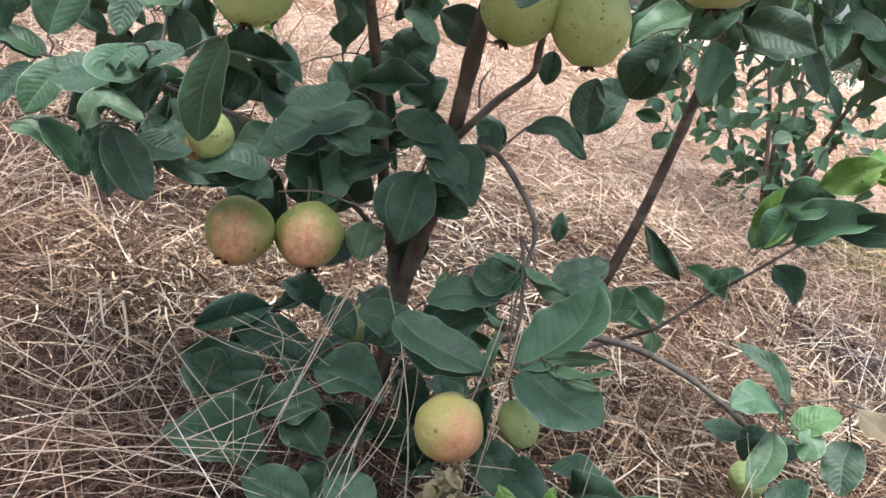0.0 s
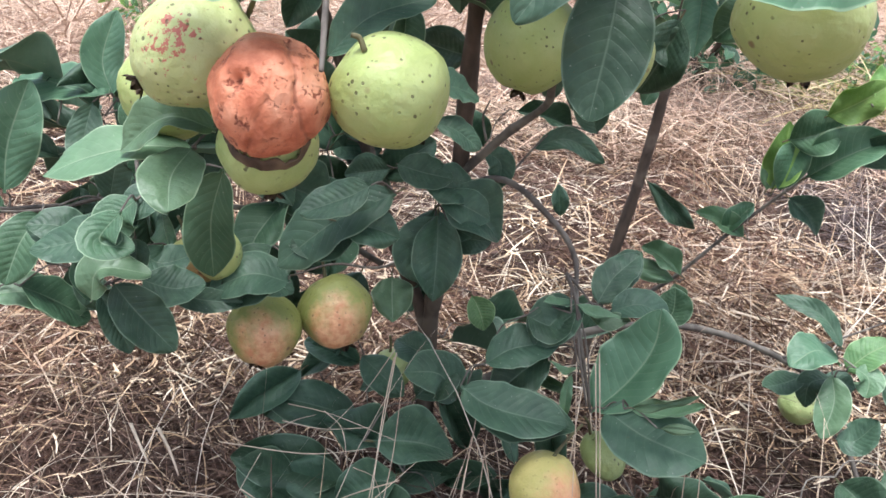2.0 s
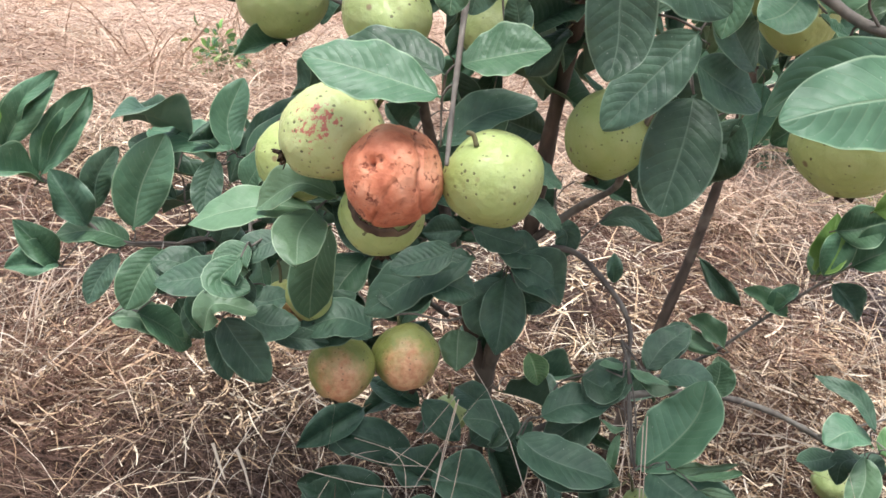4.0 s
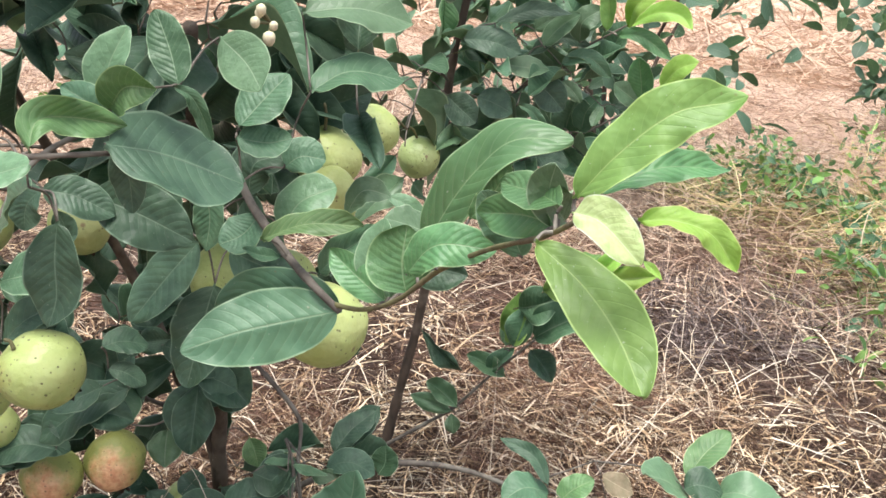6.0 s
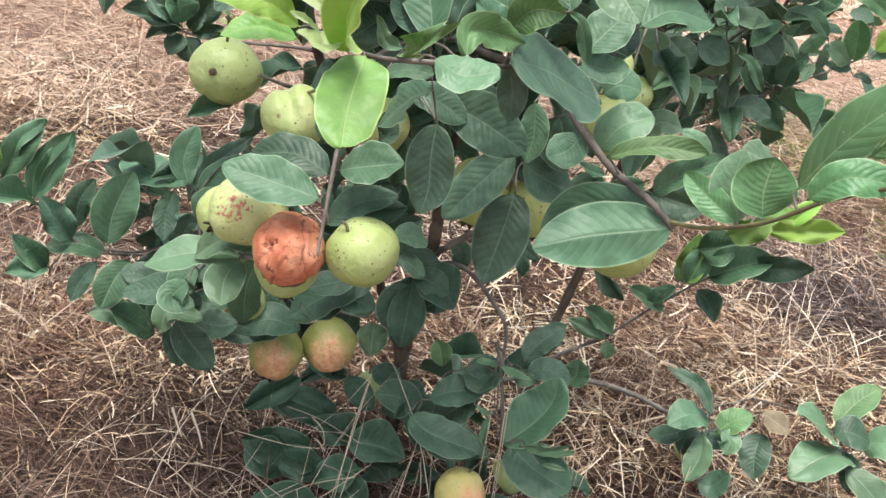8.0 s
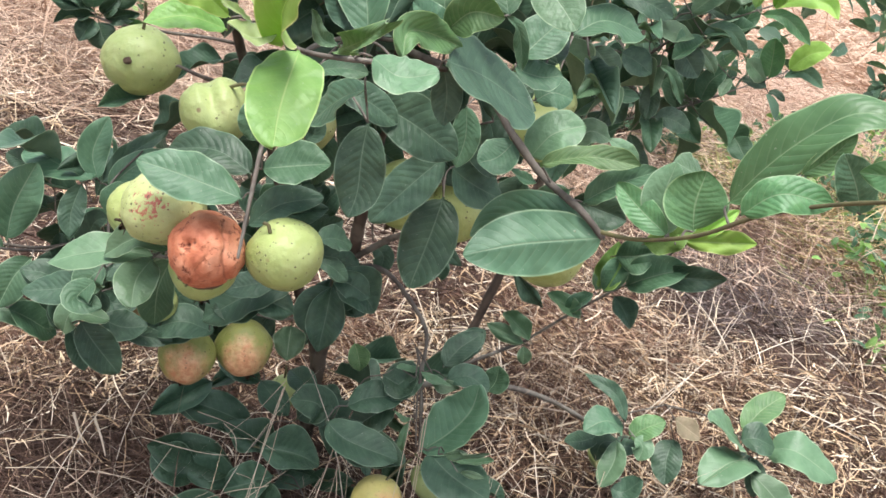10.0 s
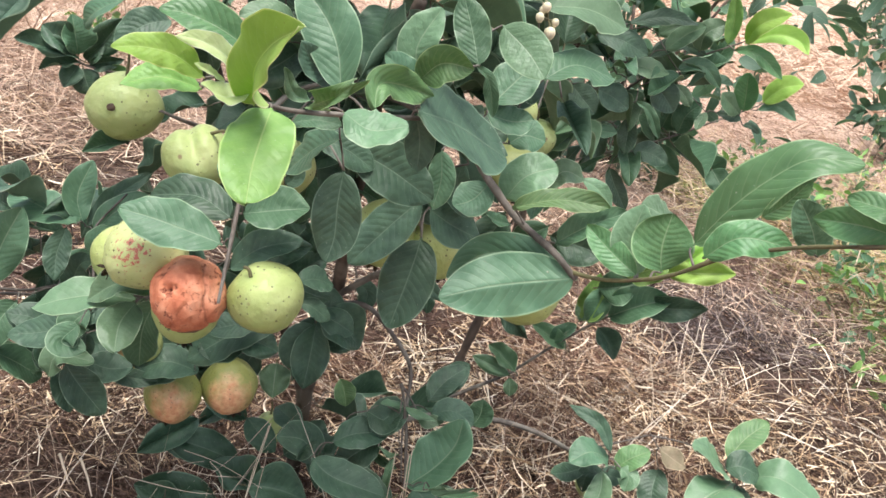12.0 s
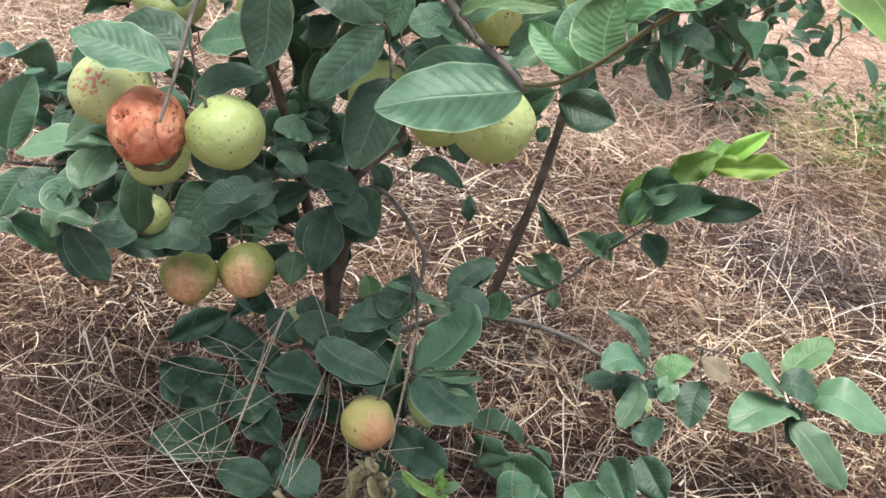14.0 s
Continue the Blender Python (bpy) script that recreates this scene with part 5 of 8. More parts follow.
curved_leaf(((-0.081, 0.362, 0.786), (-0.092, 0.354, 0.783), (-0.105, 0.345, 0.790)), 0.016, (-0.09, -0.52, 0.85), (-0.05, -0.52, 0.85), "bud", fold=0.35, wave=0.020, cup=-0.10, heavy=0.95, blunt=0.54)
curved_leaf(((-0.094, 0.360, 0.789), (-0.100, 0.355, 0.794), (-0.109, 0.350, 0.799)), 0.005, (-0.04, -0.71, 0.70), (-0.01, -0.72, 0.69), "bud", fold=0.40, wave=0.020, cup=-0.10, heavy=0.95, blunt=0.54)
curved_leaf(((-0.104, 0.365, 0.788), (-0.119, 0.358, 0.799), (-0.135, 0.352, 0.802), (-0.148, 0.345, 0.801)), 0.017, (0.00, -0.84, 0.55), (0.10, -0.84, 0.54), "lime", fold=0.18, wave=0.020, cup=-0.10, heavy=0.95, blunt=0.54)
curved_leaf(((-0.105, 0.372, 0.780), (-0.126, 0.367, 0.784), (-0.145, 0.362, 0.778)), 0.019, (-0.04, -0.58, 0.82), (0.04, -0.57, 0.82), "young", fold=0.25, wave=0.020, cup=-0.10, heavy=0.95, blunt=0.54)
curved_leaf(((-0.082, 0.440, 0.788), (-0.103, 0.440, 0.798), (-0.122, 0.440, 0.803), (-0.137, 0.440, 0.802)), 0.026, (-0.07, -0.74, 0.67), (0.03, -0.75, 0.66), "fresh", fold=0.30, wave=0.020, cup=-0.10, heavy=0.95, blunt=0.54)
curved_leaf(((-0.144, 0.620, 0.756), (-0.164, 0.610, 0.750), (-0.182, 0.600, 0.731)), 0.028, (0.02, -0.75, 0.66), (0.07, -0.72, 0.69), "mature", fold=0.15, wave=0.020, cup=-0.10, heavy=0.95, blunt=0.54)
curved_leaf(((-0.026, 0.430, 0.774), (-0.031, 0.443, 0.797), (-0.041, 0.457, 0.813), (-0.059, 0.470, 0.828)), 0.037, (-0.34, -0.80, 0.49), (-0.29, -0.87, 0.41), "mid", fold=0.35, wave=0.020, cup=-0.10, heavy=0.95, blunt=0.54)
curved_leaf(((-0.057, 0.460, 0.805), (-0.074, 0.455, 0.811), (-0.092, 0.450, 0.805)), 0.017, (-0.13, -0.56, 0.82), (-0.08, -0.56, 0.82), "pale", fold=0.15, wave=0.020, cup=-0.10, heavy=0.95, blunt=0.54)
curved_leaf(((-0.026, 0.450, 0.773), (-0.042, 0.445, 0.783), (-0.054, 0.440, 0.799)), 0.020, (-0.16, -0.71, 0.68), (-0.12, -0.74, 0.66), "mature", fold=0.30, wave=0.020, cup=-0.10, heavy=0.95, blunt=0.54)
curved_leaf(((-0.045, 0.400, 0.775), (-0.056, 0.395, 0.779), (-0.064, 0.390, 0.795)), 0.009, (-0.13, -0.70, 0.70), (-0.10, -0.73, 0.68), "pale", fold=0.40, wave=0.050, cup=-0.10, heavy=0.95, blunt=0.54)
curved_leaf(((-0.048, 0.390, 0.774), (-0.038, 0.355, 0.792), (-0.032, 0.320, 0.811)), 0.012, (-0.09, -0.92, 0.38), (-0.14, -0.93, 0.35), "olive", fold=0.50, wave=0.060, cup=-0.10, heavy=0.95, blunt=0.54)
curved_leaf(((-0.005, 0.420, 0.769), (-0.003, 0.435, 0.782), (0.013, 0.449, 0.781), (0.038, 0.464, 0.773)), 0.023, (-0.15, -0.95, 0.28), (-0.21, -0.95, 0.25), "olive", fold=0.50, wave=0.040, cup=-0.30, heavy=0.95, blunt=0.54)
curved_leaf(((0.031, 0.470, 0.771), (0.017, 0.470, 0.784), (0.002, 0.470, 0.794)), 0.023, (-0.25, -0.70, 0.67), (-0.21, -0.73, 0.65), "mid", fold=0.20, wave=0.020, cup=-0.10, heavy=0.95, blunt=0.54)
curved_leaf(((0.031, 0.480, 0.778), (0.025, 0.485, 0.799), (0.037, 0.490, 0.827)), 0.028, (-0.25, -0.71, 0.66), (-0.27, -0.75, 0.60), "pale", fold=0.25, wave=0.020, cup=-0.10, heavy=0.95, blunt=0.54)
curved_leaf(((0.028, 0.470, 0.781), (0.039, 0.460, 0.797), (0.058, 0.450, 0.799)), 0.028, (-0.17, -0.97, 0.14), (-0.23, -0.97, 0.12), "olive", fold=0.55, wave=0.030, cup=-0.10, heavy=0.95, blunt=0.54)
curved_leaf(((0.067, 0.475, 0.796), (0.061, 0.488, 0.815), (0.052, 0.500, 0.836)), 0.025, (-0.31, -0.71, 0.64), (-0.29, -0.75, 0.59), "mid", fold=0.15, wave=0.020, cup=-0.10, heavy=0.95, blunt=0.46)
curved_leaf(((0.148, 0.570, 0.775), (0.177, 0.585, 0.788), (0.219, 0.600, 0.780)), 0.040, (-0.37, -0.55, 0.74), (-0.44, -0.53, 0.72), "mid", fold=0.08, wave=0.020, cup=-0.10, heavy=0.95, blunt=0.54)
curved_leaf(((0.141, 0.600, 0.826), (0.183, 0.610, 0.830), (0.226, 0.620, 0.820)), 0.043, (-0.38, -0.60, 0.71), (-0.45, -0.56, 0.70), "pale", fold=0.15, wave=0.020, cup=-0.10, heavy=0.95, blunt=0.54)
curved_leaf(((0.097, 0.530, 0.750), (0.118, 0.530, 0.747), (0.135, 0.530, 0.751)), 0.031, (-0.32, -0.55, 0.77), (-0.36, -0.53, 0.77), "mid", fold=0.15, wave=0.020, cup=-0.10, heavy=0.95, blunt=0.54)
curved_leaf(((0.064, 0.470, 0.797), (0.076, 0.473, 0.788), (0.086, 0.475, 0.763)), 0.011, (-0.31, -0.71, 0.64), (-0.33, -0.67, 0.67), "mid", fold=0.35, wave=0.020, cup=-0.10, heavy=0.95, blunt=0.54)
curved_leaf(((0.028, 0.450, 0.766), (0.060, 0.465, 0.756), (0.104, 0.480, 0.734)), 0.070, (-0.25, -0.50, 0.83), (-0.33, -0.45, 0.83), "mature", fold=0.05, wave=0.020, cup=0.10, heavy=0.95, blunt=0.46)
curved_leaf(((0.030, 0.470, 0.759), (0.037, 0.468, 0.740), (0.039, 0.465, 0.718)), 0.022, (-0.25, -0.69, 0.68), (-0.25, -0.65, 0.72), "mature", fold=0.15, wave=0.020, cup=-0.10, heavy=0.95, blunt=0.54)
curved_leaf(((-0.053, 0.440, 0.747), (-0.038, 0.435, 0.753), (-0.022, 0.430, 0.754)), 0.015, (-0.13, -0.56, 0.82), (-0.18, -0.56, 0.81), "mid", fold=0.15, wave=0.020, cup=-0.10, heavy=0.95, blunt=0.54)
curved_leaf(((-0.018, 0.460, 0.735), (-0.031, 0.475, 0.721), (-0.048, 0.490, 0.694)), 0.029, (-0.18, -0.55, 0.82), (-0.13, -0.53, 0.84), "mid", fold=0.15, wave=0.020, cup=-0.10, heavy=0.95, blunt=0.54)
curved_leaf(((-0.009, 0.480, 0.706), (-0.010, 0.471, 0.684), (-0.009, 0.463, 0.661), (-0.013, 0.454, 0.645)), 0.036, (-0.16, -0.78, 0.60), (-0.15, -0.72, 0.68), "mature", fold=0.25, wave=0.020, cup=-0.10, heavy=0.95, blunt=0.50)
curved_leaf(((0.000, 0.530, 0.706), (0.032, 0.525, 0.695), (0.068, 0.520, 0.677)), 0.045, (-0.16, -0.80, 0.58), (-0.26, -0.75, 0.61), "mature", fold=0.15, wave=0.020, cup=-0.10, heavy=0.95, blunt=0.54)
curved_leaf(((0.070, 0.560, 0.662), (0.047, 0.555, 0.635), (0.019, 0.550, 0.598)), 0.038, (-0.25, -0.75, 0.61), (-0.17, -0.72, 0.68), "mature", fold=0.15, wave=0.020, cup=-0.10, heavy=0.95, blunt=0.54)
curved_leaf(((0.079, 0.569, 0.622), (0.072, 0.550, 0.599), (0.060, 0.531, 0.552)), 0.047, (-0.25, -0.66, 0.70), (-0.22, -0.60, 0.77), "mature", fold=0.12, wave=0.020, cup=-0.10, heavy=0.95, blunt=0.48)
curved_leaf(((0.074, 0.550, 0.709), (0.078, 0.545, 0.685), (0.075, 0.540, 0.661)), 0.024, (-0.27, -0.66, 0.70), (-0.27, -0.62, 0.74), "mid", fold=0.15, wave=0.020, cup=-0.10, heavy=0.95, blunt=0.54)
curved_leaf(((0.087, 0.600, 0.637), (0.112, 0.600, 0.624), (0.141, 0.600, 0.614)), 0.045, (-0.26, -0.62, 0.74), (-0.31, -0.59, 0.75), "mature", fold=0.15, wave=0.020, cup=-0.10, heavy=0.95, blunt=0.54)
curved_leaf(((0.113, 0.530, 0.694), (0.102, 0.525, 0.681), (0.086, 0.520, 0.675)), 0.032, (-0.32, -0.62, 0.71), (-0.29, -0.62, 0.73), "mid", fold=0.15, wave=0.020, cup=-0.10, heavy=0.95, blunt=0.46)
curved_leaf(((0.129, 0.530, 0.683), (0.142, 0.532, 0.704), (0.167, 0.535, 0.715)), 0.038, (-0.34, -0.55, 0.77), (-0.39, -0.56, 0.74), "pale", fold=0.15, wave=0.020, cup=-0.10, heavy=0.95, blunt=0.44)
curved_leaf(((0.116, 0.470, 0.700), (0.144, 0.458, 0.716), (0.179, 0.446, 0.720)), 0.020, (-0.34, -0.54, 0.77), (-0.43, -0.51, 0.74), "olive", fold=0.40, wave=0.030, cup=-0.10, heavy=0.95, blunt=0.54)
curved_leaf(((0.178, 0.580, 0.677), (0.191, 0.580, 0.697), (0.213, 0.580, 0.693)), 0.023, (-0.38, -0.61, 0.70), (-0.42, -0.60, 0.68), "pale", fold=0.15, wave=0.020, cup=-0.10, heavy=0.95, blunt=0.54)
curved_leaf(((0.210, 0.580, 0.693), (0.225, 0.575, 0.688), (0.241, 0.570, 0.675)), 0.016, (-0.41, -0.60, 0.68), (-0.44, -0.57, 0.69), "pale", fold=0.15, wave=0.020, cup=-0.10, heavy=0.95, blunt=0.54)
curved_leaf(((0.129, 0.500, 0.675), (0.116, 0.495, 0.678), (0.103, 0.490, 0.685)), 0.011, (-0.34, -0.59, 0.73), (-0.32, -0.61, 0.73), "mid", fold=0.40, wave=0.020, cup=-0.10, heavy=0.95, blunt=0.54)
curved_leaf(((0.130, 0.600, 0.635), (0.108, 0.600, 0.662), (0.108, 0.600, 0.683)), 0.030, (-0.31, -0.60, 0.73), (-0.30, -0.64, 0.70), "mature", fold=0.15, wave=0.020, cup=-0.10, heavy=0.95, blunt=0.54)
curved_leaf(((-0.028, 0.520, 0.712), (-0.006, 0.520, 0.708), (0.018, 0.520, 0.695)), 0.028, (-0.14, -0.68, 0.72), (-0.20, -0.65, 0.73), "mature", fold=0.15, wave=0.020, cup=-0.10, heavy=0.95, blunt=0.54)
curved_leaf(((-0.048, 0.600, 0.685), (-0.060, 0.600, 0.671), (-0.064, 0.600, 0.650)), 0.029, (-0.11, -0.68, 0.72), (-0.08, -0.66, 0.75), "mature", fold=0.15, wave=0.020, cup=-0.10, heavy=0.95, blunt=0.54)
curved_leaf(((0.041, 0.560, 0.668), (0.042, 0.565, 0.691), (0.033, 0.570, 0.712)), 0.032, (-0.22, -0.64, 0.74), (-0.22, -0.68, 0.70), "mature", fold=0.15, wave=0.020, cup=-0.10, heavy=0.95, blunt=0.54)
curved_leaf(((0.104, 0.570, 0.694), (0.109, 0.575, 0.718), (0.134, 0.580, 0.723)), 0.036, (-0.30, -0.64, 0.70), (-0.34, -0.66, 0.67), "mature", fold=0.15, wave=0.020, cup=-0.10, heavy=0.95, blunt=0.54)
curved_leaf(((0.130, 0.560, 0.720), (0.142, 0.560, 0.729), (0.160, 0.560, 0.727)), 0.032, (-0.34, -0.65, 0.68), (-0.38, -0.64, 0.67), "mid", fold=0.15, wave=0.020, cup=-0.10, heavy=0.95, blunt=0.54)
curved_leaf(((-0.084, 0.527, 0.613), (-0.112, 0.533, 0.618), (-0.138, 0.539, 0.622), (-0.164, 0.545, 0.624)), 0.040, (-0.05, -0.64, 0.77), (0.05, -0.65, 0.76), "mid", fold=0.12, wave=0.020, cup=-0.10, heavy=0.95, blunt=0.48)
curved_leaf(((-0.079, 0.565, 0.618), (-0.109, 0.583, 0.626), (-0.147, 0.600, 0.614)), 0.037, (-0.06, -0.62, 0.78), (0.02, -0.63, 0.78), "mature", fold=0.15, wave=0.020, cup=-0.10, heavy=0.95, blunt=0.54)
curved_leaf(((-0.072, 0.560, 0.626), (-0.046, 0.555, 0.635), (-0.021, 0.550, 0.643)), 0.041, (-0.08, -0.56, 0.82), (-0.15, -0.57, 0.81), "mid", fold=0.30, wave=0.020, cup=-0.10, heavy=0.95, blunt=0.54)
curved_leaf(((-0.077, 0.560, 0.574), (-0.054, 0.562, 0.596), (-0.020, 0.565, 0.607)), 0.029, (-0.06, -0.58, 0.81), (-0.14, -0.61, 0.78), "mature", fold=0.30, wave=0.020, cup=-0.10, heavy=0.95, blunt=0.54)
curved_leaf(((-0.014, 0.600, 0.548), (-0.000, 0.610, 0.548), (0.020, 0.620, 0.539)), 0.026, (-0.14, -0.58, 0.81), (-0.17, -0.57, 0.80), "mature", fold=0.15, wave=0.020, cup=-0.10, heavy=0.95, blunt=0.54)
curved_leaf(((-0.010, 0.600, 0.528), (0.003, 0.600, 0.524), (0.019, 0.600, 0.512)), 0.019, (-0.14, -0.56, 0.82), (-0.17, -0.55, 0.82), "mature", fold=0.15, wave=0.020, cup=-0.10, heavy=0.95, blunt=0.54)
curved_leaf(((-0.234, 0.790, 0.486), (-0.262, 0.810, 0.484), (-0.291, 0.830, 0.486), (-0.314, 0.850, 0.480)), 0.044, (0.07, -0.54, 0.84), (0.12, -0.54, 0.83), "mid", fold=0.15, wave=0.020, cup=-0.10, heavy=0.95, blunt=0.46)
curved_leaf(((-0.231, 0.800, 0.482), (-0.240, 0.815, 0.507), (-0.229, 0.830, 0.543)), 0.033, (0.12, -0.79, 0.61), (0.12, -0.83, 0.55), "mid", fold=0.30, wave=0.020, cup=-0.10, heavy=0.95, blunt=0.54)
curved_leaf(((-0.228, 0.800, 0.478), (-0.205, 0.820, 0.506), (-0.169, 0.840, 0.534)), 0.022, (0.07, -0.60, 0.80), (0.02, -0.65, 0.76), "mature", fold=0.40, wave=0.020, cup=-0.10, heavy=0.95, blunt=0.54)
curved_leaf(((-0.218, 0.790, 0.477), (-0.198, 0.795, 0.503), (-0.167, 0.800, 0.525)), 0.030, (0.06, -0.60, 0.80), (0.02, -0.63, 0.78), "mid", fold=0.15, wave=0.020, cup=-0.10, heavy=0.95, blunt=0.54)
curved_leaf(((-0.245, 0.790, 0.480), (-0.251, 0.775, 0.454), (-0.249, 0.760, 0.431)), 0.027, (0.13, -0.78, 0.61), (0.14, -0.75, 0.65), "mature", fold=0.15, wave=0.020, cup=-0.10, heavy=0.95, blunt=0.54)
curved_leaf(((-0.151, 0.615, 0.504), (-0.181, 0.613, 0.506), (-0.212, 0.611, 0.499), (-0.237, 0.609, 0.488)), 0.041, (-0.03, -0.28, 0.96), (0.04, -0.27, 0.96), "pale", fold=0.10, wave=0.020, cup=-0.10, heavy=0.95, blunt=0.54)
curved_leaf(((-0.137, 0.600, 0.521), (-0.164, 0.600, 0.528), (-0.191, 0.600, 0.507)), 0.028, (0.00, -0.56, 0.83), (0.06, -0.55, 0.83), "pale", fold=0.45, wave=0.020, cup=-0.10, heavy=0.95, blunt=0.54)
curved_leaf(((-0.151, 0.600, 0.510), (-0.160, 0.573, 0.503), (-0.159, 0.545, 0.493)), 0.035, (0.01, -0.49, 0.87), (0.02, -0.46, 0.89), "pale", fold=0.12, wave=0.020, cup=-0.10, heavy=0.95, blunt=0.46)
curved_leaf(((-0.236, 0.680, 0.365), (-0.228, 0.683, 0.390), (-0.194, 0.686, 0.384)), 0.029, (0.04, -0.33, 0.94), (0.01, -0.34, 0.94), "pale", fold=0.30, wave=0.020, cup=-0.10, heavy=0.95, blunt=0.54)
curved_leaf(((-0.305, 0.750, 0.342), (-0.284, 0.762, 0.322), (-0.261, 0.773, 0.297)), 0.042, (0.10, -0.39, 0.92), (0.06, -0.38, 0.92), "mid", fold=0.15, wave=0.020, cup=-0.10, heavy=0.95, blunt=0.54)
curved_leaf(((-0.208, 0.720, 0.362), (-0.185, 0.720, 0.354), (-0.160, 0.720, 0.358)), 0.039, (0.04, -0.45, 0.89), (0.00, -0.45, 0.89), "mature", fold=0.15, wave=0.020, cup=-0.10, heavy=0.95, blunt=0.54)
curved_leaf(((-0.239, 0.730, 0.384), (-0.264, 0.730, 0.402), (-0.287, 0.730, 0.403)), 0.033, (0.08, -0.52, 0.85), (0.12, -0.53, 0.84), "mature", fold=0.15, wave=0.020, cup=-0.10, heavy=0.95, blunt=0.54)
curved_leaf(((-0.202, 0.710, 0.428), (-0.216, 0.705, 0.416), (-0.227, 0.700, 0.396)), 0.030, (0.05, -0.54, 0.84), (0.07, -0.52, 0.85), "mature", fold=0.15, wave=0.020, cup=-0.10, heavy=0.95, blunt=0.54)
curved_leaf(((-0.207, 0.710, 0.402), (-0.207, 0.705, 0.390), (-0.211, 0.700, 0.376)), 0.021, (0.06, -0.53, 0.85), (0.06, -0.51, 0.86), "mature", fold=0.15, wave=0.020, cup=-0.10, heavy=0.95, blunt=0.54)
curved_leaf(((-0.241, 0.720, 0.342), (-0.250, 0.720, 0.366), (-0.242, 0.720, 0.384)), 0.018, (0.08, -0.49, 0.87), (0.08, -0.52, 0.85), "mid", fold=0.40, wave=0.020, cup=-0.10, heavy=0.95, blunt=0.54)
curved_leaf(((-0.096, 0.740, 0.348), (-0.127, 0.740, 0.356), (-0.159, 0.740, 0.341)), 0.045, (-0.05, -0.45, 0.89), (-0.00, -0.45, 0.89), "mature", fold=0.15, wave=0.020, cup=-0.10, heavy=0.95, blunt=0.54)
curved_leaf(((-0.110, 0.780, 0.362), (-0.127, 0.780, 0.341), (-0.093, 0.780, 0.317)), 0.038, (-0.04, -0.47, 0.88), (-0.05, -0.45, 0.89), "mature", fold=0.15, wave=0.020, cup=-0.10, heavy=0.95, blunt=0.54)
curved_leaf(((-0.044, 0.730, 0.405), (-0.067, 0.725, 0.395), (-0.095, 0.720, 0.388)), 0.046, (-0.10, -0.48, 0.87), (-0.05, -0.46, 0.88), "mature", fold=0.15, wave=0.020, cup=-0.10, heavy=0.95, blunt=0.54)
curved_leaf(((-0.217, 0.770, 0.458), (-0.208, 0.765, 0.479), (-0.195, 0.760, 0.496)), 0.038, (0.04, -0.46, 0.89), (0.02, -0.48, 0.88), "mid", fold=0.15, wave=0.020, cup=-0.10, heavy=0.95, blunt=0.54)
curved_leaf(((-0.191, 0.780, 0.425), (-0.201, 0.780, 0.448), (-0.213, 0.780, 0.464)), 0.032, (0.04, -0.57, 0.82), (0.06, -0.59, 0.81), "mature", fold=0.15, wave=0.020, cup=-0.10, heavy=0.95, blunt=0.54)
curved_leaf(((-0.242, 0.800, 0.393), (-0.232, 0.800, 0.430), (-0.218, 0.800, 0.439)), 0.032, (0.08, -0.55, 0.83), (0.06, -0.58, 0.81), "mature", fold=0.15, wave=0.020, cup=-0.10, heavy=0.95, blunt=0.54)
curved_leaf(((-0.312, 0.770, 0.412), (-0.307, 0.780, 0.450), (-0.289, 0.790, 0.496)), 0.049, (0.22, -0.81, 0.53), (0.21, -0.86, 0.46), "mid", fold=0.35, wave=0.020, cup=-0.10, heavy=0.95, blunt=0.54)
curved_leaf(((-0.350, 0.790, 0.419), (-0.348, 0.795, 0.449), (-0.332, 0.800, 0.477)), 0.028, (0.21, -0.64, 0.74), (0.21, -0.68, 0.71), "mature", fold=0.30, wave=0.020, cup=-0.10, heavy=0.95, blunt=0.54)
curved_leaf(((-0.319, 0.790, 0.391), (-0.348, 0.785, 0.402), (-0.381, 0.780, 0.396)), 0.032, (0.14, -0.44, 0.89), (0.19, -0.43, 0.88), "mid", fold=0.15, wave=0.020, cup=-0.10, heavy=0.95, blunt=0.54)
curved_leaf(((-0.287, 0.770, 0.396), (-0.301, 0.755, 0.377), (-0.312, 0.740, 0.348)), 0.038, (0.16, -0.63, 0.76), (0.18, -0.59, 0.79), "mid", fold=0.30, wave=0.020, cup=-0.10, heavy=0.95, blunt=0.54)
curved_leaf(((-0.327, 0.780, 0.384), (-0.342, 0.770, 0.362), (-0.350, 0.760, 0.341)), 0.024, (0.19, -0.62, 0.76), (0.21, -0.58, 0.78), "mature", fold=0.15, wave=0.020, cup=-0.10, heavy=0.95, blunt=0.54)
curved_leaf(((-0.332, 0.760, 0.329), (-0.302, 0.766, 0.327), (-0.264, 0.773, 0.305)), 0.041, (0.13, -0.35, 0.93), (0.07, -0.35, 0.93), "pale", fold=0.15, wave=0.020, cup=-0.10, heavy=0.95, blunt=0.54)
curved_leaf(((-0.206, 0.660, 0.444), (-0.220, 0.655, 0.425), (-0.197, 0.650, 0.421)), 0.030, (0.09, -0.58, 0.81), (0.07, -0.56, 0.82), "mid", fold=0.15, wave=0.020, cup=-0.10, heavy=0.95, blunt=0.54)
curved_leaf(((-0.213, 0.700, 0.421), (-0.240, 0.705, 0.404), (-0.281, 0.710, 0.391)), 0.035, (0.09, -0.57, 0.81), (0.15, -0.55, 0.82), "mature", fold=0.15, wave=0.020, cup=-0.10, heavy=0.95, blunt=0.54)
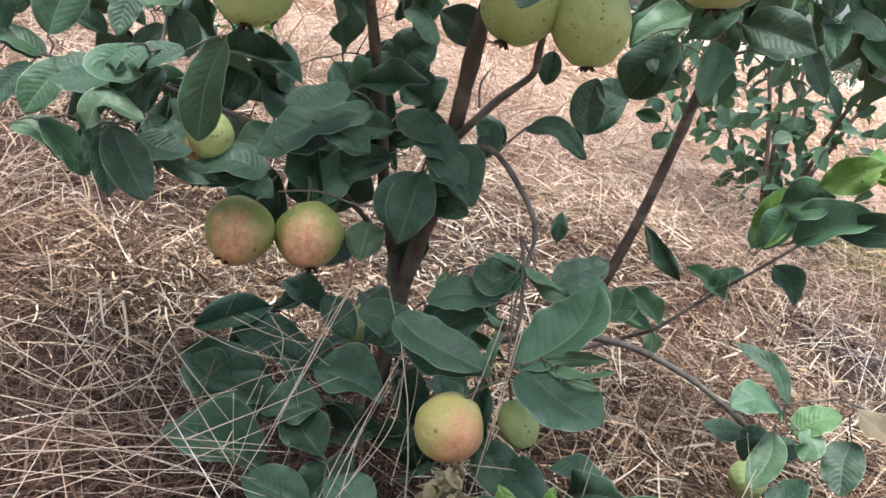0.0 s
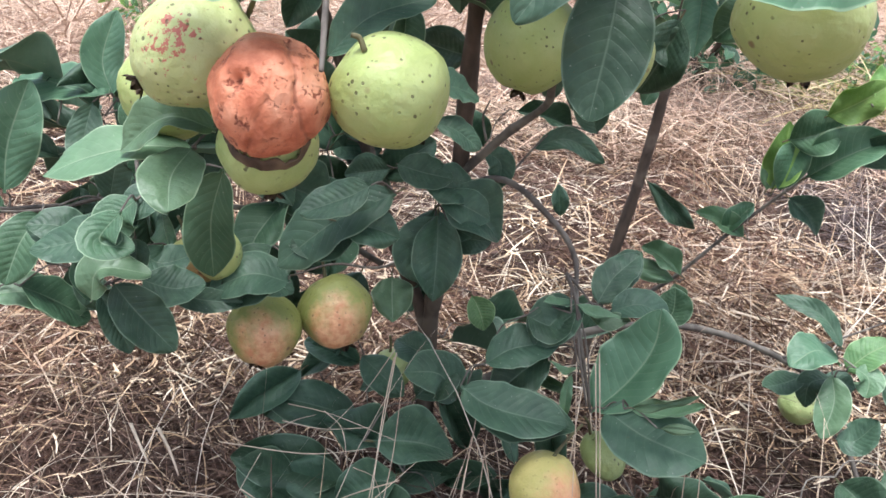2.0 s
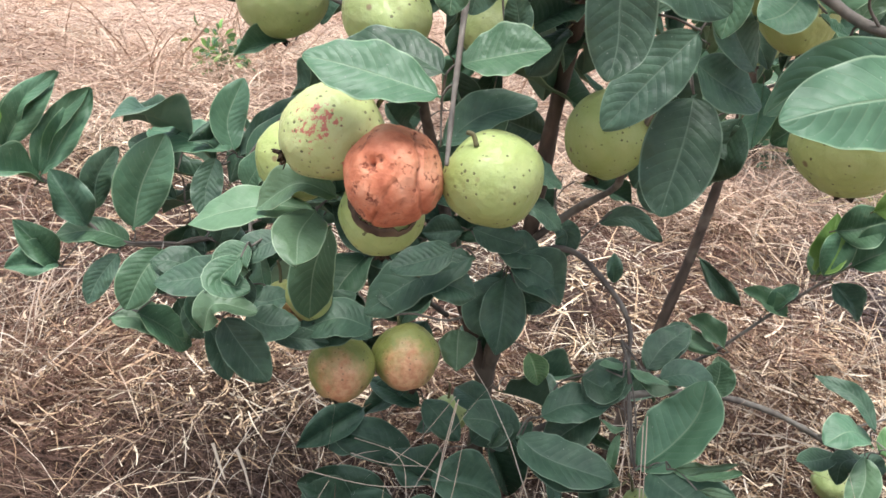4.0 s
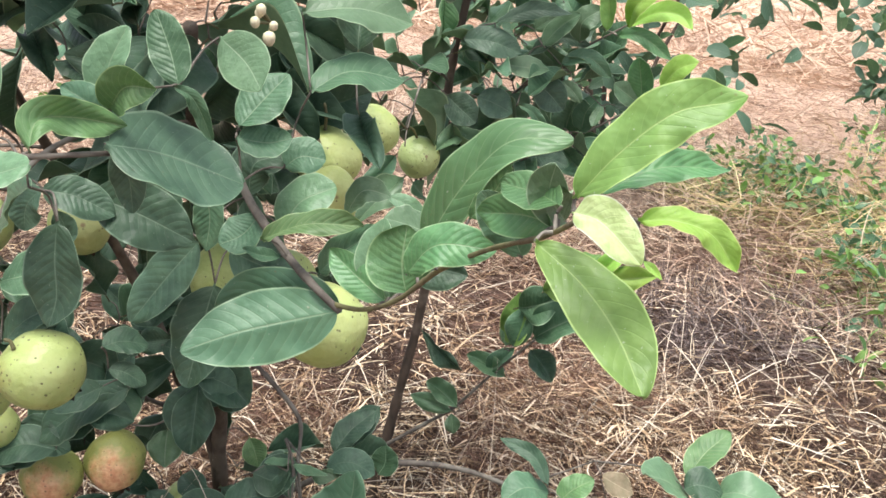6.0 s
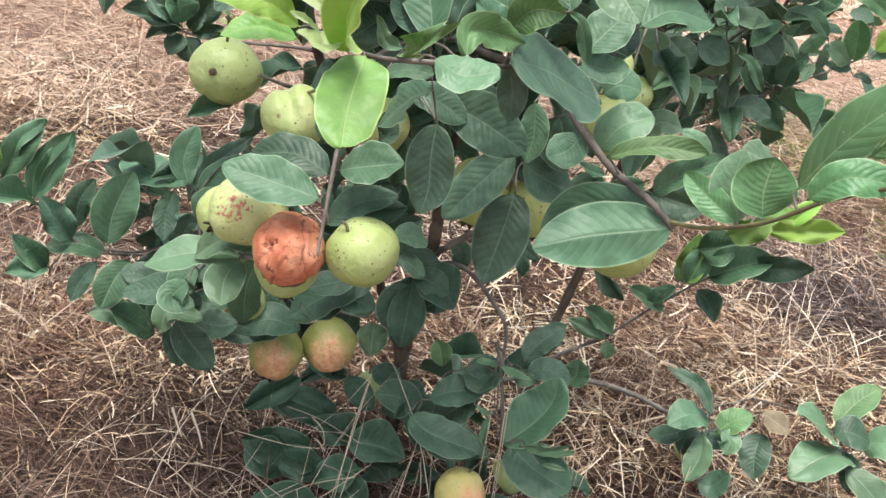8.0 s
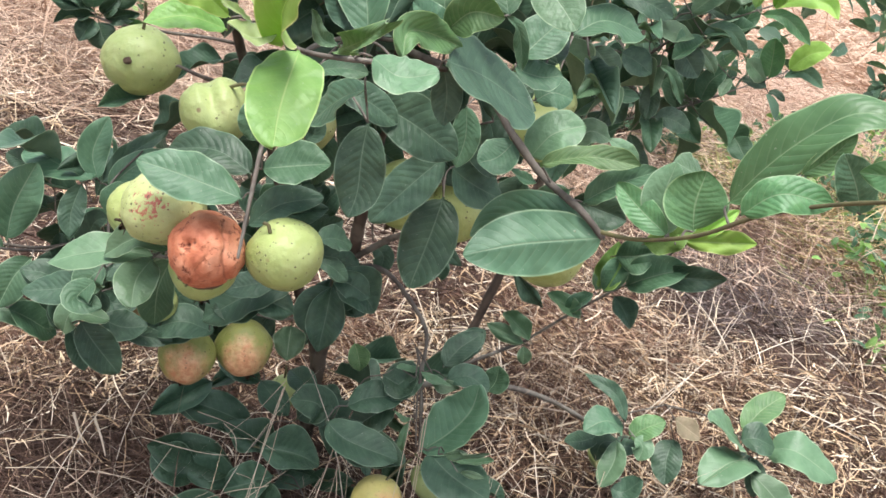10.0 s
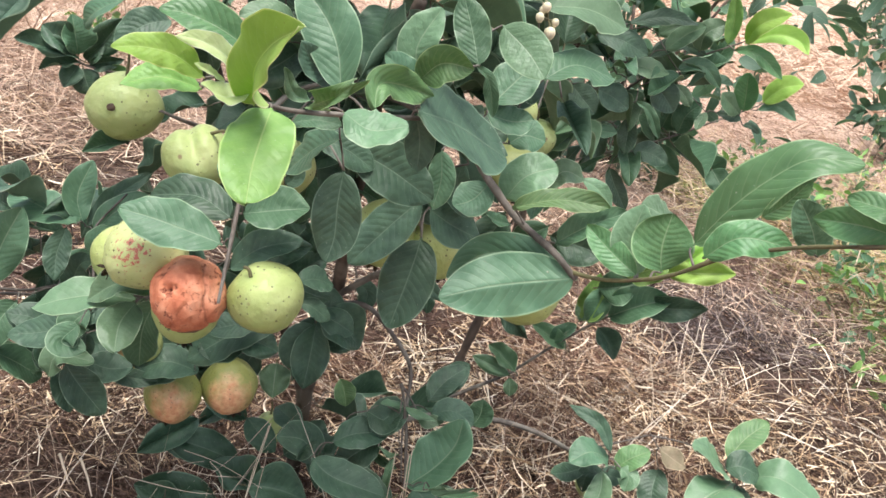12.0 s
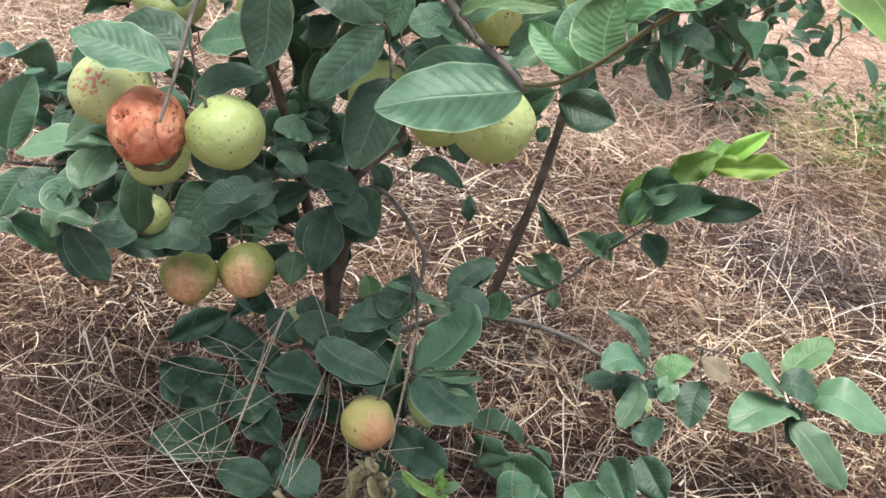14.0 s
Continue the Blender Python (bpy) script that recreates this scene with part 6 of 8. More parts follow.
curved_leaf(((0.153, 0.735, 0.326), (0.130, 0.728, 0.316), (0.111, 0.720, 0.295)), 0.045, (-0.26, -0.56, 0.78), (-0.22, -0.55, 0.81), "mature", fold=0.25, wave=0.020, cup=-0.10, heavy=0.95, blunt=0.54)
curved_leaf(((0.203, 0.810, 0.283), (0.225, 0.830, 0.303), (0.253, 0.850, 0.321)), 0.036, (-0.28, -0.56, 0.78), (-0.32, -0.58, 0.75), "mature", fold=0.15, wave=0.020, cup=-0.10, heavy=0.95, blunt=0.54)
curved_leaf(((0.128, 0.720, 0.287), (0.104, 0.720, 0.269), (0.079, 0.720, 0.242)), 0.047, (-0.23, -0.42, 0.88), (-0.18, -0.41, 0.89), "mature", fold=0.15, wave=0.020, cup=-0.10, heavy=0.95, blunt=0.54)
curved_leaf(((0.057, 0.727, 0.251), (0.093, 0.694, 0.240), (0.136, 0.660, 0.250)), 0.052, (-0.16, -0.42, 0.89), (-0.23, -0.38, 0.89), "mature", fold=0.25, wave=0.020, cup=-0.10, heavy=0.95, blunt=0.54)
curved_leaf(((0.162, 0.670, 0.263), (0.186, 0.635, 0.259), (0.222, 0.600, 0.260)), 0.064, (-0.25, -0.39, 0.89), (-0.31, -0.35, 0.89), "mature", fold=0.20, wave=0.020, cup=-0.10, heavy=0.95, blunt=0.54)
curved_leaf(((0.179, 0.660, 0.271), (0.202, 0.640, 0.276), (0.222, 0.620, 0.299)), 0.015, (-0.25, -0.24, 0.94), (-0.29, -0.23, 0.93), "pale", fold=0.50, wave=0.020, cup=-0.10, heavy=0.95, blunt=0.54)
curved_leaf(((0.141, 0.700, 0.278), (0.137, 0.695, 0.264), (0.136, 0.690, 0.238)), 0.011, (-0.24, -0.53, 0.81), (-0.23, -0.50, 0.83), "pale", fold=0.50, wave=0.020, cup=-0.10, heavy=0.95, blunt=0.54)
curved_leaf(((0.243, 0.750, 0.295), (0.251, 0.755, 0.308), (0.251, 0.760, 0.328)), 0.034, (-0.32, -0.47, 0.82), (-0.33, -0.49, 0.81), "mid", fold=0.15, wave=0.020, cup=-0.10, heavy=0.95, blunt=0.54)
curved_leaf(((0.065, 0.800, 0.183), (0.047, 0.800, 0.214), (0.012, 0.800, 0.218)), 0.050, (-0.16, -0.46, 0.87), (-0.12, -0.49, 0.87), "mature", fold=0.15, wave=0.020, cup=-0.10, heavy=0.95, blunt=0.54)
curved_leaf(((0.531, 0.940, 0.787), (0.529, 0.920, 0.815), (0.554, 0.900, 0.838)), 0.031, (-0.56, -0.62, 0.54), (-0.60, -0.61, 0.51), "lime", fold=0.30, wave=0.020, cup=-0.10, heavy=0.95, blunt=0.54)
curved_leaf(((0.531, 0.940, 0.787), (0.552, 0.920, 0.807), (0.574, 0.900, 0.809), (0.582, 0.880, 0.797)), 0.026, (-0.56, -0.62, 0.54), (-0.61, -0.58, 0.53), "lime", fold=0.30, wave=0.020, cup=-0.10, heavy=0.95, blunt=0.54)
curved_leaf(((0.519, 0.940, 0.776), (0.541, 0.920, 0.780), (0.574, 0.900, 0.758)), 0.021, (-0.56, -0.62, 0.55), (-0.59, -0.58, 0.56), "fresh", fold=0.30, wave=0.020, cup=-0.10, heavy=0.95, blunt=0.54)
curved_leaf(((0.501, 0.930, 0.782), (0.499, 0.930, 0.811), (0.488, 0.930, 0.845)), 0.021, (-0.55, -0.63, 0.55), (-0.56, -0.65, 0.51), "young", fold=0.40, wave=0.020, cup=-0.10, heavy=0.95, blunt=0.54)
curved_leaf(((0.477, 0.950, 0.764), (0.475, 0.945, 0.788), (0.496, 0.940, 0.806)), 0.033, (-0.53, -0.64, 0.56), (-0.55, -0.64, 0.54), "pale", fold=0.15, wave=0.020, cup=-0.10, heavy=0.95, blunt=0.54)
curved_leaf(((0.568, 0.948, 0.699), (0.561, 0.946, 0.724), (0.553, 0.945, 0.751)), 0.032, (-0.56, -0.58, 0.59), (-0.57, -0.60, 0.56), "fresh", fold=0.15, wave=0.020, cup=-0.10, heavy=0.95, blunt=0.44)
curved_leaf(((0.586, 0.940, 0.717), (0.596, 0.925, 0.743), (0.614, 0.910, 0.756)), 0.034, (-0.58, -0.58, 0.58), (-0.61, -0.57, 0.55), "lime", fold=0.15, wave=0.020, cup=-0.10, heavy=0.95, blunt=0.54)
curved_leaf(((0.582, 0.940, 0.705), (0.600, 0.928, 0.719), (0.628, 0.916, 0.707)), 0.020, (-0.57, -0.58, 0.59), (-0.60, -0.55, 0.58), "mid", fold=0.30, wave=0.020, cup=-0.10, heavy=0.95, blunt=0.54)
curved_leaf(((0.565, 0.950, 0.694), (0.544, 0.950, 0.707), (0.529, 0.950, 0.717)), 0.029, (-0.56, -0.58, 0.59), (-0.54, -0.60, 0.58), "pale", fold=0.15, wave=0.020, cup=-0.10, heavy=0.95, blunt=0.54)
curved_leaf(((0.514, 1.000, 0.639), (0.515, 0.995, 0.669), (0.529, 0.990, 0.690)), 0.035, (-0.50, -0.60, 0.63), (-0.53, -0.61, 0.60), "mid", fold=0.15, wave=0.020, cup=-0.10, heavy=0.95, blunt=0.54)
curved_leaf(((0.460, 0.960, 0.735), (0.492, 0.954, 0.746), (0.522, 0.949, 0.724)), 0.023, (-0.51, -0.64, 0.58), (-0.54, -0.61, 0.58), "mid", fold=0.30, wave=0.020, cup=-0.10, heavy=0.95, blunt=0.54)
curved_leaf(((0.421, 0.970, 0.741), (0.453, 0.965, 0.765), (0.493, 0.960, 0.760)), 0.022, (-0.48, -0.66, 0.58), (-0.53, -0.63, 0.56), "mature", fold=0.30, wave=0.020, cup=-0.10, heavy=0.95, blunt=0.54)
curved_leaf(((0.537, 0.960, 0.688), (0.554, 0.955, 0.688), (0.571, 0.950, 0.687)), 0.017, (-0.54, -0.59, 0.60), (-0.56, -0.58, 0.60), "mature", fold=0.15, wave=0.020, cup=-0.10, heavy=0.95, blunt=0.54)
curved_leaf(((0.576, 0.950, 0.680), (0.586, 0.945, 0.682), (0.598, 0.940, 0.675)), 0.011, (-0.56, -0.57, 0.60), (-0.57, -0.56, 0.60), "mature", fold=0.15, wave=0.020, cup=-0.10, heavy=0.95, blunt=0.54)
curved_leaf(((0.428, 0.980, 0.771), (0.442, 0.975, 0.783), (0.461, 0.970, 0.793)), 0.028, (-0.49, -0.67, 0.56), (-0.52, -0.66, 0.55), "pale", fold=0.15, wave=0.020, cup=-0.10, heavy=0.95, blunt=0.54)
curved_leaf(((0.385, 0.950, 0.733), (0.415, 0.945, 0.731), (0.441, 0.940, 0.731)), 0.034, (-0.44, -0.47, 0.76), (-0.48, -0.45, 0.75), "pale", fold=0.15, wave=0.020, cup=-0.10, heavy=0.95, blunt=0.54)
curved_leaf(((0.404, 0.930, 0.690), (0.425, 0.925, 0.680), (0.446, 0.920, 0.650)), 0.015, (-0.47, -0.63, 0.62), (-0.49, -0.60, 0.63), "mid", fold=0.40, wave=0.020, cup=-0.10, heavy=0.95, blunt=0.54)
curved_leaf(((0.238, 0.250, 0.801), (0.228, 0.245, 0.814), (0.227, 0.240, 0.828)), 0.018, (-0.31, -0.68, 0.66), (-0.31, -0.72, 0.62), "pale", fold=0.20, wave=0.020, cup=-0.10, heavy=0.95, blunt=0.42)
curved_leaf(((0.227, 0.215, 0.823), (0.239, 0.212, 0.841), (0.255, 0.210, 0.856), (0.271, 0.207, 0.861), (0.277, 0.205, 0.864)), 0.021, (-0.32, -0.72, 0.61), (-0.50, -0.71, 0.50), "young", fold=0.15, wave=0.020, cup=-0.10, heavy=1.00, blunt=0.46)
curved_leaf(((0.237, 0.222, 0.822), (0.261, 0.226, 0.832), (0.291, 0.230, 0.831)), 0.013, (-0.33, -0.63, 0.70), (-0.46, -0.59, 0.66), "fresh", fold=0.25, wave=0.020, cup=-0.10, heavy=0.95, blunt=0.54)
curved_leaf(((0.221, 0.200, 0.824), (0.228, 0.190, 0.824), (0.239, 0.180, 0.814)), 0.016, (-0.32, -0.69, 0.65), (-0.38, -0.63, 0.68), "bud", fold=0.45, wave=0.030, cup=-0.10, heavy=0.95, blunt=0.54)
curved_leaf(((0.218, 0.225, 0.803), (0.231, 0.205, 0.795), (0.238, 0.185, 0.786), (0.241, 0.165, 0.775)), 0.024, (-0.27, -0.62, 0.74), (-0.35, -0.48, 0.81), "young", fold=0.20, wave=0.020, cup=-0.10, heavy=1.15, blunt=0.42)
curved_leaf(((0.245, 0.190, 0.811), (0.245, 0.185, 0.811), (0.247, 0.180, 0.809)), 0.003, (-0.37, -0.57, 0.73), (-0.38, -0.55, 0.74), "lime", fold=0.40, wave=0.020, cup=-0.10, heavy=0.95, blunt=0.54)
curved_leaf(((0.125, 0.612, 0.182), (0.118, 0.606, 0.171), (0.102, 0.600, 0.171)), 0.016, (-0.24, -0.51, 0.83), (-0.21, -0.50, 0.84), "old", fold=0.70, wave=0.090, cup=-0.40, heavy=0.95, blunt=0.54)
curved_leaf(((0.126, 0.612, 0.168), (0.115, 0.606, 0.155), (0.103, 0.600, 0.141)), 0.014, (-0.23, -0.50, 0.83), (-0.20, -0.48, 0.85), "old", fold=0.70, wave=0.090, cup=-0.40, heavy=0.95, blunt=0.54)
curved_leaf(((0.131, 0.612, 0.166), (0.138, 0.606, 0.152), (0.132, 0.600, 0.134)), 0.016, (-0.24, -0.50, 0.83), (-0.23, -0.47, 0.85), "old", fold=0.70, wave=0.090, cup=-0.40, heavy=0.95, blunt=0.54)
curved_leaf(((0.125, 0.612, 0.151), (0.109, 0.606, 0.137), (0.098, 0.600, 0.118)), 0.012, (-0.23, -0.49, 0.84), (-0.19, -0.46, 0.86), "old", fold=0.70, wave=0.090, cup=-0.40, heavy=0.95, blunt=0.54)
curved_leaf(((0.139, 0.612, 0.153), (0.149, 0.606, 0.143), (0.148, 0.600, 0.125)), 0.013, (-0.24, -0.49, 0.84), (-0.25, -0.46, 0.85), "old", fold=0.70, wave=0.090, cup=-0.40, heavy=0.95, blunt=0.54)
curved_leaf(((0.121, 0.612, 0.128), (0.102, 0.606, 0.125), (0.084, 0.600, 0.124)), 0.010, (-0.22, -0.47, 0.85), (-0.18, -0.47, 0.86), "old", fold=0.70, wave=0.090, cup=-0.40, heavy=0.95, blunt=0.54)
curved_leaf(((0.130, 0.612, 0.141), (0.127, 0.606, 0.128), (0.118, 0.600, 0.115)), 0.014, (-0.23, -0.48, 0.85), (-0.21, -0.46, 0.86), "old", fold=0.70, wave=0.090, cup=-0.40, heavy=0.95, blunt=0.54)
curved_leaf(((0.123, 0.612, 0.184), (0.121, 0.606, 0.180), (0.128, 0.600, 0.174)), 0.013, (-0.23, -0.51, 0.83), (-0.24, -0.50, 0.83), "old", fold=0.70, wave=0.090, cup=-0.40, heavy=0.95, blunt=0.54)
curved_leaf(((0.202, 0.560, 0.184), (0.181, 0.565, 0.187), (0.158, 0.570, 0.198)), 0.012, (-0.33, -0.46, 0.82), (-0.28, -0.49, 0.82), "young", fold=0.40, wave=0.020, cup=-0.10, heavy=0.95, blunt=0.54)
curved_leaf(((0.202, 0.560, 0.184), (0.198, 0.560, 0.201), (0.191, 0.560, 0.215)), 0.010, (-0.33, -0.46, 0.82), (-0.33, -0.49, 0.81), "young", fold=0.40, wave=0.020, cup=-0.10, heavy=0.95, blunt=0.54)
curved_leaf(((0.203, 0.560, 0.182), (0.209, 0.555, 0.176), (0.214, 0.550, 0.167)), 0.010, (-0.33, -0.46, 0.83), (-0.34, -0.44, 0.83), "young", fold=0.40, wave=0.020, cup=-0.10, heavy=0.95, blunt=0.54)
curved_leaf(((0.201, 0.560, 0.182), (0.190, 0.555, 0.181), (0.174, 0.550, 0.180)), 0.009, (-0.33, -0.46, 0.83), (-0.30, -0.46, 0.84), "pale", fold=0.40, wave=0.020, cup=-0.10, heavy=0.95, blunt=0.54)
curved_leaf(((-0.140, 0.680, 0.468), (-0.151, 0.690, 0.425), (-0.152, 0.700, 0.374)), 0.040, (-0.05, -0.65, 0.76), (-0.03, -0.58, 0.81), "mid", fold=0.20, wave=0.020, cup=-0.10, heavy=0.95, blunt=0.54)
curved_leaf(((-0.203, 0.700, 0.436), (-0.216, 0.695, 0.424), (-0.216, 0.690, 0.407)), 0.033, (0.02, -0.57, 0.82), (0.03, -0.54, 0.84), "mid", fold=0.15, wave=0.020, cup=-0.10, heavy=0.95, blunt=0.54)
curved_leaf(((-0.251, 0.740, 0.397), (-0.272, 0.740, 0.393), (-0.291, 0.740, 0.398)), 0.027, (0.06, -0.55, 0.83), (0.10, -0.55, 0.83), "mature", fold=0.15, wave=0.020, cup=-0.10, heavy=0.95, blunt=0.54)
curved_leaf(((-0.176, 0.710, 0.443), (-0.197, 0.705, 0.434), (-0.216, 0.700, 0.423)), 0.029, (-0.01, -0.58, 0.82), (0.03, -0.56, 0.83), "mature", fold=0.15, wave=0.020, cup=-0.10, heavy=0.95, blunt=0.54)
curved_leaf(((-0.164, 0.750, 0.320), (-0.132, 0.750, 0.338), (-0.095, 0.750, 0.353)), 0.038, (-0.03, -0.45, 0.89), (-0.10, -0.47, 0.88), "mature", fold=0.15, wave=0.020, cup=-0.10, heavy=0.95, blunt=0.54)
curved_leaf(((-0.016, 0.720, 0.435), (-0.061, 0.720, 0.412), (-0.106, 0.720, 0.373)), 0.051, (-0.18, -0.50, 0.84), (-0.09, -0.47, 0.88), "mature", fold=0.15, wave=0.020, cup=-0.10, heavy=0.95, blunt=0.54)
curved_leaf(((-0.037, 0.700, 0.449), (-0.055, 0.700, 0.439), (-0.089, 0.700, 0.426)), 0.034, (-0.17, -0.51, 0.84), (-0.11, -0.50, 0.86), "mature", fold=0.15, wave=0.020, cup=-0.10, heavy=0.95, blunt=0.54)
curved_leaf(((-0.184, 0.780, 0.353), (-0.161, 0.780, 0.336), (-0.134, 0.780, 0.351)), 0.038, (-0.01, -0.54, 0.84), (-0.06, -0.54, 0.84), "mature", fold=0.15, wave=0.020, cup=-0.10, heavy=0.95, blunt=0.54)
curved_leaf(((-0.242, 0.770, 0.352), (-0.255, 0.770, 0.333), (-0.251, 0.770, 0.308)), 0.030, (0.05, -0.53, 0.84), (0.05, -0.51, 0.86), "mature", fold=0.15, wave=0.020, cup=-0.10, heavy=0.95, blunt=0.54)
curved_leaf(((-0.278, 0.790, 0.338), (-0.266, 0.790, 0.314), (-0.241, 0.790, 0.307)), 0.036, (0.08, -0.53, 0.84), (0.04, -0.51, 0.86), "mature", fold=0.15, wave=0.020, cup=-0.10, heavy=0.95, blunt=0.54)
curved_leaf(((-0.215, 0.760, 0.369), (-0.199, 0.760, 0.356), (-0.172, 0.760, 0.364)), 0.033, (0.02, -0.54, 0.84), (-0.02, -0.54, 0.84), "mature", fold=0.15, wave=0.020, cup=-0.10, heavy=0.95, blunt=0.54)
curved_leaf(((-0.400, 0.800, 0.444), (-0.393, 0.805, 0.483), (-0.356, 0.810, 0.525)), 0.021, (0.22, -0.63, 0.74), (0.19, -0.70, 0.69), "mid", fold=0.35, wave=0.020, cup=-0.10, heavy=0.95, blunt=0.54)
curved_leaf(((-0.424, 0.800, 0.464), (-0.418, 0.805, 0.502), (-0.383, 0.810, 0.536)), 0.021, (0.25, -0.64, 0.73), (0.22, -0.70, 0.68), "mid", fold=0.35, wave=0.020, cup=-0.10, heavy=0.95, blunt=0.54)
curved_leaf(((-0.324, 0.790, 0.387), (-0.352, 0.790, 0.395), (-0.382, 0.790, 0.391)), 0.024, (0.10, -0.44, 0.89), (0.15, -0.44, 0.89), "mid", fold=0.15, wave=0.020, cup=-0.10, heavy=0.95, blunt=0.54)
curved_leaf(((-0.098, 0.860, 0.263), (-0.059, 0.860, 0.255), (-0.022, 0.860, 0.270)), 0.045, (-0.09, -0.46, 0.89), (-0.15, -0.45, 0.88), "mature", fold=0.15, wave=0.020, cup=-0.10, heavy=0.95, blunt=0.54)
stalk((-0.201, 0.651, 0.188), (-0.134, 0.674, 0.113), (-0.064, 0.697, 0.041), r=0.0005)
stalk((-0.257, 0.666, 0.112), (-0.162, 0.664, 0.093), (-0.063, 0.661, 0.087), r=0.0005)
stalk((-0.257, 0.665, 0.062), (-0.160, 0.665, 0.089), (-0.061, 0.666, 0.108), r=0.0005)
stalk((-0.134, 0.649, 0.215), (-0.106, 0.655, 0.183), (-0.069, 0.661, 0.144), r=0.0006)
stalk((-0.191, 0.658, 0.210), (-0.150, 0.663, 0.194), (-0.113, 0.668, 0.165), r=0.0005)
stalk((-0.066, 0.626, 0.074), (-0.054, 0.643, 0.138), (-0.051, 0.660, 0.190), r=0.0004)
stalk((0.024, 0.669, 0.082), (0.041, 0.686, 0.142), (0.061, 0.704, 0.216), r=0.0005)
stalk((0.040, 0.654, 0.108), (0.059, 0.662, 0.176), (0.064, 0.670, 0.245), r=0.0006)
stalk((-0.120, 0.665, 0.077), (-0.062, 0.670, 0.087), (0.003, 0.675, 0.086), r=0.0004)
stalk((-0.014, 0.623, 0.238), (-0.060, 0.649, 0.198), (-0.112, 0.675, 0.139), r=0.0005)
stalk((-0.246, 0.637, 0.164), (-0.193, 0.656, 0.139), (-0.143, 0.675, 0.112), r=0.0004)
stalk((-0.222, 0.644, 0.043), (-0.153, 0.670, 0.042), (-0.066, 0.695, 0.061), r=0.0004)
stalk((-0.063, 0.657, 0.090), (0.001, 0.680, 0.052), (0.084, 0.702, 0.025), r=0.0004)
stalk((-0.059, 0.649, 0.109), (-0.099, 0.655, 0.154), (-0.126, 0.660, 0.189), r=0.0006)
stalk((0.066, 0.630, 0.095), (0.093, 0.664, 0.118), (0.107, 0.698, 0.158), r=0.0004)
stalk((-0.246, 0.638, 0.051), (-0.185, 0.662, 0.073), (-0.125, 0.686, 0.084), r=0.0005)
stalk((-0.169, 0.660, 0.172), (-0.170, 0.681, 0.085), (-0.158, 0.703, 0.004), r=0.0004)
stalk((-0.104, 0.637, 0.133), (-0.043, 0.664, 0.168), (0.011, 0.691, 0.199), r=0.0006)
stalk((-0.066, 0.647, 0.092), (-0.118, 0.661, 0.058), (-0.166, 0.676, 0.013), r=0.0004)
stalk((-0.049, 0.627, 0.249), (-0.029, 0.661, 0.209), (-0.017, 0.694, 0.153), r=0.0004)
stalk((-0.075, 0.669, 0.170), (-0.066, 0.678, 0.111), (-0.052, 0.687, 0.038), r=0.0005)
stalk((0.019, 0.661, 0.081), (0.032, 0.672, 0.147), (0.049, 0.683, 0.198), r=0.0006)
stalk((-0.032, 0.622, 0.175), (-0.016, 0.653, 0.236), (-0.007, 0.685, 0.287), r=0.0005)
stalk((0.252, 0.667, 0.146), (0.253, 0.680, 0.207), (0.251, 0.692, 0.252), r=0.0005)
curved_leaf(((0.155, 0.678, 0.253), (0.186, 0.685, 0.278), (0.207, 0.693, 0.307), (0.211, 0.700, 0.340)), 0.067, (-0.28, -0.26, 0.92), (-0.34, -0.30, 0.89), "mid", fold=0.45, wave=0.020, cup=-0.10, heavy=0.95, blunt=0.46)
curved_leaf(((0.103, 0.730, 0.319), (0.127, 0.725, 0.311), (0.143, 0.720, 0.326)), 0.039, (-0.27, -0.42, 0.87), (-0.30, -0.41, 0.86), "mature", fold=0.15, wave=0.020, cup=-0.10, heavy=0.95, blunt=0.54)
curved_leaf(((0.195, 0.800, 0.290), (0.216, 0.820, 0.308), (0.248, 0.840, 0.322)), 0.037, (-0.33, -0.52, 0.79), (-0.37, -0.53, 0.76), "mature", fold=0.15, wave=0.020, cup=-0.10, heavy=0.95, blunt=0.54)
curved_leaf(((0.069, 0.720, 0.277), (0.092, 0.720, 0.292), (0.134, 0.720, 0.299)), 0.042, (-0.23, -0.40, 0.89), (-0.29, -0.40, 0.87), "mature", fold=0.15, wave=0.020, cup=-0.10, heavy=0.95, blunt=0.54)
curved_leaf(((0.045, 0.700, 0.269), (0.071, 0.680, 0.260), (0.128, 0.660, 0.254)), 0.048, (-0.21, -0.39, 0.90), (-0.28, -0.35, 0.89), "mature", fold=0.30, wave=0.020, cup=-0.10, heavy=0.95, blunt=0.54)
curved_leaf(((0.183, 0.740, 0.316), (0.209, 0.735, 0.325), (0.236, 0.730, 0.311)), 0.036, (-0.32, -0.35, 0.88), (-0.35, -0.33, 0.87), "mature", fold=0.15, wave=0.020, cup=-0.10, heavy=0.95, blunt=0.54)
curved_leaf(((0.038, 0.840, 0.364), (0.023, 0.830, 0.333), (0.027, 0.820, 0.303)), 0.049, (-0.21, -0.73, 0.66), (-0.20, -0.69, 0.70), "mature", fold=0.15, wave=0.020, cup=-0.10, heavy=0.95, blunt=0.54)
curved_leaf(((0.037, 0.820, 0.387), (0.058, 0.815, 0.385), (0.083, 0.810, 0.373)), 0.036, (-0.22, -0.61, 0.76), (-0.26, -0.59, 0.76), "mature", fold=0.15, wave=0.020, cup=-0.10, heavy=0.95, blunt=0.54)
curved_leaf(((0.046, 0.820, 0.368), (0.056, 0.815, 0.361), (0.068, 0.810, 0.356)), 0.022, (-0.22, -0.60, 0.77), (-0.24, -0.58, 0.77), "mature", fold=0.15, wave=0.020, cup=-0.10, heavy=0.95, blunt=0.54)
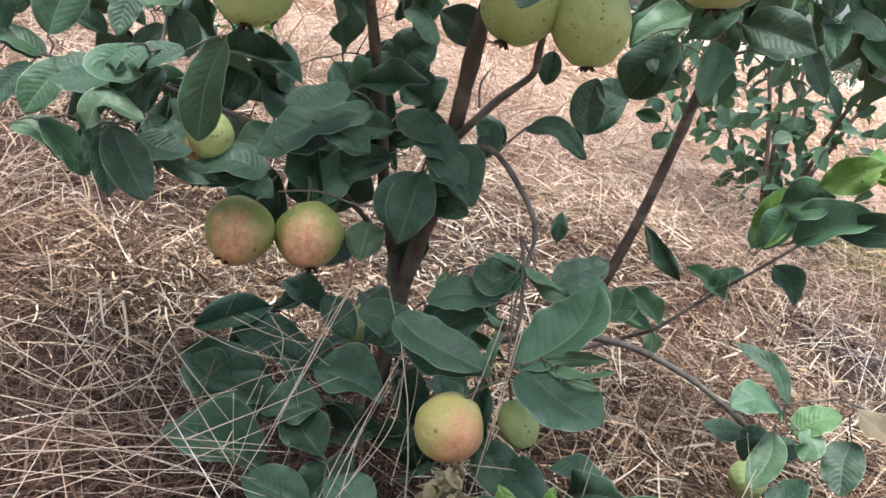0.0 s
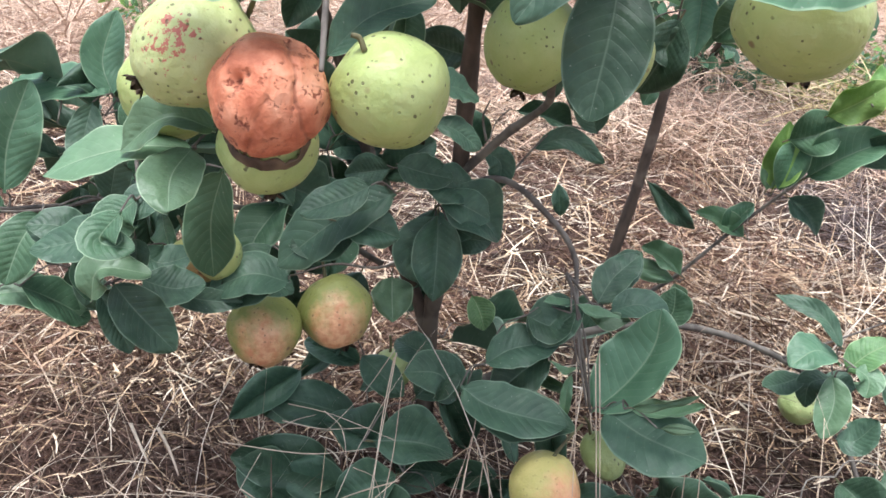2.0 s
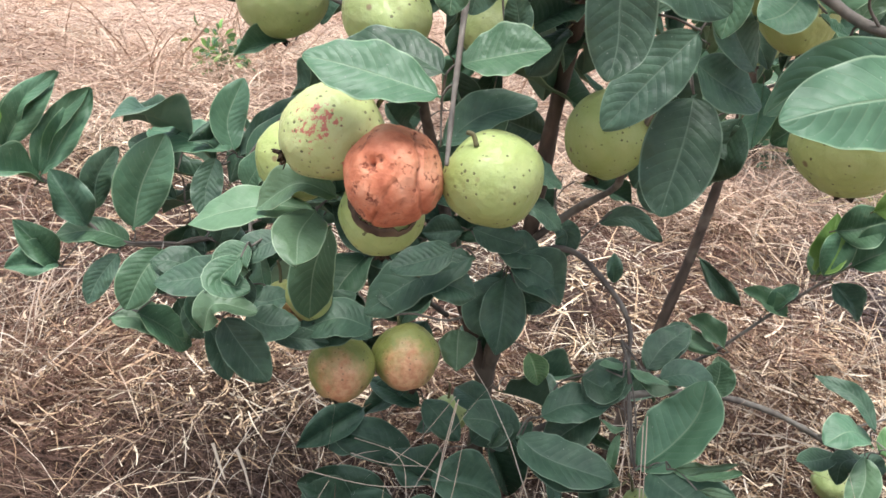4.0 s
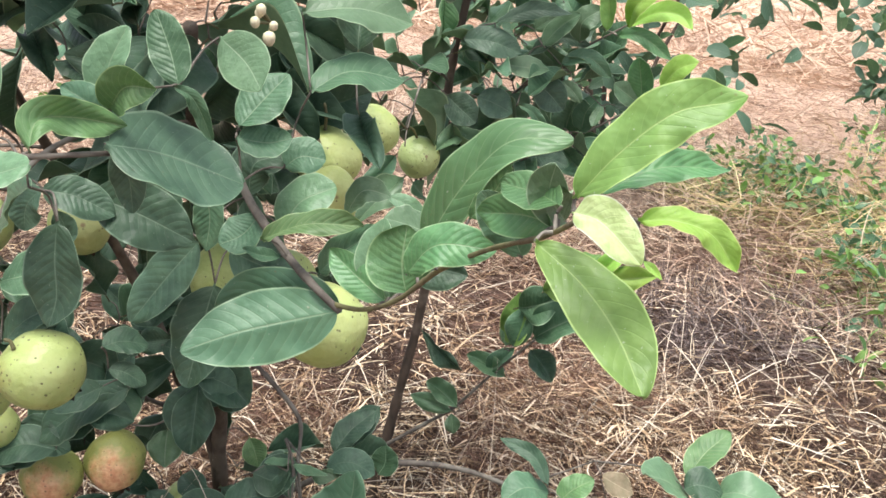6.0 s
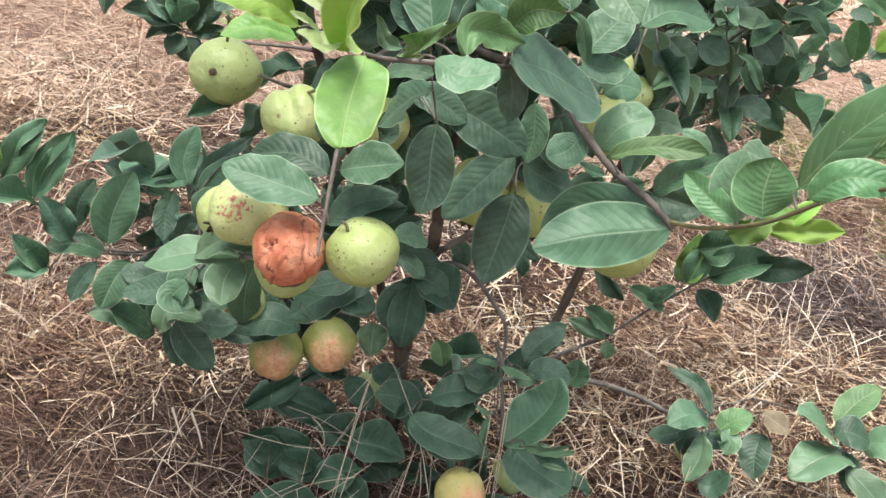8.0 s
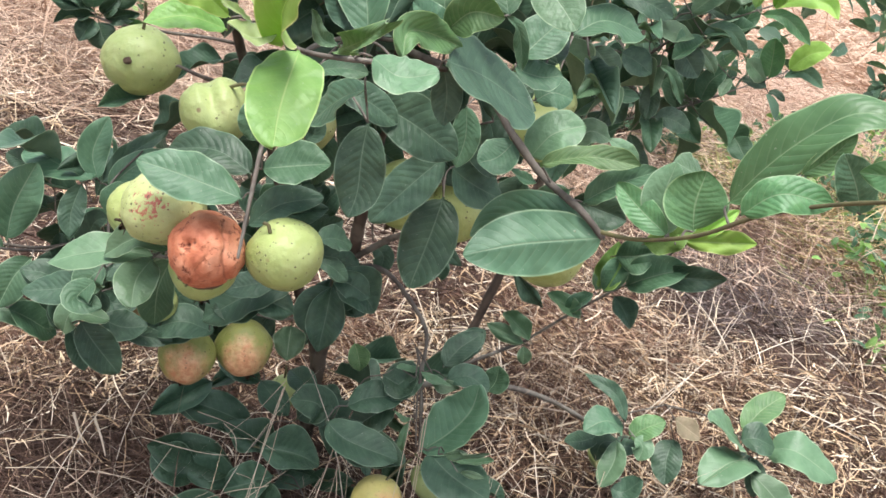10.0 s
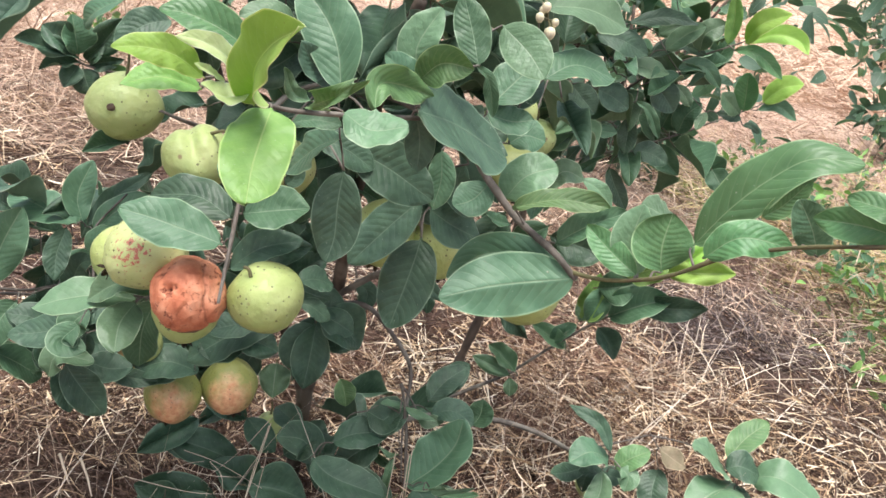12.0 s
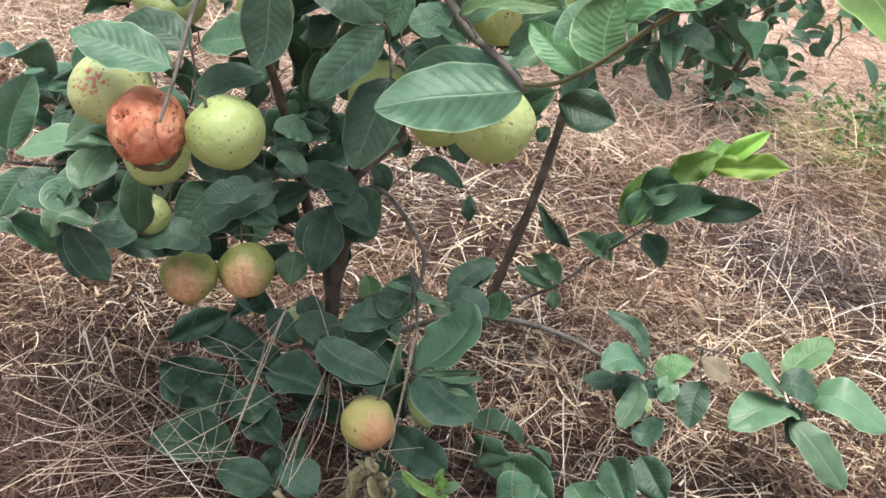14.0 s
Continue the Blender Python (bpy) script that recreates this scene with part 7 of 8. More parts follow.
curved_leaf(((0.146, 0.735, 0.326), (0.130, 0.730, 0.329), (0.116, 0.725, 0.336)), 0.014, (-0.29, -0.32, 0.90), (-0.27, -0.33, 0.91), "pale", fold=0.60, wave=0.020, cup=-0.10, heavy=0.95, blunt=0.54)
curved_leaf(((0.145, 0.725, 0.332), (0.163, 0.720, 0.324), (0.183, 0.715, 0.324)), 0.013, (-0.29, -0.32, 0.90), (-0.31, -0.30, 0.90), "pale", fold=0.60, wave=0.020, cup=-0.10, heavy=0.95, blunt=0.54)
curved_leaf(((0.119, 0.700, 0.292), (0.134, 0.695, 0.283), (0.142, 0.690, 0.291)), 0.008, (-0.26, -0.30, 0.92), (-0.28, -0.29, 0.92), "pale", fold=0.60, wave=0.020, cup=-0.10, heavy=0.95, blunt=0.54)
curved_leaf(((0.240, 0.190, 0.825), (0.250, 0.186, 0.827), (0.262, 0.182, 0.824), (0.271, 0.178, 0.813)), 0.011, (-0.35, -0.54, 0.76), (-0.43, -0.47, 0.77), "lime", fold=0.35, wave=0.030, cup=-0.10, heavy=0.95, blunt=0.54)
curved_leaf(((0.152, 0.460, 0.681), (0.168, 0.450, 0.702), (0.190, 0.440, 0.721)), 0.024, (-0.38, -0.50, 0.78), (-0.45, -0.50, 0.74), "mid", fold=0.30, wave=0.020, cup=-0.10, heavy=0.95, blunt=0.54)
curved_leaf(((-0.068, 0.368, 0.777), (-0.072, 0.348, 0.767), (-0.075, 0.329, 0.756), (-0.076, 0.309, 0.745)), 0.036, (-0.08, -0.79, 0.60), (-0.06, -0.73, 0.68), "young", fold=0.10, wave=0.020, cup=-0.10, heavy=0.85, blunt=0.34)
curved_leaf(((-0.029, 0.380, 0.778), (-0.012, 0.376, 0.771), (0.008, 0.372, 0.778)), 0.028, (-0.18, -0.45, 0.88), (-0.24, -0.43, 0.87), "pale", fold=0.05, wave=0.030, cup=-0.10, heavy=0.95, blunt=0.40)
curved_leaf(((-0.076, 0.367, 0.779), (-0.080, 0.344, 0.801), (-0.074, 0.320, 0.822), (-0.062, 0.297, 0.838)), 0.033, (-0.20, -0.82, 0.54), (-0.25, -0.85, 0.46), "lime", fold=0.45, wave=0.020, cup=-0.10, heavy=0.95, blunt=0.54)
curved_leaf(((0.466, 0.790, 0.238), (0.452, 0.820, 0.262), (0.413, 0.850, 0.270)), 0.021, (-0.42, -0.40, 0.82), (-0.39, -0.44, 0.81), "mature", fold=0.30, wave=0.020, cup=-0.10, heavy=0.95, blunt=0.54)
curved_leaf(((0.472, 0.800, 0.220), (0.435, 0.790, 0.237), (0.404, 0.780, 0.225)), 0.048, (-0.39, -0.29, 0.87), (-0.36, -0.30, 0.88), "mid", fold=0.15, wave=0.020, cup=-0.10, heavy=0.95, blunt=0.54)
curved_leaf(((0.487, 0.800, 0.203), (0.504, 0.800, 0.223), (0.530, 0.800, 0.238)), 0.038, (-0.42, -0.39, 0.82), (-0.45, -0.39, 0.80), "olive", fold=0.15, wave=0.020, cup=-0.10, heavy=0.95, blunt=0.54)
curved_leaf(((0.488, 0.790, 0.214), (0.499, 0.780, 0.206), (0.494, 0.770, 0.190)), 0.031, (-0.40, -0.28, 0.87), (-0.40, -0.27, 0.88), "pale", fold=0.15, wave=0.020, cup=-0.10, heavy=0.95, blunt=0.54)
curved_leaf(((0.534, 0.790, 0.252), (0.553, 0.780, 0.244), (0.572, 0.770, 0.237)), 0.031, (-0.44, -0.34, 0.83), (-0.46, -0.32, 0.83), "old", fold=0.15, wave=0.050, cup=-0.10, heavy=0.95, blunt=0.54)
curved_leaf(((0.546, 0.790, 0.217), (0.531, 0.765, 0.202), (0.526, 0.740, 0.177)), 0.042, (-0.45, -0.38, 0.81), (-0.44, -0.35, 0.83), "mature", fold=0.15, wave=0.020, cup=-0.10, heavy=0.95, blunt=0.54)
curved_leaf(((0.481, 0.820, 0.163), (0.494, 0.815, 0.177), (0.512, 0.810, 0.176)), 0.031, (-0.40, -0.38, 0.83), (-0.42, -0.38, 0.82), "mature", fold=0.15, wave=0.020, cup=-0.10, heavy=0.95, blunt=0.54)
curved_leaf(((0.483, 0.810, 0.189), (0.452, 0.805, 0.186), (0.450, 0.800, 0.159)), 0.027, (-0.41, -0.39, 0.82), (-0.39, -0.38, 0.84), "mature", fold=0.15, wave=0.020, cup=-0.10, heavy=0.95, blunt=0.54)
curved_leaf(((0.672, 0.820, 0.217), (0.701, 0.840, 0.242), (0.745, 0.860, 0.262)), 0.044, (-0.52, -0.42, 0.75), (-0.55, -0.43, 0.71), "olive", fold=0.15, wave=0.020, cup=-0.10, heavy=0.95, blunt=0.54)
curved_leaf(((0.673, 0.810, 0.199), (0.631, 0.800, 0.231), (0.591, 0.790, 0.252)), 0.071, (-0.46, -0.21, 0.86), (-0.44, -0.23, 0.87), "pale", fold=0.15, wave=0.020, cup=-0.10, heavy=0.95, blunt=0.54)
curved_leaf(((0.658, 0.800, 0.217), (0.676, 0.795, 0.227), (0.709, 0.790, 0.217)), 0.051, (-0.49, -0.30, 0.82), (-0.51, -0.29, 0.81), "mature", fold=0.15, wave=0.020, cup=-0.10, heavy=0.95, blunt=0.54)
curved_leaf(((0.703, 0.800, 0.204), (0.726, 0.770, 0.230), (0.785, 0.740, 0.209)), 0.064, (-0.45, -0.16, 0.88), (-0.49, -0.13, 0.86), "pale", fold=0.10, wave=0.020, cup=-0.10, heavy=0.95, blunt=0.54)
curved_leaf(((0.692, 0.790, 0.188), (0.632, 0.765, 0.206), (0.577, 0.740, 0.184)), 0.064, (-0.45, -0.16, 0.88), (-0.41, -0.16, 0.90), "pale", fold=0.10, wave=0.020, cup=-0.10, heavy=0.95, blunt=0.54)
curved_leaf(((0.681, 0.790, 0.196), (0.687, 0.775, 0.178), (0.687, 0.760, 0.149)), 0.030, (-0.51, -0.34, 0.79), (-0.50, -0.32, 0.81), "mature", fold=0.15, wave=0.020, cup=-0.10, heavy=0.95, blunt=0.54)
curved_leaf(((0.666, 0.760, 0.192), (0.691, 0.730, 0.179), (0.734, 0.700, 0.139)), 0.050, (-0.42, -0.20, 0.89), (-0.44, -0.15, 0.89), "pale", fold=0.15, wave=0.020, cup=-0.10, heavy=0.95, blunt=0.54)
curved_leaf(((0.463, 0.790, 0.206), (0.459, 0.770, 0.184), (0.440, 0.750, 0.156)), 0.036, (-0.51, -0.56, 0.66), (-0.49, -0.52, 0.70), "pale", fold=0.35, wave=0.020, cup=-0.10, heavy=0.95, blunt=0.54)
curved_leaf(((0.457, 0.750, 0.155), (0.476, 0.745, 0.155), (0.491, 0.740, 0.183)), 0.036, (-0.48, -0.41, 0.78), (-0.51, -0.40, 0.76), "mature", fold=0.15, wave=0.020, cup=-0.10, heavy=0.95, blunt=0.54)
curved_leaf(((0.453, 0.820, 0.186), (0.423, 0.810, 0.183), (0.394, 0.800, 0.187)), 0.029, (-0.47, -0.45, 0.76), (-0.44, -0.46, 0.77), "mature", fold=0.15, wave=0.020, cup=-0.10, heavy=0.95, blunt=0.54)
curved_leaf(((0.124, 0.840, 0.432), (0.155, 0.835, 0.443), (0.191, 0.830, 0.422)), 0.022, (-0.24, -0.78, 0.58), (-0.31, -0.75, 0.58), "mature", fold=0.30, wave=0.020, cup=-0.10, heavy=0.95, blunt=0.54)
curved_leaf(((0.078, 0.840, 0.429), (0.094, 0.835, 0.419), (0.093, 0.830, 0.396)), 0.026, (-0.19, -0.78, 0.59), (-0.21, -0.76, 0.62), "mature", fold=0.20, wave=0.020, cup=-0.10, heavy=0.95, blunt=0.54)
curved_leaf(((0.191, 0.860, 0.441), (0.182, 0.860, 0.468), (0.183, 0.860, 0.498)), 0.035, (-0.27, -0.87, 0.41), (-0.27, -0.89, 0.36), "mature", fold=0.15, wave=0.020, cup=-0.10, heavy=0.95, blunt=0.54)
curved_leaf(((0.221, 0.860, 0.485), (0.202, 0.860, 0.488), (0.183, 0.860, 0.492)), 0.031, (-0.35, -0.78, 0.53), (-0.31, -0.79, 0.53), "mature", fold=0.15, wave=0.020, cup=-0.10, heavy=0.95, blunt=0.54)
curved_leaf(((-0.001, 0.840, 0.415), (0.023, 0.835, 0.409), (0.050, 0.830, 0.405)), 0.036, (-0.14, -0.67, 0.73), (-0.19, -0.66, 0.73), "mature", fold=0.15, wave=0.020, cup=-0.10, heavy=0.95, blunt=0.54)
curved_leaf(((-0.084, 0.545, 0.688), (-0.084, 0.542, 0.671), (-0.084, 0.540, 0.656)), 0.023, (-0.14, -0.90, 0.41), (-0.14, -0.87, 0.46), "mid", fold=0.15, wave=0.020, cup=-0.10, heavy=0.95, blunt=0.46)
curved_leaf(((-0.040, 0.600, 0.640), (-0.033, 0.600, 0.648), (-0.039, 0.600, 0.667)), 0.019, (-0.21, -0.75, 0.63), (-0.22, -0.77, 0.60), "mature", fold=0.15, wave=0.020, cup=-0.10, heavy=0.95, blunt=0.54)
curved_leaf(((0.219, 0.335, 0.769), (0.227, 0.330, 0.782), (0.234, 0.325, 0.801)), 0.014, (-0.52, -0.85, 0.10), (-0.55, -0.83, 0.04), "olive", fold=0.15, wave=0.020, cup=-0.10, heavy=0.95, blunt=0.54)
curved_leaf(((0.189, 0.330, 0.741), (0.201, 0.320, 0.761), (0.228, 0.310, 0.763)), 0.023, (-0.53, -0.63, 0.57), (-0.60, -0.59, 0.54), "fresh", fold=0.10, wave=0.020, cup=-0.10, heavy=0.95, blunt=0.50)
curved_leaf(((0.238, 0.300, 0.764), (0.229, 0.302, 0.779), (0.216, 0.305, 0.794)), 0.022, (-0.62, -0.58, 0.53), (-0.61, -0.62, 0.50), "mid", fold=0.15, wave=0.020, cup=-0.10, heavy=0.95, blunt=0.45)
curved_leaf(((0.231, 0.240, 0.803), (0.223, 0.260, 0.800), (0.209, 0.280, 0.793)), 0.019, (-0.65, -0.74, 0.16), (-0.58, -0.79, 0.17), "fresh", fold=0.20, wave=0.020, cup=-0.10, heavy=0.95, blunt=0.54)
curved_leaf(((0.228, 0.230, 0.815), (0.224, 0.250, 0.813), (0.215, 0.270, 0.810)), 0.017, (-0.64, -0.32, 0.70), (-0.60, -0.37, 0.71), "fresh", fold=0.20, wave=0.020, cup=-0.10, heavy=0.95, blunt=0.54)
curved_leaf(((0.099, 0.530, 0.757), (0.114, 0.540, 0.773), (0.132, 0.550, 0.791)), 0.036, (-0.32, -0.68, 0.66), (-0.37, -0.69, 0.62), "mid", fold=0.10, wave=0.020, cup=-0.10, heavy=0.95, blunt=0.55)
curved_leaf(((0.372, 0.955, 0.779), (0.413, 0.948, 0.797), (0.459, 0.940, 0.798)), 0.022, (-0.46, -0.69, 0.56), (-0.53, -0.65, 0.54), "mature", fold=0.15, wave=0.020, cup=-0.10, heavy=0.95, blunt=0.54)
curved_leaf(((0.433, 0.955, 0.757), (0.451, 0.948, 0.782), (0.469, 0.940, 0.798)), 0.029, (-0.50, -0.65, 0.57), (-0.53, -0.65, 0.54), "pale", fold=0.15, wave=0.020, cup=-0.10, heavy=0.95, blunt=0.54)
curved_leaf(((0.335, 0.955, 0.758), (0.367, 0.948, 0.759), (0.404, 0.940, 0.748)), 0.037, (-0.43, -0.69, 0.58), (-0.48, -0.66, 0.58), "mature", fold=0.15, wave=0.020, cup=-0.10, heavy=0.95, blunt=0.54)
curved_leaf(((0.426, 0.955, 0.713), (0.444, 0.948, 0.703), (0.465, 0.940, 0.683)), 0.041, (-0.48, -0.64, 0.60), (-0.50, -0.61, 0.61), "mature", fold=0.15, wave=0.020, cup=-0.10, heavy=0.95, blunt=0.54)
curved_leaf(((0.322, 0.955, 0.691), (0.339, 0.948, 0.677), (0.358, 0.940, 0.662)), 0.039, (-0.41, -0.67, 0.62), (-0.43, -0.64, 0.64), "mature", fold=0.15, wave=0.020, cup=-0.10, heavy=0.95, blunt=0.54)
curved_leaf(((0.359, 0.955, 0.691), (0.379, 0.948, 0.686), (0.402, 0.940, 0.676)), 0.039, (-0.43, -0.66, 0.62), (-0.46, -0.63, 0.62), "mature", fold=0.15, wave=0.020, cup=-0.10, heavy=0.95, blunt=0.54)
curved_leaf(((0.413, 0.955, 0.662), (0.416, 0.948, 0.639), (0.416, 0.940, 0.615)), 0.027, (-0.46, -0.63, 0.63), (-0.45, -0.60, 0.65), "mature", fold=0.15, wave=0.020, cup=-0.10, heavy=0.95, blunt=0.54)
curved_leaf(((0.433, 0.955, 0.617), (0.456, 0.948, 0.620), (0.481, 0.940, 0.612)), 0.034, (-0.46, -0.60, 0.65), (-0.49, -0.58, 0.65), "mature", fold=0.15, wave=0.020, cup=-0.10, heavy=0.95, blunt=0.54)
curved_leaf(((0.408, 0.955, 0.589), (0.422, 0.948, 0.566), (0.444, 0.940, 0.537)), 0.026, (-0.44, -0.60, 0.67), (-0.45, -0.57, 0.69), "mature", fold=0.15, wave=0.020, cup=-0.10, heavy=0.95, blunt=0.54)
curved_leaf(((0.493, 0.955, 0.632), (0.508, 0.948, 0.629), (0.527, 0.940, 0.623)), 0.017, (-0.50, -0.59, 0.64), (-0.52, -0.57, 0.64), "mature", fold=0.15, wave=0.020, cup=-0.10, heavy=0.95, blunt=0.54)
curved_leaf(((0.361, 0.955, 0.639), (0.376, 0.948, 0.639), (0.397, 0.940, 0.642)), 0.020, (-0.42, -0.64, 0.65), (-0.45, -0.62, 0.64), "mid", fold=0.15, wave=0.020, cup=-0.10, heavy=0.95, blunt=0.54)
curved_leaf(((0.463, 0.955, 0.716), (0.477, 0.948, 0.705), (0.486, 0.940, 0.693)), 0.018, (-0.50, -0.63, 0.59), (-0.52, -0.61, 0.60), "pale", fold=0.15, wave=0.020, cup=-0.10, heavy=0.95, blunt=0.54)
curved_leaf(((0.520, 0.955, 0.687), (0.512, 0.948, 0.676), (0.505, 0.940, 0.665)), 0.015, (-0.53, -0.60, 0.60), (-0.52, -0.59, 0.62), "pale", fold=0.15, wave=0.020, cup=-0.10, heavy=0.95, blunt=0.54)
curved_leaf(((0.189, 0.395, 0.693), (0.175, 0.411, 0.700), (0.157, 0.428, 0.712)), 0.021, (-0.46, -0.76, 0.46), (-0.41, -0.81, 0.43), "fresh", fold=0.30, wave=0.020, cup=-0.10, heavy=0.95, blunt=0.54)
curved_leaf(((0.194, 0.405, 0.689), (0.185, 0.411, 0.711), (0.188, 0.417, 0.737)), 0.029, (-0.45, -0.46, 0.77), (-0.46, -0.50, 0.73), "pale", fold=0.10, wave=0.020, cup=-0.10, heavy=0.95, blunt=0.50)
curved_leaf(((0.199, 0.385, 0.703), (0.196, 0.390, 0.720), (0.198, 0.395, 0.742)), 0.042, (-0.48, -0.80, 0.36), (-0.48, -0.82, 0.30), "fresh", fold=0.30, wave=0.040, cup=0.10, heavy=0.95, blunt=0.62)
curved_leaf(((0.222, 0.425, 0.721), (0.206, 0.422, 0.730), (0.188, 0.420, 0.736)), 0.028, (-0.46, -0.36, 0.81), (-0.44, -0.39, 0.81), "pale", fold=0.15, wave=0.020, cup=-0.10, heavy=0.95, blunt=0.54)
curved_leaf(((0.201, 0.365, 0.732), (0.211, 0.355, 0.766), (0.223, 0.345, 0.792), (0.237, 0.335, 0.810), (0.263, 0.325, 0.814)), 0.034, (-0.50, -0.49, 0.72), (-0.64, -0.46, 0.62), "fresh", fold=0.12, wave=0.010, cup=-0.10, heavy=0.95, blunt=0.50)
curved_leaf(((0.088, 0.517, 0.819), (0.105, 0.496, 0.808), (0.115, 0.475, 0.796)), 0.033, (-0.31, -0.89, 0.34), (-0.36, -0.85, 0.39), "pale", fold=0.08, wave=0.010, cup=-0.04, heavy=0.95, blunt=0.56)
curved_leaf(((-0.224, 0.700, 0.370), (-0.209, 0.695, 0.349), (-0.182, 0.690, 0.316)), 0.039, (0.20, -0.72, 0.66), (0.13, -0.69, 0.72), "mature", fold=0.20, wave=0.020, cup=-0.10, heavy=0.95, blunt=0.54)
curved_leaf(((-0.237, 0.710, 0.356), (-0.226, 0.705, 0.335), (-0.216, 0.700, 0.309)), 0.024, (0.21, -0.71, 0.67), (0.17, -0.68, 0.71), "mature", fold=0.20, wave=0.020, cup=-0.10, heavy=0.95, blunt=0.54)
curved_leaf(((-0.195, 0.730, 0.346), (-0.163, 0.730, 0.338), (-0.133, 0.730, 0.335)), 0.021, (0.15, -0.79, 0.60), (0.06, -0.79, 0.62), "mature", fold=0.20, wave=0.020, cup=-0.10, heavy=0.95, blunt=0.54)
flower_buds((0.119, 0.502, 0.823))

# ---------------------------------------------------------------- denser leaves further back in the bush
BACK = {"co": [], "tri": [], "uv": [], "mat": [], "count": 0}
LOOKS = list(LEAF_FACES)


def spray(seed, centre, size, count, reach=0.07, looks=("mature", "mature", "mid"), sky=0.0):
    """Leaves set about a volume of the bush, hanging outward from its middle, gathered for one mesh."""
    rnd = random.Random(seed)
    c = Vector(centre)
    for k in range(count):
        o = Vector([max(-0.8, min(0.8, rnd.gauss(0, 0.45))) for _ in range(3)])
        b = c + Vector((o.x * size[0], o.y * size[1], o.z * size[2]))
        d = (o.normalized() + Vector((rnd.uniform(-0.8, 0.8), rnd.uniform(-0.8, 0.8), rnd.uniform(-0.7, 0.4)))).normalized()
        ln = reach * rnd.uniform(0.7, 1.3)
        n = Vector((rnd.uniform(-0.6, 0.6), rnd.uniform(-1.0, 0.1), rnd.uniform(0.3, 1.0) + sky))
        wide, look_ = ln * rnd.uniform(0.42, 0.56), rnd.choice(looks)
        me = leaf_mesh(look_, rnd.choice((0.03, 0.06, 0.1)), rnd.choice((0.12, 0.2, 0.3)), k % 7)
        m = np.array(leaf_pose(b, b + d * ln, wide, n))
        co = np.empty(len(me.vertices) * 3, np.float32)
        me.vertices.foreach_get("co", co)
        BACK["co"].append(co.reshape(-1, 3) @ m[:3, :3].T + m[:3, 3])
        for p in me.polygons:
            BACK["tri"].append([BACK["count"] + v for v in p.vertices])
            BACK["mat"].append(2 * LOOKS.index(look_) + p.material_index if p.material_index < 2 else 2 * len(LOOKS))
        uv = np.empty(len(me.loops) * 2, np.float32)
        me.uv_layers[0].data.foreach_get("uv", uv)
        BACK["uv"].append(uv)
        BACK["count"] += len(me.vertices)
        NODES.append(b - d * (0.11 * ln))


spray(1, (0.33, 1.06, 0.68), (0.19, 0.12, 0.18), 60, 0.07, ("mid", "pale", "mid"), sky=0.6)
spray(2, (0.35, 1.05, 0.84), (0.16, 0.14, 0.13), 32, 0.07, ("mid", "pale", "fresh"), sky=0.6)
spray(3, (0.06, 0.72, 0.82), (0.16, 0.13, 0.09), 40, 0.085)
spray(4, (-0.08, 0.82, 0.78), (0.20, 0.14, 0.10), 30, 0.08)
spray(5, (0.06, 0.95, 0.16), (0.18, 0.06, 0.08), 12, 0.075, ("mature",))
spray(6, (-0.13, 0.92, 0.40), (0.16, 0.07, 0.07), 22, 0.075)
spray(7, (0.16, 0.76, 0.10), (0.22, 0.10, 0.06), 13, 0.085, ("mature",))
spray(8, (-0.02, 0.88, 0.63), (0.13, 0.08, 0.10), 30, 0.08, ("mature", "mid"))
spray(14, (0.45, 1.02, 0.67), (0.13, 0.08, 0.13), 40, 0.062, ("mid", "pale", "mid", "mature"), sky=0.6)
spray(9, (0.05, 0.76, 0.68), (0.14, 0.06, 0.12), 40, 0.075, ("mature",))
spray(11, (-0.24, 0.87, 0.42), (0.10, 0.05, 0.10), 22, 0.065, ("mature",))


def back_leaves():
    """All the leaves further back in the bush, as one part."""
    me = bpy.data.meshes.new("leaves")
    scale = 0.08
    me.from_pydata(((np.concatenate(BACK["co"]) - np.array(bush.location)) / scale).tolist(), [], BACK["tri"])
    me.uv_layers.new(name="UVMap").data.foreach_set("uv", np.concatenate(BACK["uv"]))
    for look_ in LOOKS:
        for mat in LEAF_FACES[look_]:
            me.materials.append(mat)
    me.materials.append(GREEN_TWIG)
    me.polygons.foreach_set("material_index", BACK["mat"])
    for p in me.polygons:
        p.use_smooth = True
    me.set_sharp_from_angle(angle=math.radians(55))
    ob = new("leaves", me)
    ob.scale = (scale, scale, scale)
    ob.parent = bush
    return tagged(ob, "dense leaves deeper in the bush", kind="stuff")


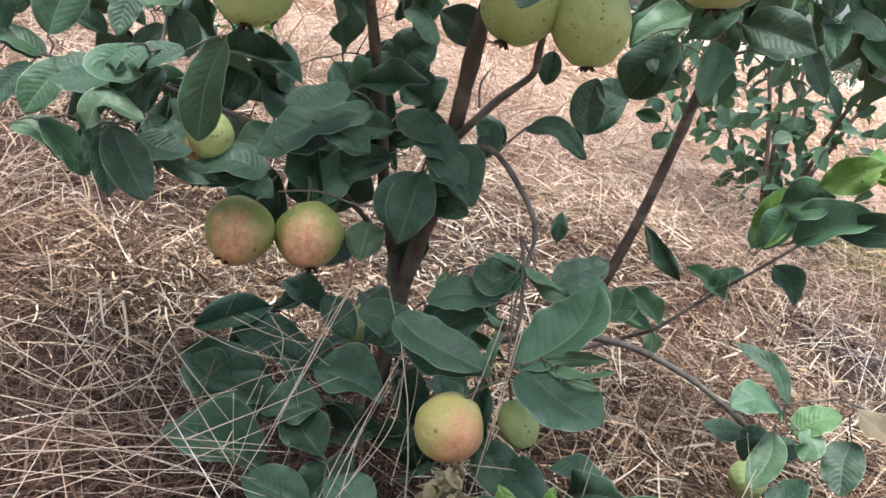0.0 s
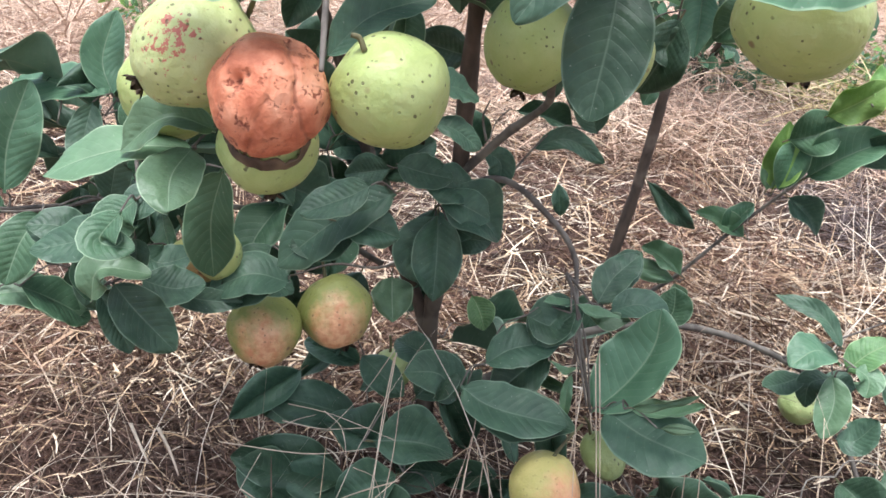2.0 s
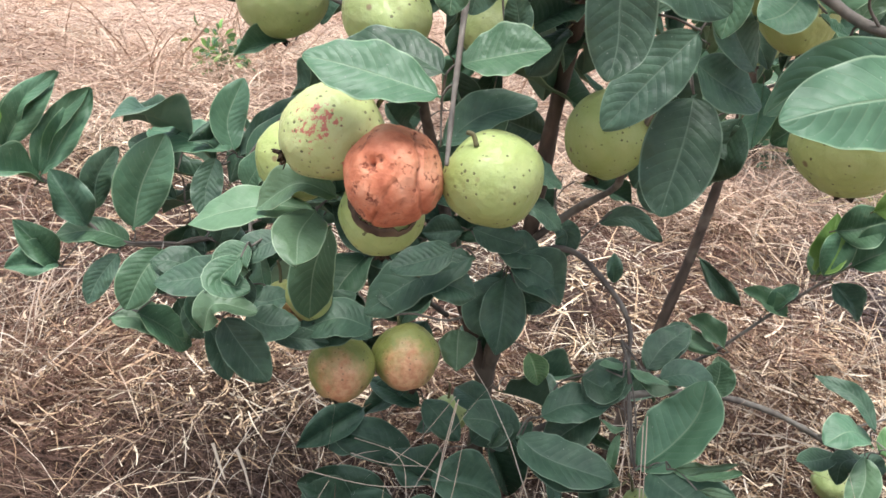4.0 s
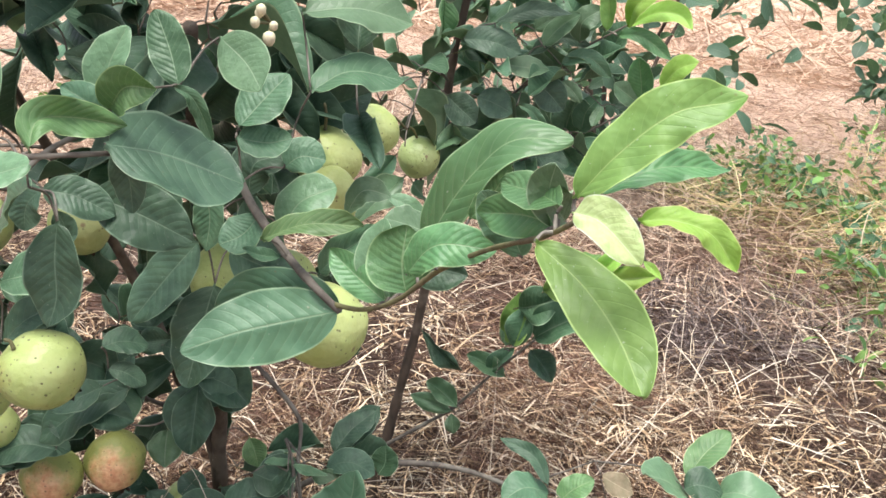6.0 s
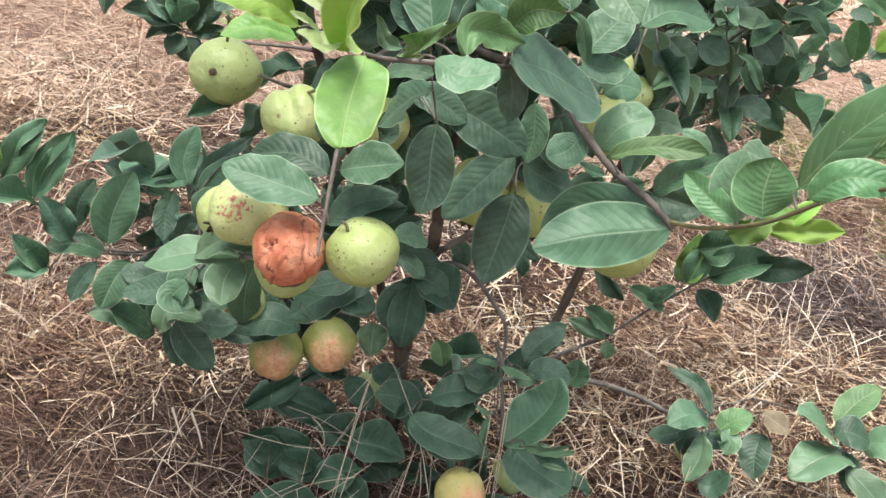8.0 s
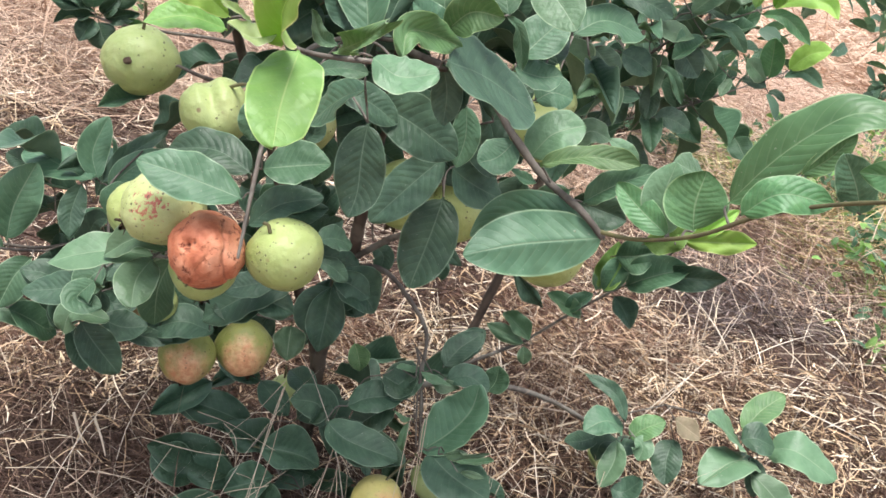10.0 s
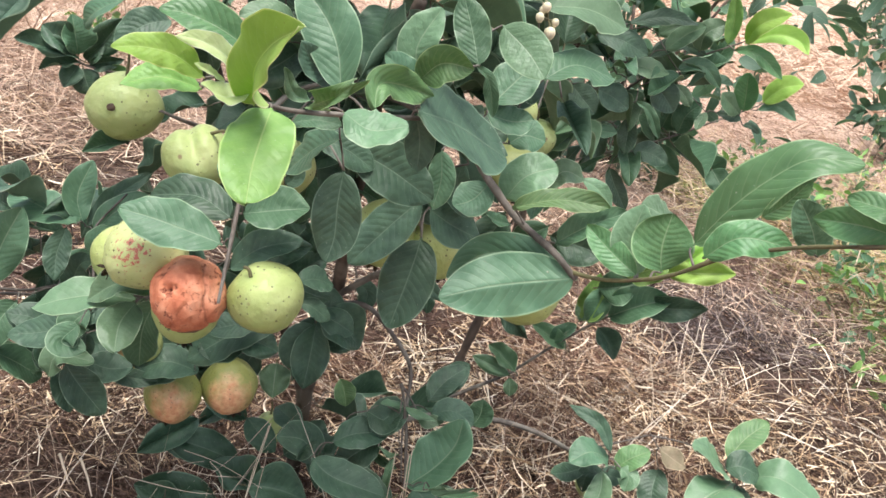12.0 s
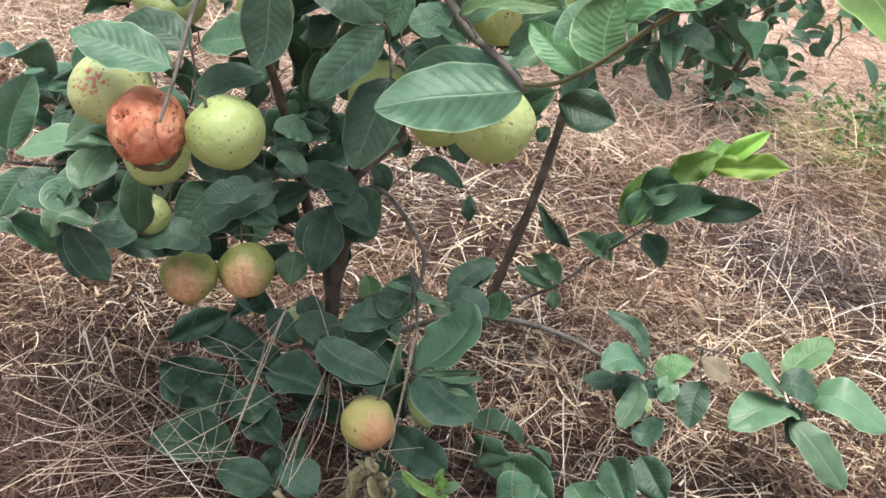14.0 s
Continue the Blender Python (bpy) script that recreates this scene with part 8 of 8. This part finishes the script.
def join_twigs(reach=0.065):
    """Thin twigs that tie every leaf to the nearest branch or to a leaf already tied."""
    pts = np.array([tuple(p) for p in NODES])
    tied = np.array([tuple(p) for p in LIMB_POINTS])
    best = np.full(len(pts), 9.0)
    root = np.zeros((len(pts), 3))
    for q in tied:
        d = np.linalg.norm(pts - q, axis=1)
        near = d < best
        best[near], root[near] = d[near], q
    bm, open_ = bmesh.new(), np.ones(len(pts), bool)
    for _ in range(len(pts)):
        i = int(np.argmin(np.where(open_, best, 99.0)))
        open_[i] = False
        if 0.004 < best[i] < reach:
            a, c = Vector(root[i]), Vector(pts[i])
            mid = a.lerp(c, 0.5) + Vector((0.0, 0.30 * best[i], 0.05 * best[i]))
            tube(bm, [a, mid, c], 0.0010, 0.0007, 5, 3)
        d = np.linalg.norm(pts - pts[i], axis=1) * 1.05
        near = open_ & (d < best)
        best[near], root[near] = d[near], pts[i]
    for v in bm.verts:
        v.co -= bush.location
    return tagged(part("twigwork", bm, TWIG, bush), "thin brown twigs that carry the leaves", kind="stuff")


back_leaves()
join_twigs()

# ---------------------------------------------------------------- other bushes of the field
far_bush((1.28, 2.85, 0.0), 1.15, 5)
far_bush((3.26, 3.61, 0.0), 0.55, 6)
far_bush((5.77, 7.26, 0.0), 1.1, 7)
far_bush((2.7, 9.2, 0.0), 1.6, 9)
first = far_bush((-3.6, 11.5, 0.0), 1.5, 8)
for k, (x, y) in enumerate(((1.0, 13.5), (9.5, 12.5), (5.0, 17.0), (-1.5, 19.0), (13.0, 16.0), (10.0, 22.0), (-7.0, 17.0), (17.0, 21.0), (2.5, 26.0), (21.0, 26.0), (14.0, 30.0))):
    copy_thing(first, pose(x, y, 0, 0, 0, 67 * k))

# ---------------------------------------------------------------- weeds, straw
blades("weed_grass", 800, tufts(31, 40, 0.07, 2.3, 3.3, 0.13, at=(0.88, 0.0)), 0.12, 0.0035, 0.9, WEED, 31, "yellow-green weeds among the straw", "weeds", deep=0.09)


def weed_plant(x, y, seed, size=0.09):
    """A low broad-leaved weed on the ground."""
    rnd = random.Random(seed)
    ob = thing("weed_plant", (x, y, 0.0), "low green broad-leaved weed in the straw", "weed", "weeds in the field")
    spots = [Vector((rnd.gauss(0, size), rnd.gauss(0, size), 0.07 + abs(rnd.gauss(0, 0.05)))) for k in range(9)]
    for k, p in enumerate(spots[:5]):
        bm = bmesh.new()
        tube(bm, [(0, 0, -0.01), p * 0.5 + Vector((0, 0, 0.02)), p], 0.002, 0.001, 5, 3)
        part("stem", bm, GREEN_TWIG, ob)
    looks = [LEAF_FACES["olive"][0], LEAF_FACES["mid"][0], LEAF_FACES["young"][0]]
    part("leaves", crown_mesh("leaves", seed, spots, 9, 0.038, looks, 0.03), looks, ob)
    return ob


for k, (x, y) in enumerate(((1.83, 2.67), (1.98, 2.85), (1.62, 1.55), (1.75, 1.85), (1.95, 2.25), (1.50, 1.28), (2.3, 2.5), (2.6, 3.1), (-0.57, 3.11), (1.66, 2.42), (1.82, 2.40), (1.72, 2.62), (1.95, 2.58), (1.80, 2.05), (1.68, 1.70))):
    weed_plant(x, y, 40 + k, 0.13 if k == 0 else 0.05 if k == 8 else 0.09)

blades("dry_grass", 26000, fan(0.40, 2.3, 0.80), 0.10, 0.0024, 0.25, SHADE_STRAW, 10, "straw under the dry grass, coloured dark for the shade in its gaps", "dry grass", deep=0.03, curl=0.8)
blades("dry_grass", 600, fan(0.40, 1.15, 0.80), 0.17, 0.0011, 0.40, STRAW, 16, "thin dry straw over dark litter", "dry grass", deep=0.07, curl=0.15)
blades("dry_grass", 8000, fan(1.10, 2.5, 0.78), 0.095, 0.0026, 0.65, STRAW, 11, "matted broken straw lying on the ground", "dry grass", deep=0.09, gaps=0.95, curl=0.5)
blades("dry_grass", 10500, fan(1.05, 2.6, 0.78), 0.042, 0.0030, 0.9, STRAW, 43, "curled dry leaf blades tangled in the straw", "dry grass", deep=0.09, gaps=0.9, curl=2.2)
blades("dry_grass", 6500, tufts(48, 300, 0.022, 1.05, 2.6, 0.78), 0.105, 0.0020, 0.8, STRAW, 48, "small tufts of dry grass that spread from their roots", "dry grass", deep=0.05, curl=0.4)
blades("dry_grass", 800, fan(1.05, 2.4, 0.78), 0.15, 0.0017, 0.30, PALE_STRAW, 49, "long straight bleached stalks lying over the straw", "dry grass", deep=0.11, curl=0.12)
blades("dry_grass", 4500, scatter(0.10, 1.05, 0.85, 1.38), 0.085, 0.0018, 0.6, STRAW, 46, "dry straw lying under the low branches", "dry grass", deep=0.07, curl=0.8)
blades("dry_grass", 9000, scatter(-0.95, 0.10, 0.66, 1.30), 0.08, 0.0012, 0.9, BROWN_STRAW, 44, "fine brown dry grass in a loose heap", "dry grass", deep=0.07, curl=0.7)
blades("dry_grass", 2200, scatter(-0.80, -0.02, 0.84, 1.30), 0.065, 0.0017, 0.8, STRAW, 55, "broken pale straw over the brown heap", "dry grass", deep=0.08, curl=0.9)
blades("dry_grass", 2500, scatter(-0.95, 0.05, 0.98, 1.40), 0.04, 0.0032, 0.9, STRAW, 50, "curled dry leaf blades at the edge of the heap", "dry grass", deep=0.07, curl=2.0)
blades("dry_grass", 1100, scatter(1.40, 2.60, 1.85, 2.70), 0.30, 0.0026, 0.35, YELLOW_STRAW, 56, "long yellow stalks lying at the edge of the field", "dry grass", deep=0.13, curl=0.25)
blades("weed_grass", 1500, scatter(1.42, 2.40, 1.35, 2.60), 0.09, 0.0030, 0.8, WEED, 57, "thin green grass coming up through the straw", "weeds", deep=0.08, curl=0.8)
blades("weed_grass", 700, scatter(1.45, 2.05, 2.25, 2.80), 0.10, 0.0040, 0.8, WEED, 58, "green weed grass in a patch of the field", "weeds", deep=0.08, curl=0.8)
blades("straw_tuft", 260, scatter(1.85, 2.25, 2.15, 2.75), 0.36, 0.0022, 1.1, YELLOW_STRAW, 59, "tall yellowing grass standing by the weeds", "dry grass", strip=6, deep=0.02)
blades("dry_grass", 3400, scatter(0.98, 1.55, 1.42, 1.98), 0.10, 0.0018, 0.55, ASH_STRAW, 45, "grey straw in a hollow of the litter", "dry grass", deep=0.05, curl=0.6)
blades("dry_grass", 26000, fan(2.1, 6.5, 0.72, power=1.3), 0.14, 0.0026, 0.5, LOW_FIELD_STRAW, 17, "darker straw under the field's dry grass", "dry grass", strip=3, deep=0.03)
blades("dry_grass", 46000, fan(2.1, 6.5, 0.72, power=1.3), 0.12, 0.0022, 0.8, FIELD_STRAW, 12, "pinkish dry grass of the field", "dry grass", strip=3, deep=0.13, gaps=0.7, curl=0.7)
blades("dry_grass", 30000, fan(6.0, 30.0, 0.72, power=1.6), 0.40, 0.011, 0.5, FIELD_STRAW, 13, "far dry grass of the field", "dry grass", strip=2, deep=0.1)
blades("straw_tuft", 4500, tufts(21, 80, 0.05, 1.1, 4.5, 0.7), 0.22, 0.0018, 0.8, PALE_STRAW, 14, "bleached upright tufts of dry grass", "dry grass", deep=0.02)
blades("straw_tuft", 9000, tufts(22, 160, 0.10, 3.0, 12.0, 0.7), 0.34, 0.005, 0.9, FIELD_STRAW, 15, "standing tufts of dry grass in the field", "dry grass", strip=3, deep=0.02)
blades("leaf_litter", 5000, fan(1.0, 2.6, 0.80), 0.020, 0.0036, 0.8, STRAW, 41, "broken dry leaves and husks among the straw", "leaf litter", strip=3, deep=0.06)
blades("straw_tuft", 330, scatter(-0.45, 0.55, 0.52, 0.86), 0.30, 0.0013, 1.0, PALE_STRAW, 42, "thin dry grass stalks standing under the bush", "dry grass", strip=6, deep=0.01)


def ring(near, far):
    """Places all round the bush, between two distances."""
    def place(rs, n):
        d, a = near + (far - near) * rs.uniform(0, 1, n), rs.uniform(0, 2 * math.pi, n)
        x, y = 0.3 + d * np.cos(a), 0.9 + d * np.sin(a)
        keep = (y < 0.2) | (np.abs(np.arctan2(x + 0.1, y) - 0.28) > 0.66)
        x, y = x[keep], y[keep]
        return x, y, ground_height(x, y)
    return place


blades("dry_grass", 26000, ring(1.4, 5.5), 0.20, 0.0028, 0.4, SHADE_STRAW, 51, "straw on the field behind the path, coloured dark as shade under the grass", "dry grass", strip=3, deep=0.03)
blades("dry_grass", 34000, ring(1.4, 5.5), 0.20, 0.0030, 0.45, FIELD_STRAW, 52, "dry grass of the field beside the bush", "dry grass", strip=3, deep=0.10, gaps=0.4)
blades("straw_tuft", 5000, ring(1.5, 9.0), 0.26, 0.004, 0.9, FIELD_STRAW, 53, "low tufts of dry grass about the field", "dry grass", strip=3, deep=0.02)
blades("straw_tuft", 420, scatter(-0.74, -0.52, 1.03, 1.36), 0.30, 0.0016, 1.0, PALE_STRAW, 47, "tall bleached dry grass at the edge of the bush", "dry grass", strip=6, deep=0.02)
